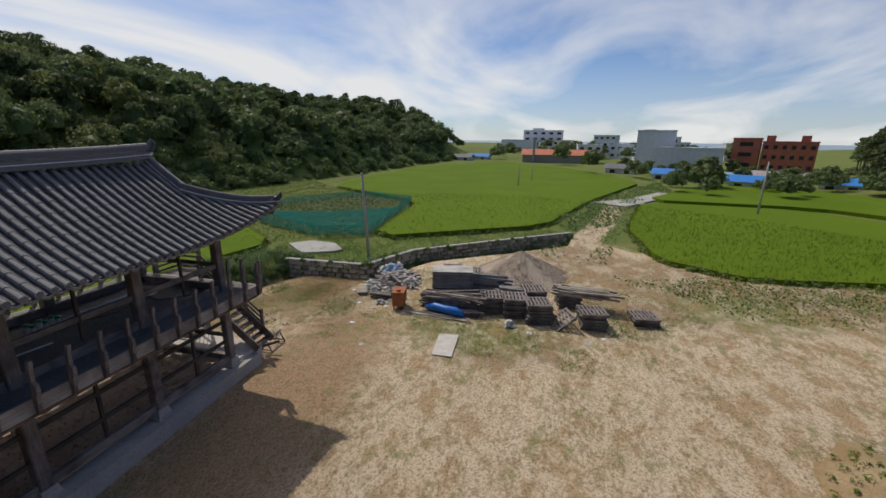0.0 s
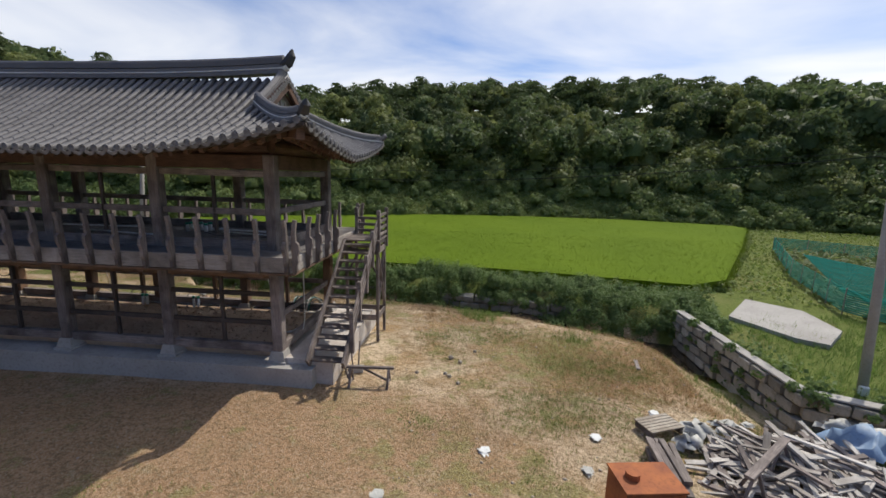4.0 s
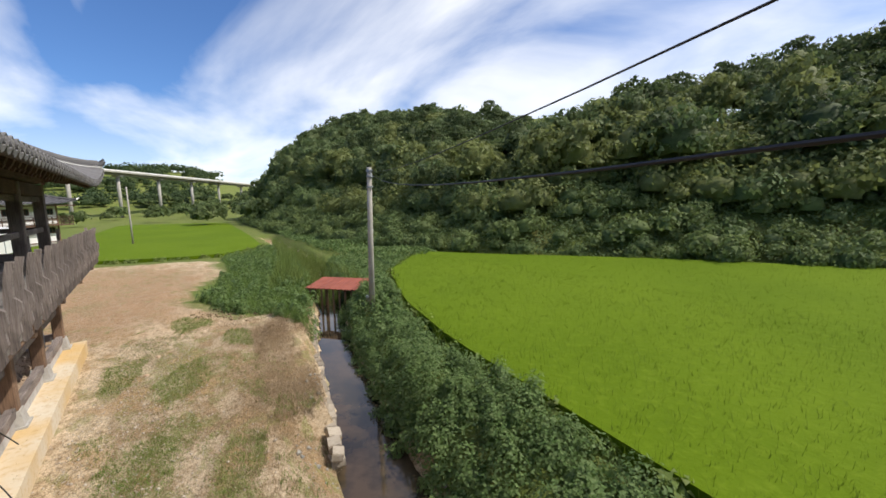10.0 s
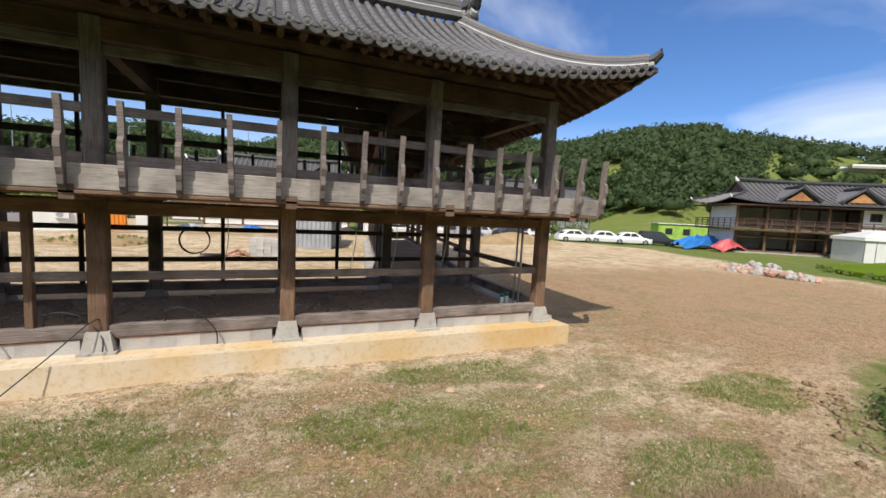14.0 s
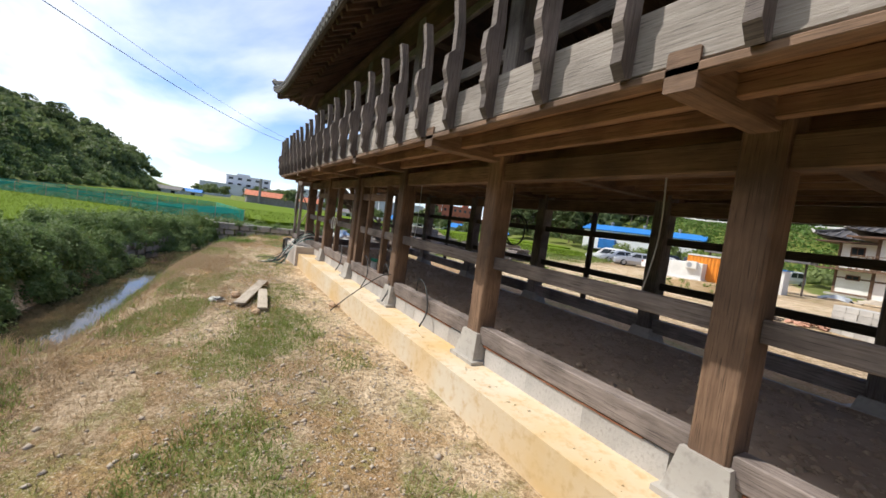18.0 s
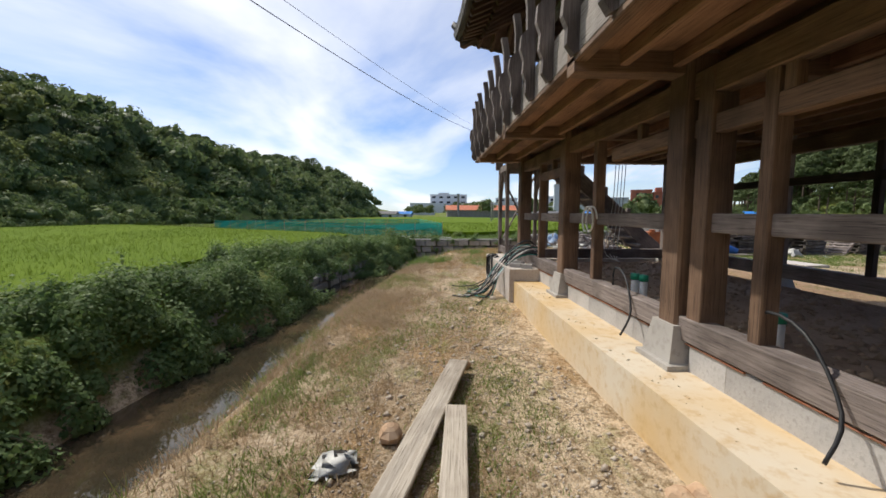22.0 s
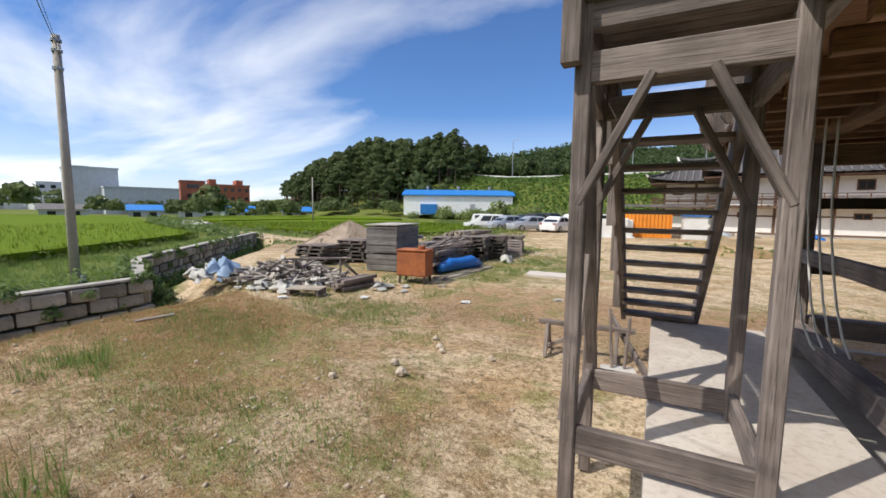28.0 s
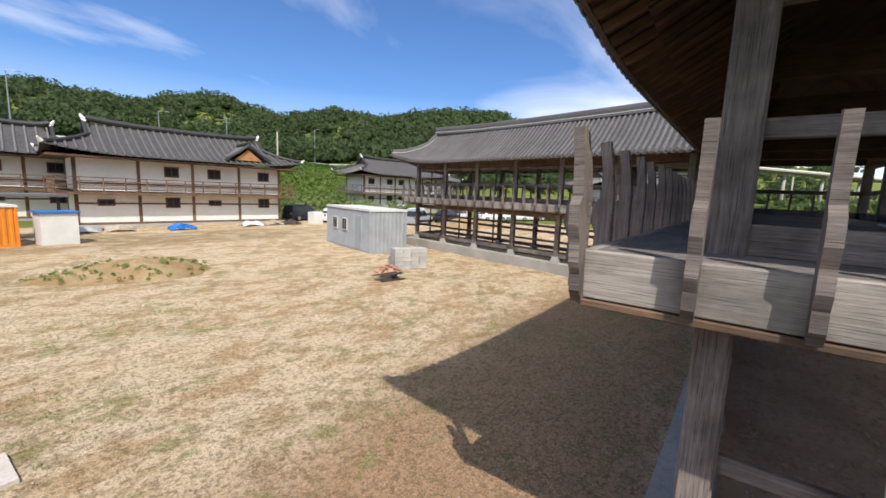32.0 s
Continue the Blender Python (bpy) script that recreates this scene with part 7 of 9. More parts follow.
    ln = hl - gi
    part("ridge", MB().tube([(ln * w_, 0, z1 + 0.2 + 0.25 * abs(w_) ** 3) for w_ in np.linspace(-1, 1, 9)], 0.22, 8), TILE_DARK, root)
    part("eave_soffit", MB().slab([(-hl + 0.2, -hd + 0.2), (hl - 0.2, -hd + 0.2), (hl - 0.2, hd - 0.2), (-hl + 0.2, hd - 0.2)], z0 - 0.25, z0 - 0.12), WOOD_EAVE, root)


def hanok(label, at, rz, L, D, bays, open_bays=(), z_floor=2.7, eave=5.2, top=7.7, wood_g=WOOD, dormers=()):
    h = thing("tiled_house", label, "house", group="tiled houses", at=at, rz=rz)
    part("stone_base", MB().slab([(-L / 2 - 0.5, -D / 2 - 0.5), (L / 2 + 0.5, -D / 2 - 0.5), (L / 2 + 0.5, D / 2 + 0.5), (-L / 2 - 0.5, D / 2 + 0.5)], -0.6, 0.15), CONCRETE, h)
    n = bays
    for k in range(n + 1):
        x = -L / 2 + L * k / n
        for s in (-1, 1):
            part("post", MB().beam((x, s * D / 2, 0.1), (x, s * D / 2, eave + 0.1), 0.22, 0.22, up=(0, 1, 0)), WOOD_BROWN, h)
    for s in (-1, 1):
        for z in (z_floor - 0.15, z_floor + 0.55, eave - 0.05, 0.25, 1.75):
            part("wall_rail", MB().beam((-L / 2, s * D / 2, z), (L / 2, s * D / 2, z), 0.2, 0.14), WOOD_BROWN, h)
        for k in range(n):
            if k in open_bays and s < 0:
                continue
            a, b = -L / 2 + L * k / n + 0.1, -L / 2 + L * (k + 1) / n - 0.1
            for z0, z1 in ((0.2, z_floor - 0.2), (z_floor, eave)):
                part("plaster_wall", MB().slab([(a, s * D / 2 - 0.06), (b, s * D / 2 - 0.06), (b, s * D / 2 + 0.06), (a, s * D / 2 + 0.06)], z0, z1), PLASTER, h, "white plaster infill")
                if z0 > 1 and k == 0 and n == 4:
                    continue
                xw, zw, hw = (a + b) / 2 + (0.35 if k % 2 else -0.2), z0 + 1.62, 0.85 if z0 > 1 or k % 2 else 0.5
                w = part("window", MB().box((xw, s * (D / 2 + 0.07), zw), (1.05, 0.08, hw)), WIN_WOOD, h, "brown wooden window")
                part("pane", MB().box((xw, s * (D / 2 + 0.115), zw), (0.85, 0.02, hw - 0.2)), GLASS, w, "dark glass")
                part("mullion", MB().box((xw, s * (D / 2 + 0.13), zw), (0.05, 0.02, hw - 0.2)), WIN_WOOD, w)
    for s in (-1, 1):
        for z0, z1 in ((0.2, z_floor - 0.2), (z_floor, eave)):
            part("plaster_wall", MB().slab([(s * L / 2 - 0.06, -D / 2 + 0.1), (s * L / 2 + 0.06, -D / 2 + 0.1), (s * L / 2 + 0.06, D / 2 - 0.1), (s * L / 2 - 0.06, D / 2 - 0.1)], z0, z1), PLASTER, h, "white plaster infill")
    # gallery
    g = 1.15
    part("gallery_floor", MB().slab([(-L / 2 - g, -D / 2 - g), (L / 2 + g, -D / 2 - g), (L / 2 + g, D / 2 + g), (-L / 2 - g, D / 2 + g)], z_floor - 0.28, z_floor - 0.12), wood_g, h, "timber gallery floor")
    for z in (z_floor + 0.95, z_floor + 0.7, z_floor + 0.42, z_floor + 0.14):
        for s in (-1, 1):
            part("gallery_rail", MB().beam((-L / 2 - g, s * (D / 2 + g), z), (L / 2 + g, s * (D / 2 + g), z), 0.05, 0.06), wood_g, h)
            part("gallery_rail", MB().beam((s * (L / 2 + g), -D / 2 - g, z), (s * (L / 2 + g), D / 2 + g, z), 0.05, 0.06), wood_g, h)
    bp = MB().beam((0, 0, 0), (0, 0, 1.25), 0.07, 0.09, up=(0, 1, 0)).mesh("gallery_post")
    bp.materials.append(wood_g)
    for s in (-1, 1):
        for x in np.arange(-L / 2 - g, L / 2 + g + 0.01, 1.3):
            piece("gallery_post", bp, pose(x, s * (D / 2 + g), z_floor - 0.32), h)
        for y in np.arange(-D / 2 - g, D / 2 + g, 1.3):
            piece("gallery_post", bp, pose(s * (L / 2 + g), y, z_floor - 0.32), h)
    rf = thing("roof", "", "")
    rf.parent = h
    rf.matrix_basis = Matrix()
    tiled_roof(rf, L, D, eave + 0.1, top, 1.7, int(L / 0.42))
    for dormer in dormers:
        yd, zd = -D / 2 - 1.2, eave + 0.5
        part("dormer_gable", MB().plate([(-1.2, 0), (1.2, 0), (0, 0.95)], (dormer, yd, zd), (1, 0, 0), (0, 0, 1), 0.1), ORANGE_WOOD, rf, "orange-brown boarded dormer gable")
        for s in (-1, 1):
            part("dormer_slope", MB().loft([[(dormer + s * 1.9, y, zd - 0.12), (dormer, y, zd + 1.2), (dormer, y, zd + 1.32), (dormer + s * 1.95, y, zd + 0.02)] for y in (yd - 0.3, yd + 2.6)]), TILE, rf, "grey tiled dormer slope")
            part("verge_ridge", MB().tube([(dormer + s * 1.95, yd - 0.25, zd + 0.05), (dormer + s * 0.9, yd - 0.25, zd + 0.66), (dormer, yd - 0.25, zd + 1.36)], 0.12, 7), TILE_DARK, rf)
        part("ridge", MB().tube([(dormer, yd - 0.35, zd + 1.5), (dormer, yd + 2.4, zd + 1.4)], 0.16, 7), TILE_DARK, rf)
    return h


hanok("two-storey white-walled tiled house with a timber gallery", (11.6, 40.5, G0), -6, 15.0, 5.0, 4, dormers=(4.2,), wood_g=WOOD_BROWN)
hanok("two-storey white-walled tiled annex behind the house", (2.6, 49.0, G0), -6, 6.0, 5.0, 2, wood_g=WOOD_BROWN)
hanok("two-storey tiled guest house with a red-brown gallery by the paddies", (68, 13.2, G0), -33, 23.0, 6.0, 8, open_bays=(0, 1, 2, 3), wood_g=WOOD_EAVE, dormers=(-6.5, -1.0))
hanok("distant tiled house below the road bank", (45, 47, 0.0), -10, 14.0, 5.0, 5)
hanok("distant tiled house beside the car park", (62, 52, 0.0), 20, 12.0, 5.0, 4)
# dormer gable and clutter before the house
for k, (x, y) in enumerate(((3.2, 34.3), (5.2, 34.6), (8.8, 33.7), (14.5, 34.4), (16.4, 34.2), (18.0, 34.0))):
    solo("building_rubbish", crumple((x, y, G0), (0.9, 0.5), 0.6, 40 + k), (GREY_PAINT, WOOD_PALE, TARP, PVC, GRAVEL, WOOD_DARK)[k], ("grey sacks and scrap heaped before the house", "pale boards heaped before the house", "bright blue tarpaulin spread before the house", "white sacks heaped before the house", "rubble heaped before the house", "dark scrap heaped before the house")[k], "rubbish", "yard rubbish")

# event tent, tarpaulins and rubble towards the guest house
tent = thing("event_tent", "white peaked event tent before the guest house", "tent", at=(63.5, 8.3, G0), rz=-33)
for s in (-1, 1):
    part("side_wall", MB().box((0, s * 1.9, 1.05), (4.6, 0.05, 2.1)), PVC, tent)
    part("end_wall", MB().box((s * 2.3, 0, 1.05), (0.05, 3.8, 2.1)), PVC, tent)
part("canopy", MB().loft([[(sx * 2.5 * r, sy * 2.1 * r, z) for sx, sy in ((-1, -1), (1, -1), (1, 1), (-1, 1))] for z, r in ((2.05, 1.0), (2.35, 0.98), (2.7, 0.55), (3.0, 0.12))]), PVC, tent)
for i, sx in enumerate(np.linspace(-2.3, 2.3, 6)):
    part("pole", MB().box((sx, -1.96, 1.05), (0.05, 0.05, 2.1)), STEEL, tent)
solo("tarpaulin", crumple((57, 20.5, G0), (4.5, 1.2), 1.9, 11, 12), BLUE, "long blue tarpaulin shelter beside parked cars", "tarpaulin")
solo("tarpaulin", crumple((56, 17.2, G0), (2.2, 1.0), 1.5, 12, 10), plain("red_white_tarp", (0.6, 0.12, 0.13), 0.5), "red and white tarpaulin heap before the guest house", "tarpaulin")
green_hut = thing("green_hut", "lime green cabin behind the cars", "hut", at=(68, 32, G0), rz=-30)
part("body", MB().box((0, 0, 1.3), (7, 3, 2.6), ch=0.05), YELLOW_GR, green_hut)
part("roof", MB().box((0, 0, 2.66), (7.4, 3.4, 0.12)), WHITE, green_hut)
for s in (-2, 0.5):
    part("window", MB().box((s, -1.52, 1.5), (1.0, 0.06, 0.9)), GLASS, green_hut)
rub = thing("rubble_heap", "heap of pale broken concrete and brick rubble", "rubble heap", at=(37.5, 3.6, G0))
gr_ = np.random.default_rng(77)
rk = MB()
rk.loft([[(r * math.cos(t), 0.7 * r * math.sin(t), z) for t in (0, 1.1, 2.0, 3.2, 4.1, 5.2)] for z, r in ((-0.15, 0.14), (0.02, 0.2), (0.14, 0.1))])
rk_a, rk_b = rk.mesh("rubble"), rk.mesh("rubble")
rk_a.materials.append(CONCRETE)
rk_b.materials.append(RED_BR)
for k in range(170):
    a, r = gr_.uniform(0, 6.28), math.sqrt(gr_.uniform())
    x, y = 0.9 * r * math.cos(a), 2.7 * r * math.sin(a)
    piece("rubble", rk_a if k % 4 else rk_b, pose(x, y, 0.05 + 0.7 * (1 - r) * gr_.uniform(0.4, 1), gr_.uniform(0, 360), gr_.uniform(0, 360), gr_.uniform(0, 360)) @ Matrix.Scale(gr_.uniform(0.6, 1.4), 4), rub)

# ---- blue-roofed warehouse ----
wh = thing("warehouse", "white warehouse with a bright blue sheet roof and round vents", "warehouse", at=(-47, 63.5, 0.3), rz=24)
part("wall", MB().box((11, 4.5, 2.0), (22, 9, 4.0)), plain("white_cladding", (0.86, 0.87, 0.88), 0.5, grime=0.08), wh)
part("roof", MB().loft([[(-0.4, -0.4, 3.95), (-0.4, 9.4, 3.95), (-0.4, 9.4, 4.1), (-0.4, 4.5, 5.3), (-0.4, -0.4, 4.1)], [(22.4, -0.4, 3.95), (22.4, 9.4, 3.95), (22.4, 9.4, 4.1), (22.4, 4.5, 5.3), (22.4, -0.4, 4.1)]]), BLUE_ROOF, wh)
part("lean_to", MB().box((5.2, -0.6, 1.2), (3.2, 1.4, 2.0)), BLUE, wh, "bright blue lean-to")
for x in (4.5, 11, 17.5):
    v = part("roof_vent", MB().tube([(x, 4.5, 5.2), (x, 4.5, 5.7)], 0.25, 10), STEEL, wh)
    part("cap", MB().tube([(x, 4.5, 5.7), (x, 4.5, 5.95), (x, 4.5, 6.05)], [0.42, 0.4, 0.1], 12), STEEL, v)
part("door", MB().box((14, -0.03, 1.2), (1.0, 0.08, 2.2)), GREY_PAINT, wh)
solo("boundary_wall", MB().box((-27.5, 68.3, 0.3), (11, 0.25, 1.6), rz=radians(24)), CONCRETE_GREY, "low grey concrete boundary wall by the warehouse", "wall", kind="structure")


def offset_line(line, off):
    out = []
    for i, p in enumerate(line):
        d = line[min(i + 1, len(line) - 1)] - line[max(i - 1, 0)]
        n = np.array([-d[1], d[0]]) / np.hypot(*d)
        out.append(tuple(p + n * off))
    return out


# ---- block retaining wall, culvert, weir ----
MOSSY = speckled("mossy_stone", (0.22, 0.20, 0.165), (0.33, 0.305, 0.265), (0.10, 0.10, 0.06), 1.6, 12, 0.95, 0.6, 0.02, vary=0.35)
BANK_STONE = speckled("muddy_stone", (0.30, 0.25, 0.19), (0.38, 0.33, 0.27), (0.17, 0.14, 0.10), 2, 18, 0.95, 0.6, 0.02, vary=0.3)


def block_wall(label, line, z0, courses, size, mat, rough=1.0):
    root = thing("block_wall", label, "retaining wall", kind="structure")
    sx, sz, dp = size
    mb = MB()
    g = np.random.default_rng(5)
    mb.loft([[(x * sx / 2 * r, y * dp / 2 * r, z) for x, y in ((-1, -1), (-0.6, -1.12), (0.6, -1.12), (1, -1), (1, 1), (-1, 1))] for z, r in ((0.015, 0.93), (0.06, 1.0), (sz - 0.06, 1.0), (sz - 0.015, 0.94))])
    me = mb.mesh("stone_block")
    me.materials.append(mat)
    for (ax, ay), (bx, by) in zip(line, line[1:]):
        ln = math.hypot(bx - ax, by - ay)
        n = max(1, int(ln / sx))
        rz = math.degrees(math.atan2(by - ay, bx - ax))
        for c in range(courses):
            for k in range(n):
                t = (k + 0.5 + 0.4 * (c % 2)) / n
                if t > 1:
                    continue
                piece("stone_block", me, pose(ax + (bx - ax) * t, ay + (by - ay) * t, z0 + c * sz, float(g.normal(0, 1.5 * rough)), float(g.normal(0, rough)), rz + float(g.normal(0, 2 * rough))) @ Matrix.Diagonal((ln / n / sx * float(g.uniform(0.86, 0.98)), float(g.uniform(0.85, 1.15)), float(g.uniform(0.9, 1.0)), 1)), root)
    return root


block_wall("weathered grey stone-block retaining wall above the stream", WALL_LINE, -1.5, 4, (0.52, 0.31, 0.4), MOSSY, 1.8)
block_wall("mossy stone-block wall half hidden by bushes on the far bank", [(-11.2, -7.1), (-7.0, -8.75), (-3.2, -9.35), (1.5, -9.9)], -1.8, 3, (0.46, 0.3, 0.42), MOSSY, 4.5)
cop = MB()
for (ax, ay), (bx, by) in zip(WALL_LINE, WALL_LINE[1:]):
    cop.beam((ax, ay, -0.235), (bx, by, -0.235), 0.3, 0.05)
solo("wall_coping", cop, CONCRETE, "pale concrete strip along the wall top", "wall coping", kind="structure")
solo("path", MB().slab([(-16.0, -8.6), (-17.3, -7.3), (-17.0, -5.2), (-15.55, -3.85), (-14.9, -4.3), (-13.95, -6.2)][::-1], -0.9, -0.33), CONCRETE, "pale concrete apron over the culvert", "path", kind="structure")
solo("path", MB().slab([(-46.5, 16.6), (-44, 20.5), (-52, 26), (-60, 30), (-61, 28.2), (-52, 22.5)], -0.9, -0.42), CONCRETE, "pale concrete farm track between the paddies", "path", kind="structure")
solo("path", MB().slab([(-47.5, 22.2), (-46.8, 21.4), (-40, 44.5), (-41, 45)], -0.9, -0.4), CONCRETE, "narrow concrete farm path", "path", kind="structure")
# rough bank wall on the house side, further upstream
block_wall("low rough stone and concrete wall along the stream bank", offset_line(STREAM[6:10], 0.72), -1.75, 3, (0.36, 0.23, 0.28), BANK_STONE, 4.0)
weir = thing("stream_shelter", "low timber shelter with a rusty red sheet roof over the stream", "shelter", at=(19.6, -13.4, -1.5), rz=217)
weir.scale = (1.0, 0.95, 0.95)
for k in range(9):
    part("roof_rib", MB().beam((-1.3 + 0.32 * k, -0.85, 1.38), (-1.3 + 0.32 * k, 0.85, 1.62), 0.06, 0.03), RED_ROOF, weir)
part("roof_sheet", MB().plate([(-1.45, -0.9), (1.45, -0.9), (1.45, 0.9), (-1.45, 0.9)], (0, 0, 1.48), (1, 0, 0), (0, 1, 0.14), 0.03), RED_ROOF, weir)
for k in range(8):
    part("picket", MB().beam((-1.25 + 0.34 * k, -0.75, 0), (-1.25 + 0.34 * k, -0.75, 1.36), 0.1, 0.03), WOOD_BROWN, weir)
for x in (-1.25, 1.25):
    part("post", MB().beam((x, 0.75, 0), (x, 0.75, 1.55), 0.1, 0.1), WOOD_BROWN, weir)

# ---- poles and wires ----
POLE_C = speckled("concrete_pole", (0.36, 0.33, 0.29), (0.43, 0.40, 0.36), (0.28, 0.25, 0.22), 2, 20, 0.85, 0.2, 0.004)


def pole(label, x, y, z0, z1, r, lean=(0, 0), bits=True):
    p = thing("utility_pole", label, "pole", group="utility poles", at=(x, y, z0))
    h = z1 - z0
    part("shaft", MB().tube([(0, 0, -0.4), (lean[0] * 0.5, lean[1] * 0.5, h / 2), (lean[0], lean[1], h)], [r, r * 0.85, r * 0.7], 12), POLE_C, p, smooth=True)
    if bits:
        for z in (h - 0.12, h - 0.35, h - 0.75):
            part("clamp", MB().tube([(lean[0], lean[1], z - 0.03), (lean[0], lean[1], z + 0.03)], r * 0.95, 12), STEEL, p)
        for s in (-1, 1):
            part("insulator", MB().tube([(lean[0] + s * 0.14, lean[1], h - 0.36), (lean[0] + s * 0.14, lean[1], h - 0.22)], [0.035, 0.03], 8), PVC, p)
        part("meter_box", MB().box((0.12, 0.08, 0.75), (0.16, 0.12, 0.28), ch=0.02), PVC, p)
    return p


pole("tall grey concrete utility pole beside the block wall", -14.2, -1.15, -1.15, 5.4, 0.11, (0.35, -0.15))
pole("leaning brown utility pole on the stream bank", 15.05, -13.05, -0.75, 5.4, 0.13, (-0.88, 0.24))
for x, y, z0, z1 in ((-62, 6, -0.7, 3.2), (-72, 8, -0.7, 3.0), (-42, 34, -0.6, 5.5), (24, 46, 0, 9.5), (60, -4, -0.6, 6.5), (22, 57, 0, 8.0)):
    pole("distant grey utility pole among the fields", x, y, z0, z1, 0.11, bits=False)


def wire(a, b, sag, r, label):
    pts = [tuple(v3(*a) + (v3(*b) - v3(*a)) * w_ - v3(0, 0, 4 * sag * w_ * (1 - w_))) for w_ in np.linspace(0, 1, 22)]
    solo("overhead_cable", MB().tube(pts, r, 5), RUBBER, label, "cable", "overhead cables")


wire((14.2, -12.8, 5.2), (-13.85, -1.3, 5.2), 0.97, 0.008, "thick black overhead cable between the poles")
wire((14.2, -12.8, 5.3), (-13.85, -1.3, 5.3), 0.72, 0.0045, "thin overhead wire between the poles")

# ---- netted vegetable plot ----
net = thing("netted_plot", "vegetable plot fenced with sagging teal netting", "vegetable plot")
NET = [(-19.5, -8.2), (-22, -14.5), (-27.5, -24), (-42, -14), (-39, -6.2), (-21, -4.2)]
for (ax, ay), (bx, by) in zip(NET, NET[1:] + NET[:1]):
    ln = math.hypot(bx - ax, by - ay)
    n = int(ln / 2.2) + 1
    for k in range(n):
        x, y = ax + (bx - ax) * k / n, ay + (by - ay) * k / n
        part("stake", MB().beam((x, y, -0.7), (x, y, 0.45), 0.04, 0.04, up=(0, 1, 0)), WOOD_PALE, net)
    for z in np.linspace(-0.5, 0.35, 11):
        part("net_line", MB().beam((ax, ay, z), (bx, by, z), 0.012, 0.05), TEAL_NET, net)
gb_ = np.random.default_rng(3)
q = scatter(NET, 11000, 41)
c = np.c_[q[:, 0], q[:, 1], land(q[:, 0], q[:, 1]) + gb_.uniform(0.05, 0.45, len(q))]
v, f = leaf_quads(c, np.tile((0, 0, 1.0), (len(c), 1)), gb_.uniform(0.09, 0.2, len(c)), 8)
for k in range(26):
    w_ = 0.04 + 0.022 * k
    a, b = v3(-19.5 - 8.0 * w_ * 1.2, -8.2 - 15.8 * w_ * 1.05, 0.12), v3(-21 - 18 * w_, -4.2 - 2.0 * w_, 0.12)
    part("net_line", MB().tube([tuple(a + (b - a) * u - v3(0, 0, 0.9 * u * (1 - u))) for u in (0, 0.25, 0.5, 0.75, 1)], 0.025, 4), TEAL_NET, net)
tagged(part("vegetable_leaves", mesh_np("vegetable_leaves", v, f), TREE_A, net, "rows of dark green vegetable leaves"), kind="stuff")

# ---- bank bushes, weeds, stones ----
def bushes(name, label, poly, n, hfn, size, mat, seed, up=0.9):
    g = np.random.default_rng(seed)
    q = scatter(poly, n, seed)
    top = hfn(q[:, 0], q[:, 1])
    z = land(q[:, 0], q[:, 1]) + top * np.sqrt(g.uniform(0, 1, len(q)))
    nr = np.c_[g.normal(0, 0.5, (len(q), 2)), np.full(len(q), up)]
    v, f = leaf_quads(np.c_[q, z], nr / np.linalg.norm(nr, axis=1)[:, None], g.uniform(*size, len(q)), seed + 1)
    ob = part(name, mesh_np(name, v, f), mat)
    return tagged(ob, label, "bushes", kind="stuff")


def clumps_of(name, label, centres, leaves, size, mat, seed):
    """Rounded leafy clumps, each a dome of small leaves."""
    g = np.random.default_rng(seed)
    c = np.repeat(np.array([(t[0], t[1], t[4] if len(t) > 4 else lz(t[0], t[1])) for t in centres]), leaves, 0)
    rh = np.repeat(np.array([(t[2], t[3]) for t in centres]), leaves, 0)
    d = g.normal(size=(len(c), 3))
    d[:, 2] = np.abs(d[:, 2])
    d /= np.linalg.norm(d, axis=1)[:, None]
    k = (0.72 + 0.33 * g.uniform(0, 1, len(c)) ** 2)[:, None]
    p = c + d * np.c_[rh[:, 0], rh[:, 0], rh[:, 1]] * k
    v = leaf_tris(p, d * (1, 1, 0.8) + (0, 0, 0.25), g.uniform(*size, len(c)), seed + 1)
    f = np.arange(len(v)).reshape(-1, 3)
    return tagged(part(name, mesh_np(name, v, f), mat), label, "bushes", kind="stuff")


FAR_EDGE = offset_line(STREAM[:12], -0.95)
FAR_BANK = FAR_EDGE + [(30, -17.0), (30, -21.5), (24.3, -19.8), (21.2, -17.0), (14.4, -14.0), (9.3, -12.6), (0.7, -11.3), (-6.0, -11.0), (-14.5, -9.5)]
g_bank = np.random.default_rng(50)
bank_c = [(x, y, g_bank.uniform(0.22, 0.55), g_bank.uniform(0.35, 0.85) * (1 + 0.35 * wob(x, y, 2.3))) for x, y in scatter(FAR_BANK, 5200, 51)]
bank_c = [(x, y, r, h * (0.55 if near_line(np.array(x), np.array(y), STREAM)[0] > 3.3 else 1.0)) for x, y, r, h in bank_c]
bank_c = [c for c in bank_c if wob(c[0] + 2, c[1], 0.8) > -0.8 or near_line(np.array(c[0]), np.array(c[1]), STREAM)[0] < 1.5]
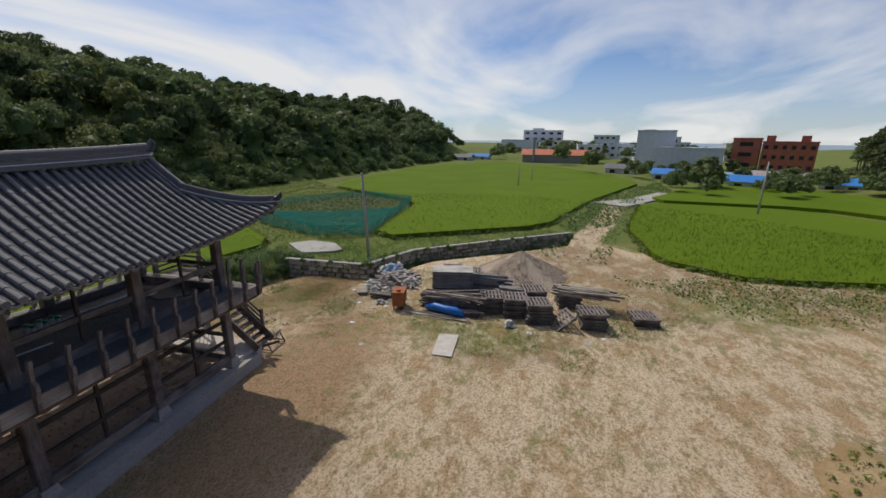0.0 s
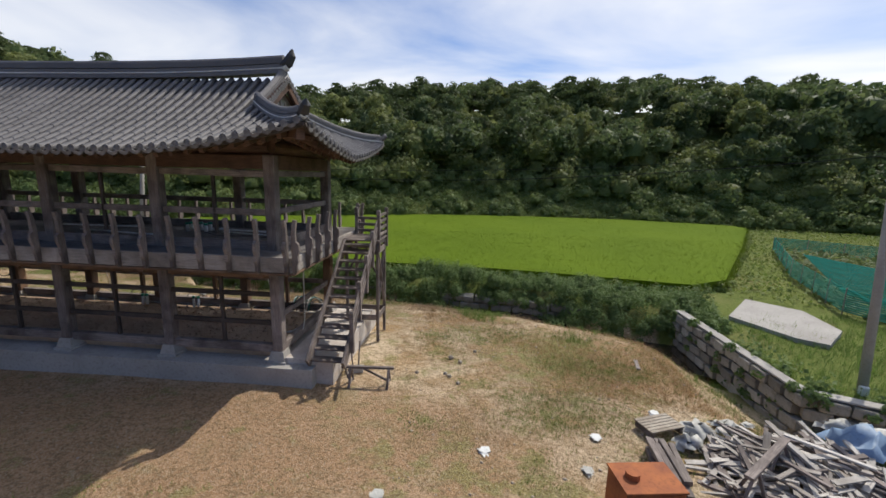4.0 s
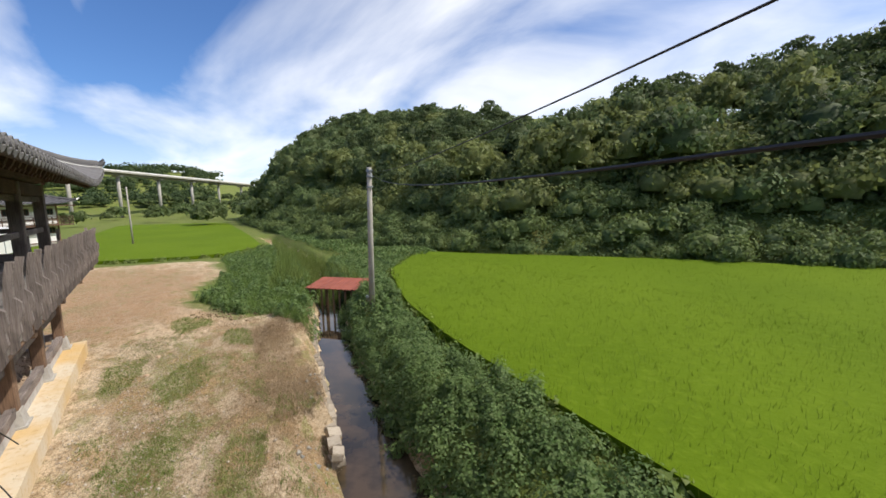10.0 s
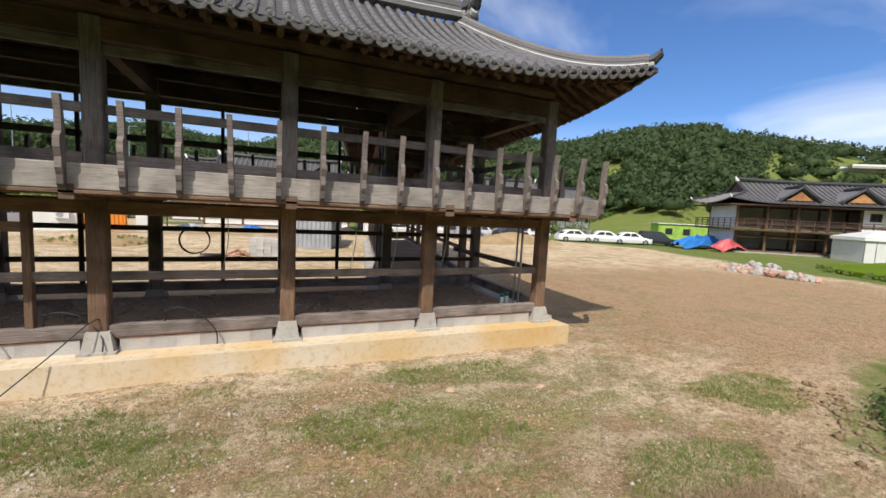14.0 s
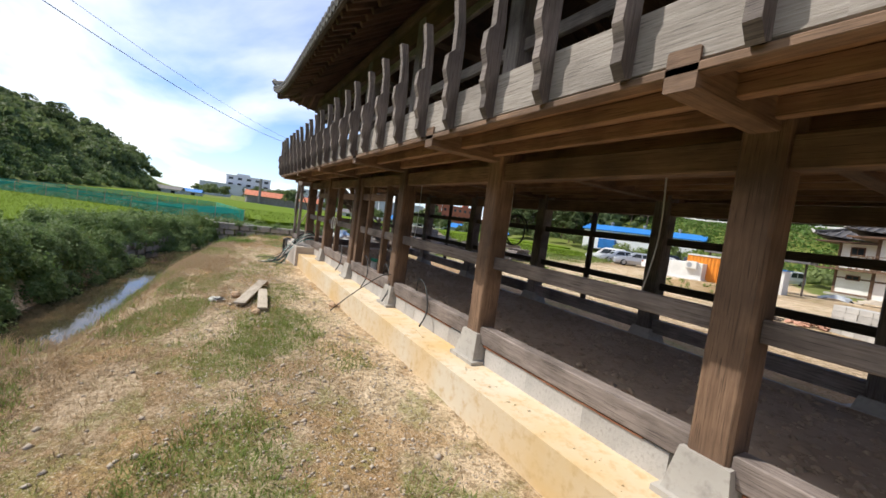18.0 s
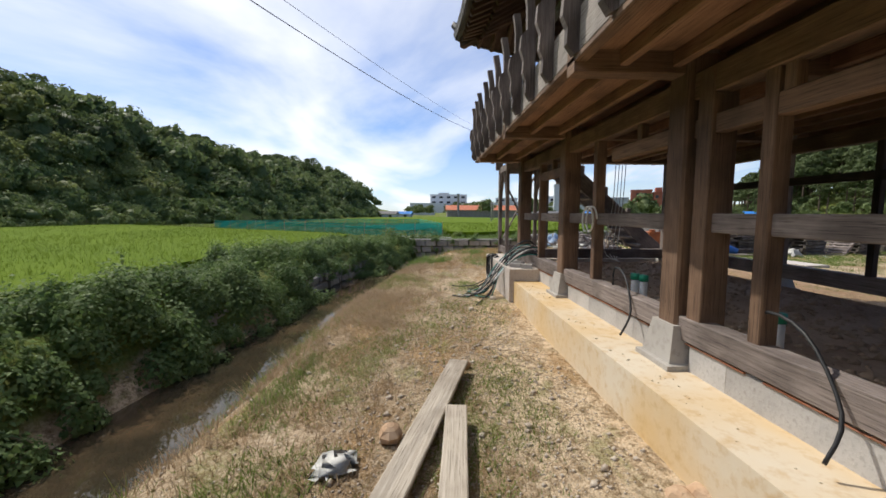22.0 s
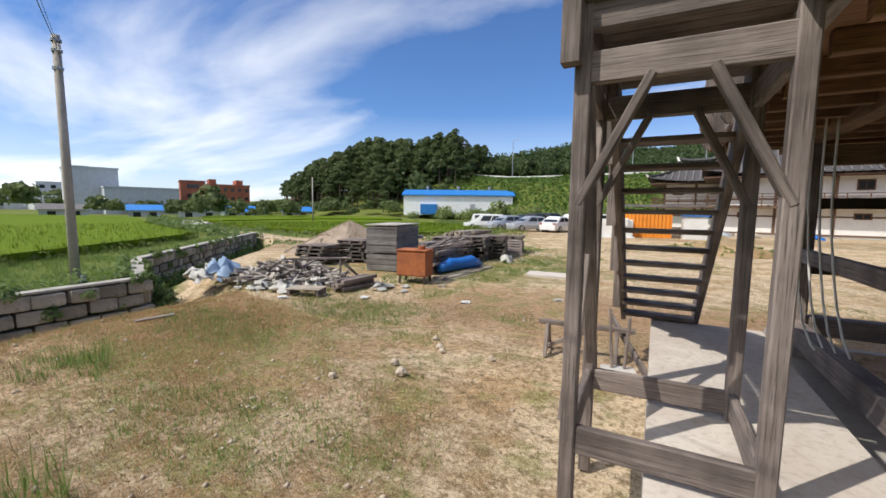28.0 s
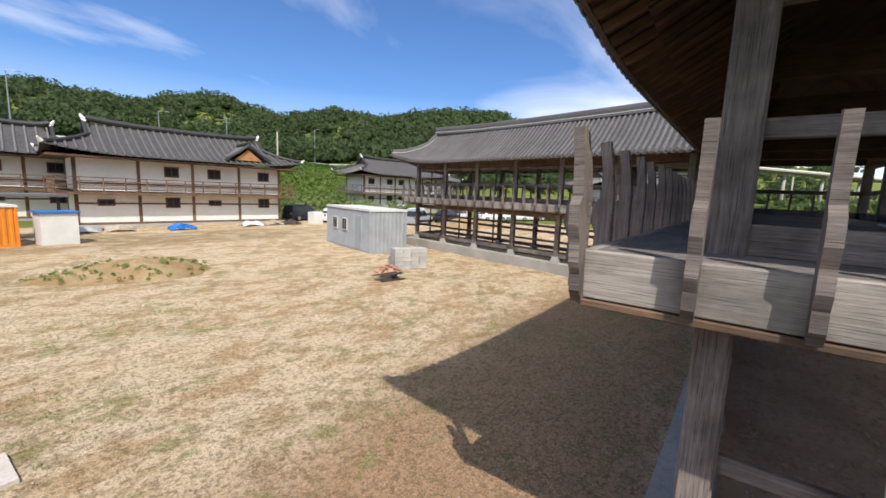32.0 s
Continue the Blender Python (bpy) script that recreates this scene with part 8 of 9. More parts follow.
# the stone wall stays bare for a stretch
bank_c = [c for c in bank_c if not (-7.6 < c[0] < -3.4 and near_line(np.array(c[0]), np.array(c[1]), STREAM)[0] < 1.75)]
bank_c = [(x, y, r, h * (0.9 + 0.4 * float(wob(x, y, 0.9)))) for x, y, r, h in bank_c]
clumps_of("bank_bushes", "thick tangle of green leafy bushes on the far bank", [c for c in bank_c if c[0] < 12], 380, (0.019, 0.043), BUSH, 51)
clumps_of("bank_bushes", "green leafy bushes on the far bank upstream", [c for c in bank_c if c[0] >= 12], 130, (0.04, 0.075), BUSH, 59)
edge_c = []
for (ax, ay), (bx, by) in zip(FAR_EDGE, FAR_EDGE[1:]):
    for k in range(int(math.hypot(bx - ax, by - ay) / 0.16)):
        w_, o = g_bank.uniform(), g_bank.uniform(-0.42, 0.4)
        if -7.4 < ax + (bx - ax) * w_ < -3.6 and g_bank.uniform() < 0.85:
            continue
        edge_c.append((ax + (bx - ax) * w_, ay + (by - ay) * w_ + 0.04 - o, g_bank.uniform(0.2, 0.42), g_bank.uniform(0.3, 0.7)))
for k in range(46):
    x = g_bank.uniform(-9.5, -2.6)
    edge_c.append((x, float(np.interp(x, (-11.2, -7.0, -3.2, 1.5), (-7.1, -8.75, -9.35, -9.9))) + g_bank.uniform(-0.4, 0.22), g_bank.uniform(0.2, 0.42), g_bank.uniform(0.25, 0.5), g_bank.uniform(-1.25, -0.8)))
clumps_of("bank_bushes", "leafy green creepers hanging down to the water", edge_c, 320, (0.019, 0.043), BUSH, 57)
bushes("bank_cover", "low green creepers covering the far bank", FAR_BANK, 60000, lambda x, y: 0.1 + 0.3 * sstep(1.2, 2.0, near_line(x, y, STREAM)[0]), (0.03, 0.06), BUSH, 60)
yard_bank = [(17.0, -9.6), (19, -8.2), (22, -7.4), (30, -9.8), (38, -10.6), (44, -16.2), (30, -15.2), (20, -12.2), (17.5, -11.4), (14.0, -10.2)]
clumps_of("bank_bushes", "green weeds and vines along the bank by the yard", [(x, y, g_bank.uniform(0.2, 0.5), g_bank.uniform(0.3, 0.8)) for x, y in scatter(yard_bank, 800, 52)], 80, (0.03, 0.08), BUSH, 52)
bushes("wall_vines", "green vines hanging over the block wall", [(-13.2, -6.8), (-12.0, -6.8), (-12.0, -0.8), (-16.2, 1.0), (-20.6, 6.3), (-25.4, 12.4), (-26.2, 13.2), (-21.4, 7.0), (-16.9, 1.7), (-13.2, 0)], 16000, lambda x, y: 0.35 + 0.3 * (1 + wob(x, y, 1.1)) * 0.5, (0.03, 0.07), BUSH, 53)
bushes("field_edge_weeds", "green weeds along the yard's far edge", [(-13.5, 14), (-16, 20), (-14, 24), (-20, 38), (-30, 48), (-36, 56), (-22, 60), (-19, 44), (-13, 30), (-11.5, 20)], 26000, lambda x, y: 0.2 + 0.45 * np.maximum(0, wob(x, y, 1.6)), (0.04, 0.1), BUSH, 54)
bushes("terrace_weeds", "rough green weeds between the plot and the paddies", [(-15.6, -9.3), (-19.3, -8.4), (-27.5, -24.5), (-42.3, -14), (-53, -25.5), (-60, -33), (-34, -37), (-24.5, -22)], 30000, lambda x, y: 0.08 + 0.3 * (1 + wob(x, y, 1.1)) * 0.5, (0.05, 0.11), WEED, 48)
bushes("hill_foot_weeds", "rough dark weeds between the paddy and the hill's foot", [(24, -20.6), (30, -18.2), (46, -19.5), (75, -21.8), (60, -26), (40, -26), (28, -26)], 26000, lambda x, y: 0.2 + 0.6 * (1 + wob(x, y, 1.6)) * 0.5, (0.06, 0.14), BUSH, 47)
BANK_LEAF = leafy("creeper_leaves", (0.10, 0.19, 0.035), (0.14, 0.235, 0.05), (0.19, 0.28, 0.08), 0.15, 2.0)
bushes("road_bank_cover", "bright green creepers covering the road bank", [(-46, 66), (90, 66), (100, 88), (-46, 92)], 62000, lambda x, y: 0.3 + 0.6 * (1 + wob(x, y, 2.5)) * 0.5, (0.12, 0.33), BANK_LEAF, 55)
bushes("west_bank_weeds", "rough green weeds beside the far farm track", [(-28, 12.5), (-30, 16.5), (-46, 21.5), (-62, 31), (-80, 33), (-76, 30.5), (-50, 18), (-31, 11.5)], 14000, lambda x, y: 0.2 + 0.6 * np.maximum(0, wob(x, y, 2.0)), (0.08, 0.18), BUSH, 56)


def grass(name, label, poly, n, h, blades, width, lean, mat, seed, mask=None):
    q = scatter(poly, n, seed)
    if mask is not None:
        g = np.random.default_rng(seed)
        q = q[mask(q[:, 0], q[:, 1]) > g.uniform(0, 1, len(q))]
    g = np.random.default_rng(seed + 7)
    hh = h * g.uniform(0.5, 1.5, len(q))
    v, f = tufts(q[:, 0], q[:, 1], land(q[:, 0], q[:, 1]) - 0.02, hh, blades, width, lean, seed)
    return tagged(part(name, mesh_np(name, v, f), mat), label, "grass", kind="stuff")


BANK_SIDE = [(-12, -4.5), (-4, -6.0), (0, -7.2), (4, -7.9), (9, -8.2), (13, -9), (18, -10.5), (17, -4.6), (0.5, -4.0), (-2.5, -3.6), (-5, 1.5), (-12, 2.5)]
grass("dry_grass", "dry straw-coloured grass tufts on the bank", BANK_SIDE, 48000, 0.075, 6, 0.004, 1.7, STRAW, 61, lambda x, y: 0.12 + 0.88 * sstep(-0.5, 0.5, wob(x, y, 1.3)) * sstep(-4.6, -6.0, y) + 0.3 * sstep(-0.2, 0.6, wob(x, y, 0.8)))
grass("green_weeds", "low green weeds scattered over the bank", BANK_SIDE, 34000, 0.08, 6, 0.0045, 1.0, WEED, 62, lambda x, y: sstep(0.2, 0.75, wob(x + 4, y + 2, 1.1)) + 0.8 * sstep(-2.5, -5, x) * sstep(-0.5, 0.6, wob(x, y + 3, 1.4)))
grass("green_weeds", "low green weeds scattered over the yard", [p for p in YARD], 36000, 0.055, 5, 0.006, 1.0, WEED, 63, lambda x, y: sstep(0.35, 0.9, wob(x + 1, y + 7, 2.2)) * (y > 0))
grass("dry_grass", "dry grass tufts scattered over the yard", [p for p in YARD], 46000, 0.05, 5, 0.005, 1.2, STRAW, 64, lambda x, y: (0.2 + 0.6 * sstep(-0.1, 0.7, wob(x, y, 1.9))) * (y > 0))
grass("dry_grass", "dry brown grass hanging over the bank's edge", offset_line(STREAM[6:10], 0.7) + offset_line(STREAM[6:10], 2.4)[::-1], 12000, 0.11, 6, 0.004, 1.2, STRAW, 68, lambda x, y: 0.25 + 0.75 * sstep(-0.3, 0.5, wob(x + 2, y, 0.8)))
grass("tall_reeds", "tall green reeds beside the stream", [(20, -14.8), (32, -16.8), (46, -18.5), (46, -16.4), (30, -13.2), (22, -10.5)], 7000, 0.9, 5, 0.018, 0.35, WEED, 65)
grass("green_weeds", "weeds among the pallets and scrap", [(-13, 1), (-6, 0.5), (-5, 5), (-4.5, 14), (-8, 18), (-13, 17), (-12.5, 8)], 16000, 0.09, 6, 0.005, 0.9, WEED, 66, lambda x, y: 0.15 + 0.85 * sstep(0.0, 0.6, wob(x + 2, y, 1.2)))
grass("green_weeds", "weeds on the stream's edge", [(-12, -6.4), (-7, -6.9), (-2.5, -7.6), (1, -8.0), (5.5, -8.1), (5.5, -7.3), (1, -7.0), (-2.5, -6.4), (-7, -5.6), (-12, -4.6)], 9000, 0.16, 7, 0.005, 0.8, WEED, 67, lambda x, y: sstep(-0.3, 0.5, wob(x, y, 0.9)))


def pebbles(name, label, poly, n, lo, hi, seed, mat=PALE_STONE, level=None):
    g = np.random.default_rng(seed)
    q = scatter(poly, n, seed)
    s = lo * (hi / lo) ** (g.uniform(0, 1, len(q)) ** 2.2)
    base = np.array([(1, 0, 0), (0.2, 0.9, 0.1), (-0.9, 0.3, 0), (-0.3, -0.8, 0.05), (0.1, 0.1, 0.75), (0, 0, -0.4)])
    v = base[None] * s[:, None, None] * g.uniform(0.6, 1.3, (len(q), 6, 1))
    a = g.uniform(0, 6.28, len(q))
    x, y = v[..., 0] * np.cos(a)[:, None] - v[..., 1] * np.sin(a)[:, None], v[..., 0] * np.sin(a)[:, None] + v[..., 1] * np.cos(a)[:, None]
    v = np.stack([x + q[:, 0, None], y + q[:, 1, None], v[..., 2] + (land(q[:, 0], q[:, 1]) if level is None else np.full(len(q), level))[:, None] + 0.1 * s[:, None]], -1)
    tri = np.array([(0, 1, 4), (1, 2, 4), (2, 3, 4), (3, 0, 4), (1, 0, 5), (2, 1, 5), (3, 2, 5), (0, 3, 5)])
    f = (tri[None] + 6 * np.arange(len(q))[:, None, None]).reshape(-1, 3)
    return tagged(part(name, mesh_np(name, v.reshape(-1, 3), f), mat), label, "stones", kind="stuff")


pebbles("pebbles", "pale pebbles and broken stone along the stream side", [(-2.5, -3.6), (17, -3.9), (18, -8.5), (8, -7.6), (2, -6.6), (-4, -5.6), (-6, -1)], 7000, 0.007, 0.038, 71)
pebbles("pebbles", "pale pebbles scattered over the yard", [p for p in YARD], 7000, 0.006, 0.035, 72)
pebbles("pebbles", "small stones along the stream bed", [(-10, -6.4), (-2.5, -7.7), (1, -8.2), (7, -8.2), (11.6, -9.4), (18, -11.4), (18.3, -13), (11.4, -11.1), (7, -9.8), (1, -9.8), (-2.6, -9.2), (-9.5, -7)], 1500, 0.02, 0.10, 73)
pebbles("brush_heap", "heap of dead brown twigs and stones on the bank", [(17, -8.6), (19.5, -6.6), (20.5, -7.6), (18.2, -9.4)], 500, 0.03, 0.1, 74, STRAW)

pebbles("broken_stone", "broken tan and grey stones on the gravel beside the pavilion", [(2, -4.1), (12, -4.1), (12, -5.4), (8, -5.9), (2, -5.6)], 420, 0.015, 0.05, 77, PALE_STONE)
pebbles("broken_stone", "small pale chips of stone beside the pavilion", [(0, -3.95), (17, -3.95), (17, -6.6), (8, -6.3), (0, -5.8)], 17000, 0.006, 0.022, 78)
grass("green_weeds", "low green weeds in patches beside the pavilion", [(-2, -4.2), (10, -4.2), (10, -7.2), (4, -6.9), (-2, -6.4)], 22000, 0.05, 6, 0.005, 1.4, WEED, 79, lambda x, y: 0.05 + 0.9 * sstep(0.1, 0.7, wob(x * 1.1 + 3, y * 1.7, 0.9)))

# ---- clutter on and under the pavilion ----
def cable(pts, r, mat, label, group="loose cables"):
    p, out = [v3(*c) for c in pts], []
    for i in range(len(p) - 1):
        p0, p1, p2, p3 = p[max(i - 1, 0)], p[i], p[i + 1], p[min(i + 2, len(p) - 1)]
        for t in (0, 0.25, 0.5, 0.75):
            out.append(0.5 * (2 * p1 + (p2 - p0) * t + (2 * p0 - 5 * p1 + 4 * p2 - p3) * t * t + (3 * p1 - p0 - 3 * p2 + p3) * t ** 3))
    return solo("loose_cable", MB().tube(out + [p[-1]], r, 6), mat, label, "cable", group, smooth=True)


gc = np.random.default_rng(17)
TEAL_P = plain("teal_conduit", (0.02, 0.25, 0.22), 0.5)
for k in range(22):
    grp = 0.62 if k < 9 else 1.12
    x0 = grp + gc.normal(0, 0.07)
    x1, y1 = grp - 0.25 + gc.normal(0, 0.2), -4.12 - abs(gc.normal(0, 0.22))
    rise = gc.uniform(0.05, 0.3)
    cable([(x0, -3.0, 0.14), (x0 - 0.02, -3.25, 0.28 + rise), (x0 - 0.1 + gc.normal(0, 0.06), -3.6, 0.22 + rise * 0.8), (x0 - 0.18 + gc.normal(0, 0.08), -3.9, 0.02), ((x0 + x1) / 2, (y1 - 3.97) / 2, -0.33), (x1, y1, -0.47), (x1 + gc.normal(-0.1, 0.25), y1 - gc.uniform(0.05, 0.3), -0.475)], gc.uniform(0.009, 0.013), (RUBBER, RUBBER, PVC, RUBBER, TEAL_P)[k % 5], "%s conduit spilling over the plinth to the ground" % ("black", "black", "white", "black", "teal")[k % 5])
for k in range(6):
    cx, rx, rz_ = -0.55 + gc.normal(0, 0.05), gc.uniform(0.2, 0.3), gc.uniform(0.26, 0.36)
    loop = []
    for t in np.linspace(0, 6.283, 14):
        z = -0.06 + rz_ * math.sin(t)
        over = max(0.0, z - 0.13)
        loop.append((cx + rx * math.cos(t) + 0.02 * math.sin(3 * t + k), -3.875 - 0.012 * k + 1.4 * over, min(z, 0.14 + 0.012 * k)))
    cable(loop, 0.011, RUBBER, "black conduit coiled over the landing's edge")
for x in (4.2, 6.2, 7.4, 8.9):
    cable([(x, -3.2, 0.15), (x + 0.1, -3.25, 0.52), (x + 0.45, -3.3, 0.5), (x + 0.75, -3.38, 0.2), (x + 0.8, -3.5, -0.02)], 0.011, RUBBER, "black conduit curling over the sill")
cable([(8.2, -3.1, 0.2), (8.1, -3.4, 0.45), (7.7, -3.8, 0.05), (7.2, -4.1, -0.44)], 0.009, RUBBER, "black conduit reaching down to the gravel")
for x, y in ((4.2, -2.95), (4.33, -2.92), (5.93, -2.92), (6.05, -2.9), (15.5, -2.78), (15.68, -2.7)):
    p = thing("drain_pipe_stub", "white plastic drain stub with a green cap", "pipe", group="drain stubs", at=(x, y, 0.08))
    part("pipe", MB().tube([(0, 0, 0), (0, 0, 0.33)], 0.042, 12), PVC, p, smooth=True)
    part("cap", MB().tube([(0, 0, 0.31), (0, 0, 0.38)], 0.05, 12), GREEN_CAP, p, smooth=True)
for k, (x, y) in enumerate(((15.82, -2.95), (15.88, -2.88), (15.76, -2.86))):
    solo("riser_pipe", MB().tube([(x, y, 0.1), (x + 0.03, y, 2.42)], 0.022, 8), PVC if k % 2 else GREY_PAINT, "white plastic riser pipe beside the corner column", "pipe", "riser pipes", smooth=True)
for k in range(4):
    x = 0.15 + 0.05 * k
    cable([(x - 0.4, -0.9 - 0.1 * k, 2.4), (x - 0.38, -0.95 - 0.1 * k, 1.3), (x - 0.25, -1.1 - 0.12 * k, 0.35), (x + 0.2, -1.3, 0.13)], 0.009, PVC, "thin white cable hanging from the deck")
for x in (1.4, 6.5, 9.7, 12.1, 13.0, 14.2):
    cable([(x, -2.2, 2.4), (x + 0.05, -2.22, 1.6), (x - 0.08, -2.2, 0.9)], 0.008, PVC, "thin white cable hanging from the floor above")
t_ = np.linspace(0, 11, 26)
cable([(3.78 + 0.13 * math.cos(a), -3.3 - 0.008 * a, 1.08 + 0.15 * math.sin(a)) for a in t_], 0.012, PVC, "coil of white cable hung on a stud")
cable([(9.1 + 0.26 * math.cos(a), -1.5 - 0.01 * a, 1.5 + 0.26 * math.sin(a)) for a in t_], 0.014, RUBBER, "coil of black cable hung under the floor")
cable([(-7.32, -0.42, -0.47), (-6.37, -0.37, -0.47), (-4.45, -0.02, -0.47), (-3.63, 0.34, -0.47), (-2.8, 0.53, -0.47)], 0.003, plain("yellow_rope", (0.55, 0.42, 0.14), 0.7), "thin yellow rope trailing over the yard")
# extra studs near the stair end
frame_ = thing("door_frame", "unfinished timber door and window framing between columns", "door frame")
for x in (1.35, 3.78, 6.3, 7.3):
    part("stud", MB().beam((x, -W_A, 0.33), (x, -W_A, 2.05), 0.1, 0.12, up=(0, 1, 0)), WOOD_BROWN, frame_)
for a, b in ((1.4, 2.6), (4.2, 5.3), (5.55, 7.25)):
    part("head", MB().beam((a, -W_A, 1.8), (b, -W_A, 1.8), 0.1, 0.14), WOOD_BROWN, frame_)
    part("cripple", MB().beam(((a + b) / 2, -W_A, 1.87), ((a + b) / 2, -W_A, 2.03), 0.08, 0.08), WOOD_BROWN, frame_)
part("double_column", MB().beam((COLS_A[2] + 0.27, -W_A + 0.02, 0.3), (COLS_A[2] + 0.27, -W_A + 0.02, 2.2), 0.16, 0.2, up=(0, 1, 0)), WOOD_BROWN, frame_)
# pipes and boards lying on the upper floor
for k, (a, b) in enumerate((((1.0, -2.2), (3.2, -2.5)), ((1.2, -2.4), (3.9, -2.3)), ((0.8, -1.7), (2.6, -2.0)), ((4.0, -1.2), (6.4, -1.5)), ((5.5, -2.4), (8.0, -2.2)))):
    solo("plastic_pipe", MB().tube([(a[0], a[1], Z_DECK + 0.04), (b[0], b[1], Z_DECK + 0.05)], 0.02, 8), PVC, "white plastic pipe lying on the upper floor", "pipe", "loose pipes", smooth=True)
for k in range(6):
    x = 3.2 + 0.28 * (k % 3)
    p = thing("drain_pipe_stub", "white plastic drain fitting on the upper floor", "pipe", group="drain stubs", at=(x, -2.2 - 0.2 * (k // 3), Z_DECK))
    part("pipe", MB().tube([(0, 0, 0), (0, 0, 0.2)], 0.05, 10), PVC, p, smooth=True)
    part("cap", MB().tube([(0, 0, 0.19), (0, 0, 0.25)], 0.06, 10), GREEN_CAP, p, smooth=True)
cable([(0.6, -0.6, Z_DECK + 0.02), (1.2, -1.2, Z_DECK + 0.02), (1.0, -1.8, Z_DECK + 0.02), (2.2, -1.5, Z_DECK + 0.02), (3.1, -2.0, Z_DECK + 0.02)], 0.012, RUBBER, "black cable trailing over the upper floor")
# rusty flashing under the sill beams, soil and bricks on the ledge
fl = thing("sill_flashing", "strip of rusty brick and mortar under the sill beam", "flashing", kind="structure")
g_fl = np.random.default_rng(33)
BRICK_DULL = speckled("dull_brick", (0.25, 0.10, 0.055), (0.31, 0.145, 0.085), (0.17, 0.11, 0.085), 6, 30, 0.95, 0.4, 0.004, vary=0.25)
for a, b in zip(COLS_A, COLS_A[1:]):
    x = a + 0.2
    while x < b - 0.42:
        l = g_fl.uniform(0.12, 0.21)
        if g_fl.uniform() < 0.92:
            part("strip", MB().beam((x, -W_A - 0.074, 0.122), (x + l + 0.01, -W_A - 0.074, 0.122 + g_fl.normal(0, 0.002)), 0.02, g_fl.uniform(0.008, 0.018)), BRICK_DULL, fl)
        x += l + 0.012
for x, y in ((0.75, -3.62), (0.95, -3.55), (1.2, -3.68), (1.35, -3.5)):
    solo("brick", MB().box((x, y, 0.165), (0.2, 0.1, 0.08), rz=x), BLOCK, "grey brick lying on the concrete ledge", "brick", "ledge bricks")
pebbles("ledge_rubble", "crumbs of clay and stone on the concrete ledge", [(1.6, -3.5), (16, -3.5), (16, -3.72), (1.6, -3.72)], 320, 0.005, 0.022, 75, CONCRETE_TAN, -0.09)
pebbles("soil_clods", "loose clods of brown soil under the pavilion", [(0.2, -3.0), (15.8, -3.0), (15.8, -0.3), (0.2, -0.3)], 5000, 0.015, 0.07, 76, SOIL_IN, 0.1)

# soft grassy edges round the paddies
g_lev = np.random.default_rng(88)
lev = []
for where in ("west", "north", "riverside", "east"):
    poly = PADDIES[where][0]
    for (ax, ay), (bx, by) in zip(poly, poly[1:] + poly[:1]):
        for k in range(int(math.hypot(bx - ax, by - ay) / 0.3)):
            w_ = g_lev.uniform()
            x, y = ax + (bx - ax) * w_ + g_lev.normal(0, 0.16), ay + (by - ay) * w_ + g_lev.normal(0, 0.16)
            if math.hypot(x + 5, y - 2) < 55 and near_line(np.array(x), np.array(y), STREAM)[0] > 1.5:
                lev.append((x, y, g_lev.uniform(0.22, 0.45), g_lev.uniform(0.2, 0.5)))
clumps_of("levee_grass", "yellow-green grass along the paddy levees", lev, 46, (0.04, 0.1), WEED, 89)
bushes("field_edge_weeds", "green weeds between the yard and the car park", [(-14, 17), (-9.5, 19), (-10, 25), (-13, 30), (-19, 32), (-17, 22)], 5500, lambda x, y: 0.05 + 0.22 * (1 + wob(x, y, 1.3)), (0.03, 0.08), WEED, 58)

# tall grass by the stream and weeds at the wall's foot and top
TALL_G = leafy("tall_grass", (0.14, 0.235, 0.042), (0.19, 0.285, 0.062), (0.27, 0.345, 0.115), 0.5)
grass("tall_grass", "tall bright green grass on the bank by the yard", yard_bank, 15000, 0.42, 6, 0.009, 0.5, TALL_G, 91)
grass("tall_grass", "tall yellow-green grass on the bank beside the wall", [(-12.2, -5.8), (-6.5, -6.6), (-3.5, -6.4), (-4.5, -4.8), (-8, -3.0), (-11.8, -1.5)], 9000, 0.2, 6, 0.005, 0.7, TALL_G, 92, lambda x, y: sstep(-0.3, 0.7, wob(x, y, 1.0)))
foot = []
for (ax, ay), (bx, by) in zip(WALL_LINE, WALL_LINE[1:]):
    for k in range(int(math.hypot(bx - ax, by - ay) / 0.14)):
        w_, o = g_lev.uniform(), g_lev.choice((0.45, 0.6, -0.3), p=(0.35, 0.25, 0.4))
        d = v3(bx - ax, by - ay, 0) / math.hypot(bx - ax, by - ay)
        if o > 0 and ay < -5:
            continue
        foot.append((ax + (bx - ax) * w_ + d[1] * o, ay + (by - ay) * w_ - d[0] * o, g_lev.uniform(0.15, 0.35), g_lev.uniform(0.25, 0.7)))
for (ax, ay), (bx, by) in zip(WALL_LINE, WALL_LINE[1:]):
    d = v3(bx - ax, by - ay, 0) / math.hypot(bx - ax, by - ay)
    for k in range(int(math.hypot(bx - ax, by - ay) / 0.35)):
        w_, o = g_lev.uniform(), g_lev.uniform(0.12, 0.24)
        foot.append((ax + (bx - ax) * w_ + d[1] * o, ay + (by - ay) * w_ - d[0] * o, g_lev.uniform(0.1, 0.24), g_lev.uniform(0.1, 0.3), g_lev.choice((-0.3, -0.45, -0.8, -1.2))))
clumps_of("wall_weeds", "green weeds growing at the foot and top of the block wall", foot, 70, (0.03, 0.07), BUSH, 93)

grass("levee_grass", "bright green grass between the bushes and the rice", FAR_BANK, 16000, 0.22, 6, 0.007, 0.7, TALL_G, 94, lambda x, y: sstep(1.8, 2.6, near_line(x, y, STREAM)[0]))

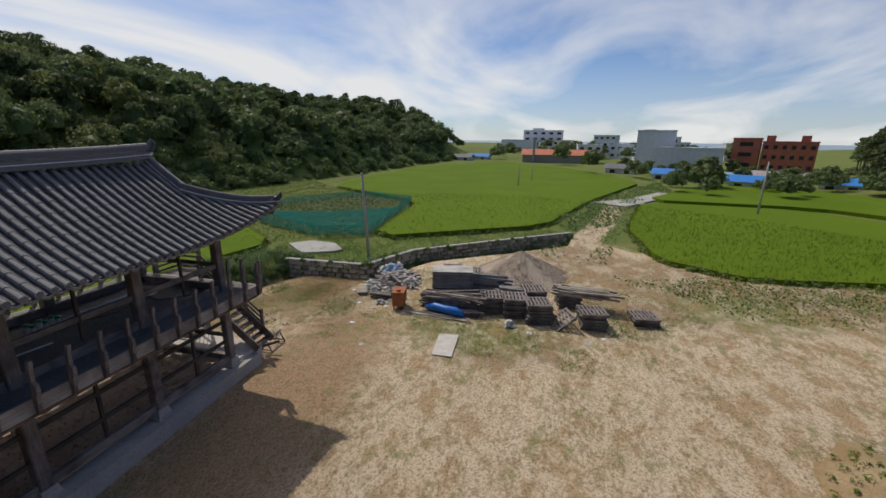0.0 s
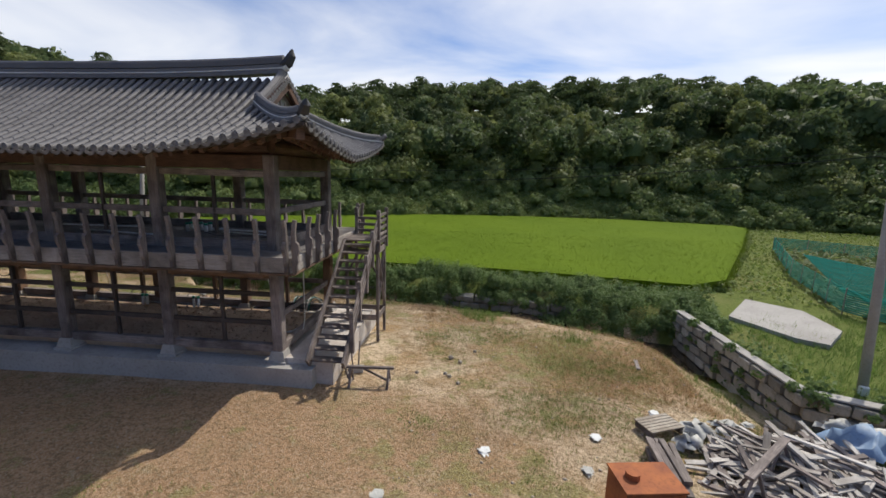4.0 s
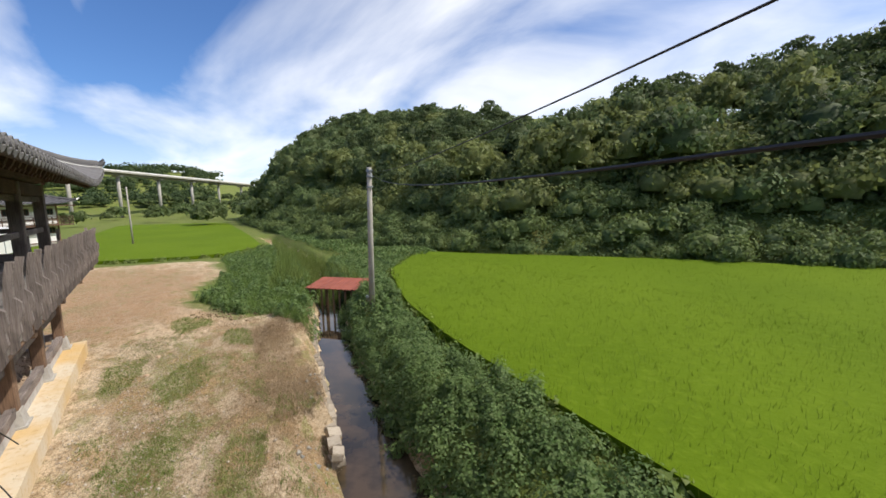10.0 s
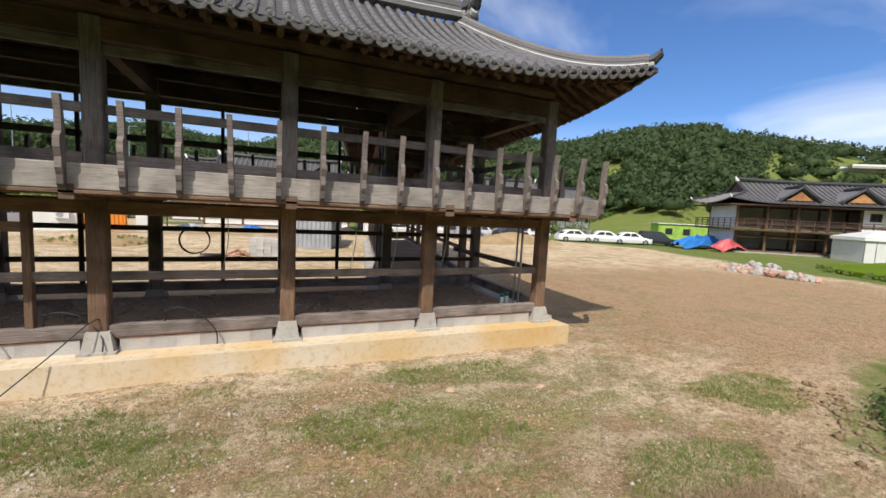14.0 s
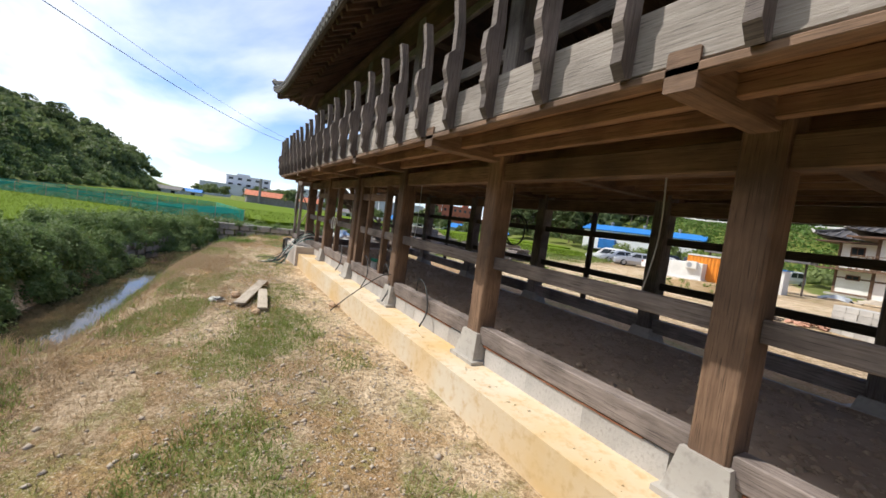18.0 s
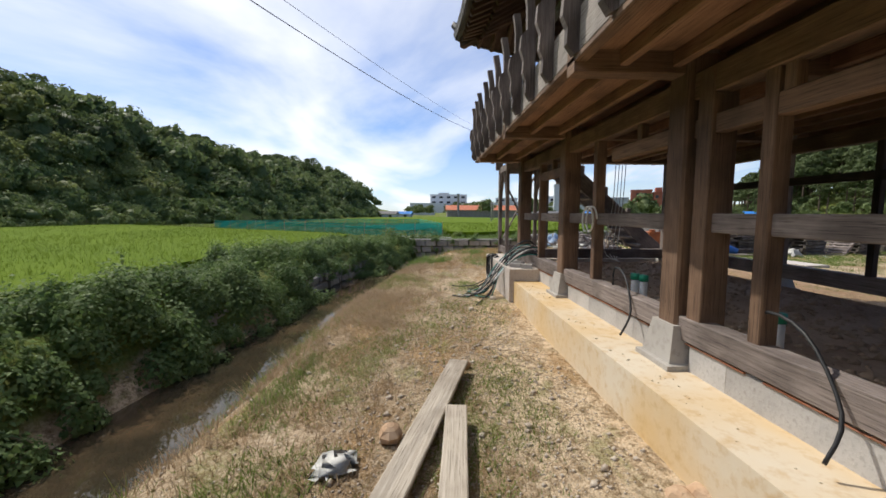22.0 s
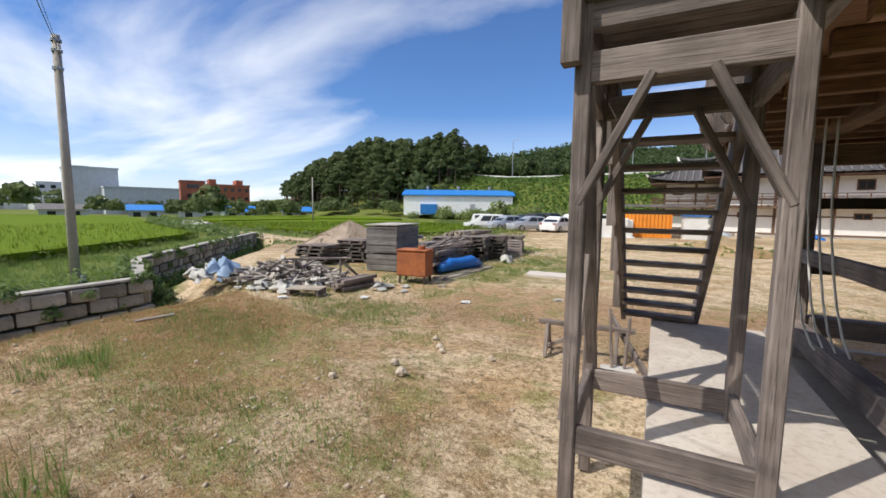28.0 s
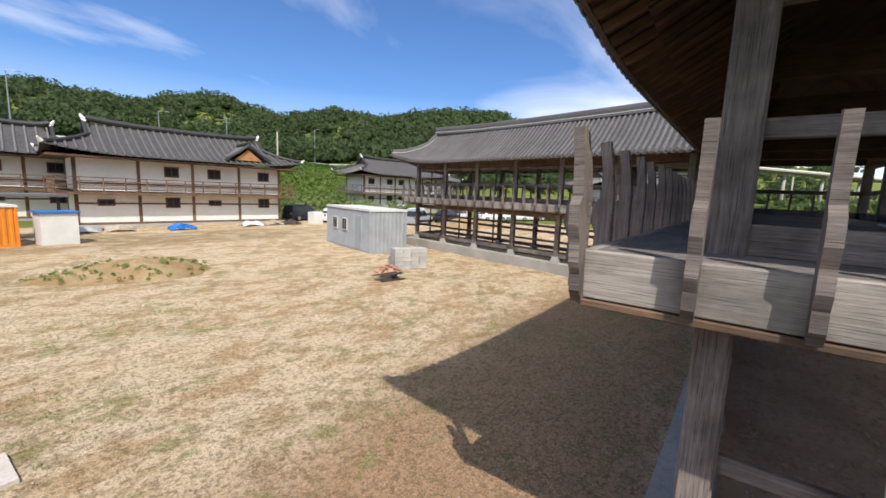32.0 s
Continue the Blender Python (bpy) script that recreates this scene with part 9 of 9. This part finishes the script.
grass("field_grass", "rough green grass between the wall and the paddies", [(-12.6, -5.5), (-13, -0.6), (-17, 1.4), (-21.4, 7), (-26, 13), (-28.5, 11), (-20, -3), (-19.5, -8)], 16000, 0.2, 6, 0.009, 0.7, TALL_G, 95, lambda x, y: 0.35 + 0.65 * sstep(-0.4, 0.5, wob(x, y, 1.2)))

grass("dry_tangle", "tangled mat of long dry brown grass on the bank", [(-6.5, -5.2), (-2, -5.4), (4.5, -5.9), (4.5, -7.3), (-1, -7.1), (-6, -6.6)], 8000, 0.09, 7, 0.004, 2.2, STRAW, 96, lambda x, y: 0.2 + 0.8 * sstep(-0.3, 0.5, wob(x, y + 1, 0.9)))
grass("dry_tangle", "tangled dry reddish grass along the bank's edge", [(9, -7.4), (16.5, -8.6), (16.5, -9.8), (9, -8.8)], 6000, 0.13, 7, 0.004, 1.9, STRAW, 97, lambda x, y: 0.2 + 0.8 * sstep(-0.3, 0.5, wob(x, y + 1, 0.9)))

grass("green_weeds", "patches of fresh green weeds on the bank", [(6, -4.2), (17.5, -4.4), (19.5, -6.5), (17.5, -8.6), (9, -7.6), (6, -6.6)], 26000, 0.065, 6, 0.006, 1.3, WEED, 98, lambda x, y: sstep(0.05, 0.45, wob(x + 1, y * 1.6, 0.9)))
mound_w = []
for k in range(90):
    a, u = g_lev.uniform(0, 6.28), math.sqrt(g_lev.uniform(0.1, 1.1))
    mound_w.append((1.5 + 2.9 * u * math.cos(a), 18.7 + 2.0 * u * math.sin(a), g_lev.uniform(0.06, 0.16), g_lev.uniform(0.08, 0.2), G0 + 0.5 * max(0, 1 - u ** 1.4)))
clumps_of("mound_weeds", "dry brown and green weeds over the earth mound", mound_w, 18, (0.02, 0.05), WEED, 99)

grass("green_weeds", "yellow-green grass round the scrap timber", [(-7.5, 2.5), (-3.6, 4.5), (-3.2, 12.5), (-5, 15), (-10, 17), (-12.5, 14), (-8, 8), (-8.5, 4)], 15000, 0.09, 6, 0.006, 0.9, TALL_G, 90, lambda x, y: sstep(-0.1, 0.6, wob(x + 5, y * 1.3, 0.9)))

grass("green_weeds", "low green grass in patches before the stair end", [(-11, -3.5), (-3, -4.6), (-2.2, -1.5), (-3.5, 2.2), (-8, 2.0), (-11.5, 0.5)], 15000, 0.07, 6, 0.005, 0.9, TALL_G, 87, lambda x, y: sstep(0.0, 0.6, wob(x * 0.8, y * 1.4, 0.9)))
grass("dry_grass", "short dry grass in patches before the stair end", [(-11, -5), (-3, -5.2), (-2.2, -1.5), (-3.5, 2.2), (-8, 2.0), (-11.5, 0.5)], 12000, 0.06, 6, 0.004, 1.2, STRAW, 86, lambda x, y: sstep(-0.2, 0.5, wob(x + 3, y, 0.7)))

grass("dry_tangle", "matted orange-brown dry grass before the stair end", [(-10.5, -4.6), (-3.0, -5.2), (-3.0, -2.8), (-6.5, -0.4), (-10, 0.4)], 20000, 0.06, 6, 0.004, 1.9, RUSTY_STRAW, 84, lambda x, y: 0.15 + 0.85 * sstep(-0.3, 0.4, wob(x, y + 2, 1.5)))

# gravel shore, tufts and low weeds on the house side of the stream
SHORE = offset_line(STREAM[1:8], 0.55) + offset_line(STREAM[1:8], 1.5)[::-1]
VERGE = offset_line(STREAM[1:8], 1.0) + offset_line(STREAM[1:8], 3.2)[::-1]
GREY_STONE = speckled("shore_stone", (0.24, 0.225, 0.2), (0.38, 0.355, 0.31), (0.12, 0.11, 0.095), 4, 40, 0.9, 0.6, 0.01, vary=0.3)
pebbles("pebbles", "grey stones and gravel along the water's edge", SHORE, 3200, 0.014, 0.10, 91, GREY_STONE)
pebbles("pebbles", "wet grey stones at the foot of the far bank", offset_line(STREAM[1:8], -0.45) + offset_line(STREAM[1:8], -1.0)[::-1], 700, 0.03, 0.13, 92, GREY_STONE)
grass("dry_grass", "matted dry brown grass on the bank above the water", VERGE, 14000, 0.09, 6, 0.0045, 1.1, STRAW, 93, lambda x, y: 0.06 + 0.8 * sstep(-0.5, 0.4, wob(x + 1, y, 0.7)))
grass("green_weeds", "green weeds in tufts at the water's edge", offset_line(STREAM[1:8], 0.75) + offset_line(STREAM[1:8], 1.9)[::-1], 7000, 0.13, 6, 0.006, 0.8, WEED, 94, lambda x, y: sstep(0.0, 0.6, wob(x + 6, y, 0.6)))
pebbles("pebbles", "pale broken stones before the stair end", [(-11, -4.5), (-3, -4.8), (-2.4, -1.5), (-3.5, 4), (-8, 5), (-11.5, 1)], 420, 0.012, 0.05, 95)
grass("green_weeds", "green weeds in patches over the open yard", [(-4, 2.5), (3, 4), (6, 16), (-3, 24), (-8, 14), (-7, 4)], 11000, 0.075, 6, 0.006, 1.0, WEED, 96, lambda x, y: sstep(0.1, 0.7, wob(x * 0.7 + 5, y, 1.3)))

# gravel creek between the northern paddies
pebbles("pebbles", "grey gravel of the dry creek between the paddies", offset_line(CREEK, 1.0) + offset_line(CREEK, -1.0)[::-1], 1500, 0.03, 0.16, 97, GREY_STONE)
bushes("creek_weeds", "rough weeds along the dry creek", offset_line(CREEK, 2.6) + offset_line(CREEK, 1.1)[::-1], 7000, lambda x, y: 0.15 + 0.4 * np.maximum(0, wob(x, y, 0.9)), (0.04, 0.1), BUSH, 98)
bushes("creek_weeds", "green weeds on the creek's other side", offset_line(CREEK, -1.1) + offset_line(CREEK, -2.4)[::-1], 6000, lambda x, y: 0.15 + 0.4 * np.maximum(0, wob(x, y + 3, 0.9)), (0.04, 0.1), BUSH, 99)


# ---- road bank, viaduct, town ----
rail = thing("guard_rail", "white roadside guard rail along the top of the bank", "guard rail")
rl = []
for x in np.arange(-58, 92, 3.0):
    y = 64 + (0.0016 * (x - 10) ** 2 if x < 10 else 0.10 * (x - 10)) + 16
    rl.append((x, y, lz(x, y)))
for a, b in zip(rl, rl[1:]):
    part("rail", MB().beam((a[0], a[1], a[2] + 0.75), (b[0], b[1], b[2] + 0.75), 0.1, 0.32), PVC, rail)
    part("post", MB().box((a[0], a[1], a[2] + 0.35), (0.12, 0.12, 0.9)), STEEL, rail)
    part("kerb", MB().beam((a[0], a[1] + 0.1, a[2] + 0.15), (b[0], b[1] + 0.1, b[2] + 0.15), 0.3, 0.5), CONCRETE_GREY, rail)
for k, x in enumerate((-50, -44, -31, -14, -6, 6, 24, 36, 58)):
    y = 64 + (0.0016 * (x - 10) ** 2 if x < 10 else 0.10 * (x - 10)) + 17.5
    p = thing("street_lamp", "tall pale roadside lamp post on the bank", "lamp post", group="lamp posts", at=(x, y, lz(x, y)))
    h = 7.0 + (k % 3)
    part("mast", MB().tube([(0, 0, 0), (0, 0, h)], [0.11, 0.06], 8), STEEL, p)
    if k % 3 == 1:
        for z in (h - 0.2, h - 1.0):
            part("crossarm", MB().box((0, 0, z), (1.6, 0.1, 0.1)), STEEL, p)
    else:
        part("arm", MB().tube([(0, 0, h - 0.1), (0.6, -0.2, h + 0.05), (1.1, -0.4, h + 0.02)], 0.04, 6), STEEL, p)
        part("lamp_head", MB().box((1.2, -0.43, h), (0.5, 0.16, 0.1)), STEEL, p)
via = thing("viaduct", "long pale concrete viaduct crossing the valley on piers", "viaduct")
va, vb = v3(154, 49, 19.4), v3(262, -56, 15.0)
vd = (vb - va) / np.linalg.norm(vb - va)
vn = v3(vd[1], -vd[0], 0)
part("deck", MB().beam(va, vb, 6, 0.5), CONCRETE, via, "pale concrete deck slab")
part("girder", MB().beam(va + v3(0, 0, -0.6), vb + v3(0, 0, -0.6), 2.4, 0.7), CONCRETE_GREY, via, "grey box girder")
for s_ in (-1, 1):
    part("parapet", MB().beam(va + s_ * 2.95 * vn + v3(0, 0, 0.5), vb + s_ * 2.95 * vn + v3(0, 0, 0.5), 0.3, 0.5), PLASTER, via, "white parapet")
for k in range(8):
    p = va + (vb - va) * (k + 0.55) / 8
    part("pier", MB().tube([(p[0], p[1], lz(p[0], p[1]) - 1), (p[0], p[1], p[2] - 1.5)], 0.6, 12), CONCRETE, via, smooth=True)
    part("pier_cap", MB().beam(p - 2.0 * vn + v3(0, 0, -1.25), p + 2.0 * vn + v3(0, 0, -1.25), 1.1, 0.6), CONCRETE, via)


def block(label, at, rz, size, mat, cols, rows, roof_bits=(), glass=GLASS):
    b = thing("town_building", label, "building", group="town buildings", at=at, rz=rz)
    L, D, H = size
    part("wall", MB().box((0, 0, H / 2), (L, D, H), ch=0.05), mat, b)
    part("parapet", MB().box((0, 0, H + 0.2), (L + 0.3, D + 0.3, 0.4)), mat, b)
    for r in range(rows):
        for c in range(cols):
            x, z = -L / 2 + L * (c + 0.5) / cols, H * (r + 0.55) / rows
            for s in (-1, 1):
                w = part("window", MB().box((x, s * (D / 2 + 0.03), z), (L / cols * 0.55, 0.1, H / rows * 0.45)), mat, b)
                part("pane", MB().box((x, s * (D / 2 + 0.09), z), (L / cols * 0.48, 0.04, H / rows * 0.38)), glass, w)
    for x, l, h in roof_bits:
        part("roof_house", MB().box((x, 0, H + h / 2), (l, D * 0.7, h)), mat, b)
    return b


SAND_BLD = plain("cream_building", (0.6, 0.55, 0.48), 0.7, grime=0.12)
W_BLD, G_BLD = plain("white_building", (0.66, 0.68, 0.72), 0.7, grime=0.12), plain("grey_building", (0.55, 0.58, 0.63), 0.7, grime=0.12)
block("distant white factory building by the sea", (-258, -5, -4), 90, (22, 14, 11.0), W_BLD, 0, 0)
block("distant white tower block of the factory", (-264, 9, -4), 90, (24, 14, 16.8), W_BLD, 5, 5, ((-3, 7, 1.6),))
block("tall white block of the cold store", (-125, 42.3, -2), 74, (10, 8, 12.2), G_BLD, 0, 0, ((-2, 3, 0.6),))
block("white windowless cold-store building", (-117.5, 49.5, -2), 74, (15, 9, 7.6), G_BLD, 0, 0)
block("red brick apartment block with roof tanks", (-116, 72, -2.5), 64, (11, 8, 10), BRICK_RED, 6, 4, ((-4, 1.8, 1.8), (3, 1.8, 1.8)))
block("plain red brick apartment wing", (-120, 64, -2.5), 64, (6, 7, 10.8), BRICK_RED, 1, 4)
block("distant pale apartment block", (-190, 60, -3), 70, (14, 9, 12), W_BLD, 5, 4)
block("distant grey apartment block", (-240, 44, -3), 70, (12, 9, 13), G_BLD, 4, 5)
block("distant pale shop building", (-210, 40, -3), 75, (9, 8, 10), W_BLD, 3, 3)
block("distant pink apartment block behind trees", (-105, 95, -2), 50, (13, 8, 9), plain("pink_render", (0.55, 0.4, 0.35), 0.8), 4, 3)
block("distant low white house", (-180, 48, -3), 70, (12, 7, 7), W_BLD, 3, 2)
g_t = np.random.default_rng(61)
for k in range(18):
    a, r = g_t.uniform(158, 180), g_t.uniform(185, 262)
    x, y = 12 + r * math.cos(radians(a)), 10 + r * math.sin(radians(a))
    block("distant pale town building near the harbour", (x, y, -3), 90 + g_t.uniform(-25, 10), (g_t.uniform(6, 11), 7, g_t.uniform(5.5, 10.5)), (W_BLD, G_BLD, SAND_BLD)[k % 3], 3, 3)
shed2 = thing("long_shed", "long low shed with an orange-red sheet roof", "shed", at=(-148, 15.5, -0.9), rz=90)
part("wall", MB().box((0, 0, 1.6), (26, 8, 3.2)), CONCRETE_GREY, shed2)
part("roof", MB().loft([[(-13.5, -4.6, 3.1), (-13.5, 4.6, 3.1), (-13.5, 0, 5.0)], [(13.5, -4.6, 3.1), (13.5, 4.6, 3.1), (13.5, 0, 5.0)]]), plain("orange_sheet_roof", (0.62, 0.20, 0.10), 0.6), shed2)
part("chimney", MB().tube([(-9, -5, 0), (-9, -5, 9.2)], 0.45, 10), CONCRETE_GREY, shed2)
for x, y, rz, L, m in ((-76, 47, 66, 5.5, BLUE_ROOF), (-84, 44, 60, 7, plain("teal_roof", (0.30, 0.45, 0.5), 0.5)), (-76, 62, 50, 6, BLUE_ROOF), (-90, 57, 60, 12, plain("pink_grey_roof", (0.42, 0.36, 0.36), 0.6)), (-90, 37, 66, 5, BLUE_ROOF), (-105, 30, 70, 7, TILE), (-160, -16, 80, 9, BLUE_ROOF), (-150, -21, 80, 8, TILE)):
    h = thing("low_house", "low village house with a coloured sheet roof", "house", group="village houses", at=(x, y, -1.5), rz=rz)
    part("wall", MB().box((0, 0, 1.1), (L, 4.4, 2.2)), W_BLD, h)
    part("roof", MB().loft([[(-L / 2 - 0.5, -2.7, 2.1), (-L / 2 - 0.5, 2.7, 2.1), (-L / 2 - 0.5, 0, 3.2)], [(L / 2 + 0.5, -2.7, 2.1), (L / 2 + 0.5, 2.7, 2.1), (L / 2 + 0.5, 0, 3.2)]]), m, h)
    for s in (-L / 4, L / 4):
        part("window", MB().box((s, -2.22, 1.3), (1.2, 0.08, 0.9)), GLASS, h)
solo("sea", MB().slab([(-2900, -2900), (-278, -2900), (-278, 2900), (-2900, 2900)][::-1], -3.9, -3.4), plain("grey_sea", (0.30, 0.37, 0.42), 0.35), "pale grey sea at the horizon", "sea", kind="structure")
solo("breakwater", MB().box((-520, -20, -2.6), (6, 150, 2.6)), CONCRETE_GREY, "distant grey harbour breakwater", "breakwater", kind="structure")

# village trees
gv = np.random.default_rng(23)
vt = [(-70, 38, 6.5, 0.9), (-68, 35, 5, 1.0), (-98, 22, 7, 1.0), (-134, 16, 7.5, 1.1)] + [(gv.uniform(-120, -58), gv.uniform(30, 62), gv.uniform(2, 4.5), 1.1) for _ in range(46)] + [(gv.uniform(-260, -150), gv.uniform(-18, 80), gv.uniform(4, 8), 1.3) for _ in range(60)] + [(gv.uniform(-95, -50), gv.uniform(58, 72), gv.uniform(2, 4), 1.2) for _ in range(30)]
wood_of("village_trees", "dark green trees and hedges among the village houses", vt, TREE_A, "oak", leaf=0.07, thin=3)
et = [(gv.uniform(24, 60), gv.uniform(38, 66), gv.uniform(1.2, 3.4), 1.2) for _ in range(50)] + [(gv.uniform(-46, 0), gv.uniform(58, 68), gv.uniform(1.4, 3.6), 1.2) for _ in range(45)] + [(-25.5, 61, 5.0, 0.7), (-20, 63, 4, 0.8)]
wood_of("roadside_shrubs", "bright shrubs at the foot of the road bank", et, TREE_C, "shrub", leaf=0.07, thin=3)
ft = [(gv.uniform(100, 300), gv.uniform(-60, 20), gv.uniform(3, 7), 1.5) for _ in range(70)]
wood_of("valley_trees", "dark trees across the far valley", ft, TREE_A, "oak", leaf=0.12, thin=4)
kt = [(gv.uniform(-60, 60), gv.uniform(84, 112), gv.uniform(3.5, 6), 1.0) for _ in range(190)]
wood_of("roadside_woods", "dark green woods behind the road", kt, MTN_LEAF, "oak", leaf=0.06, thin=3)
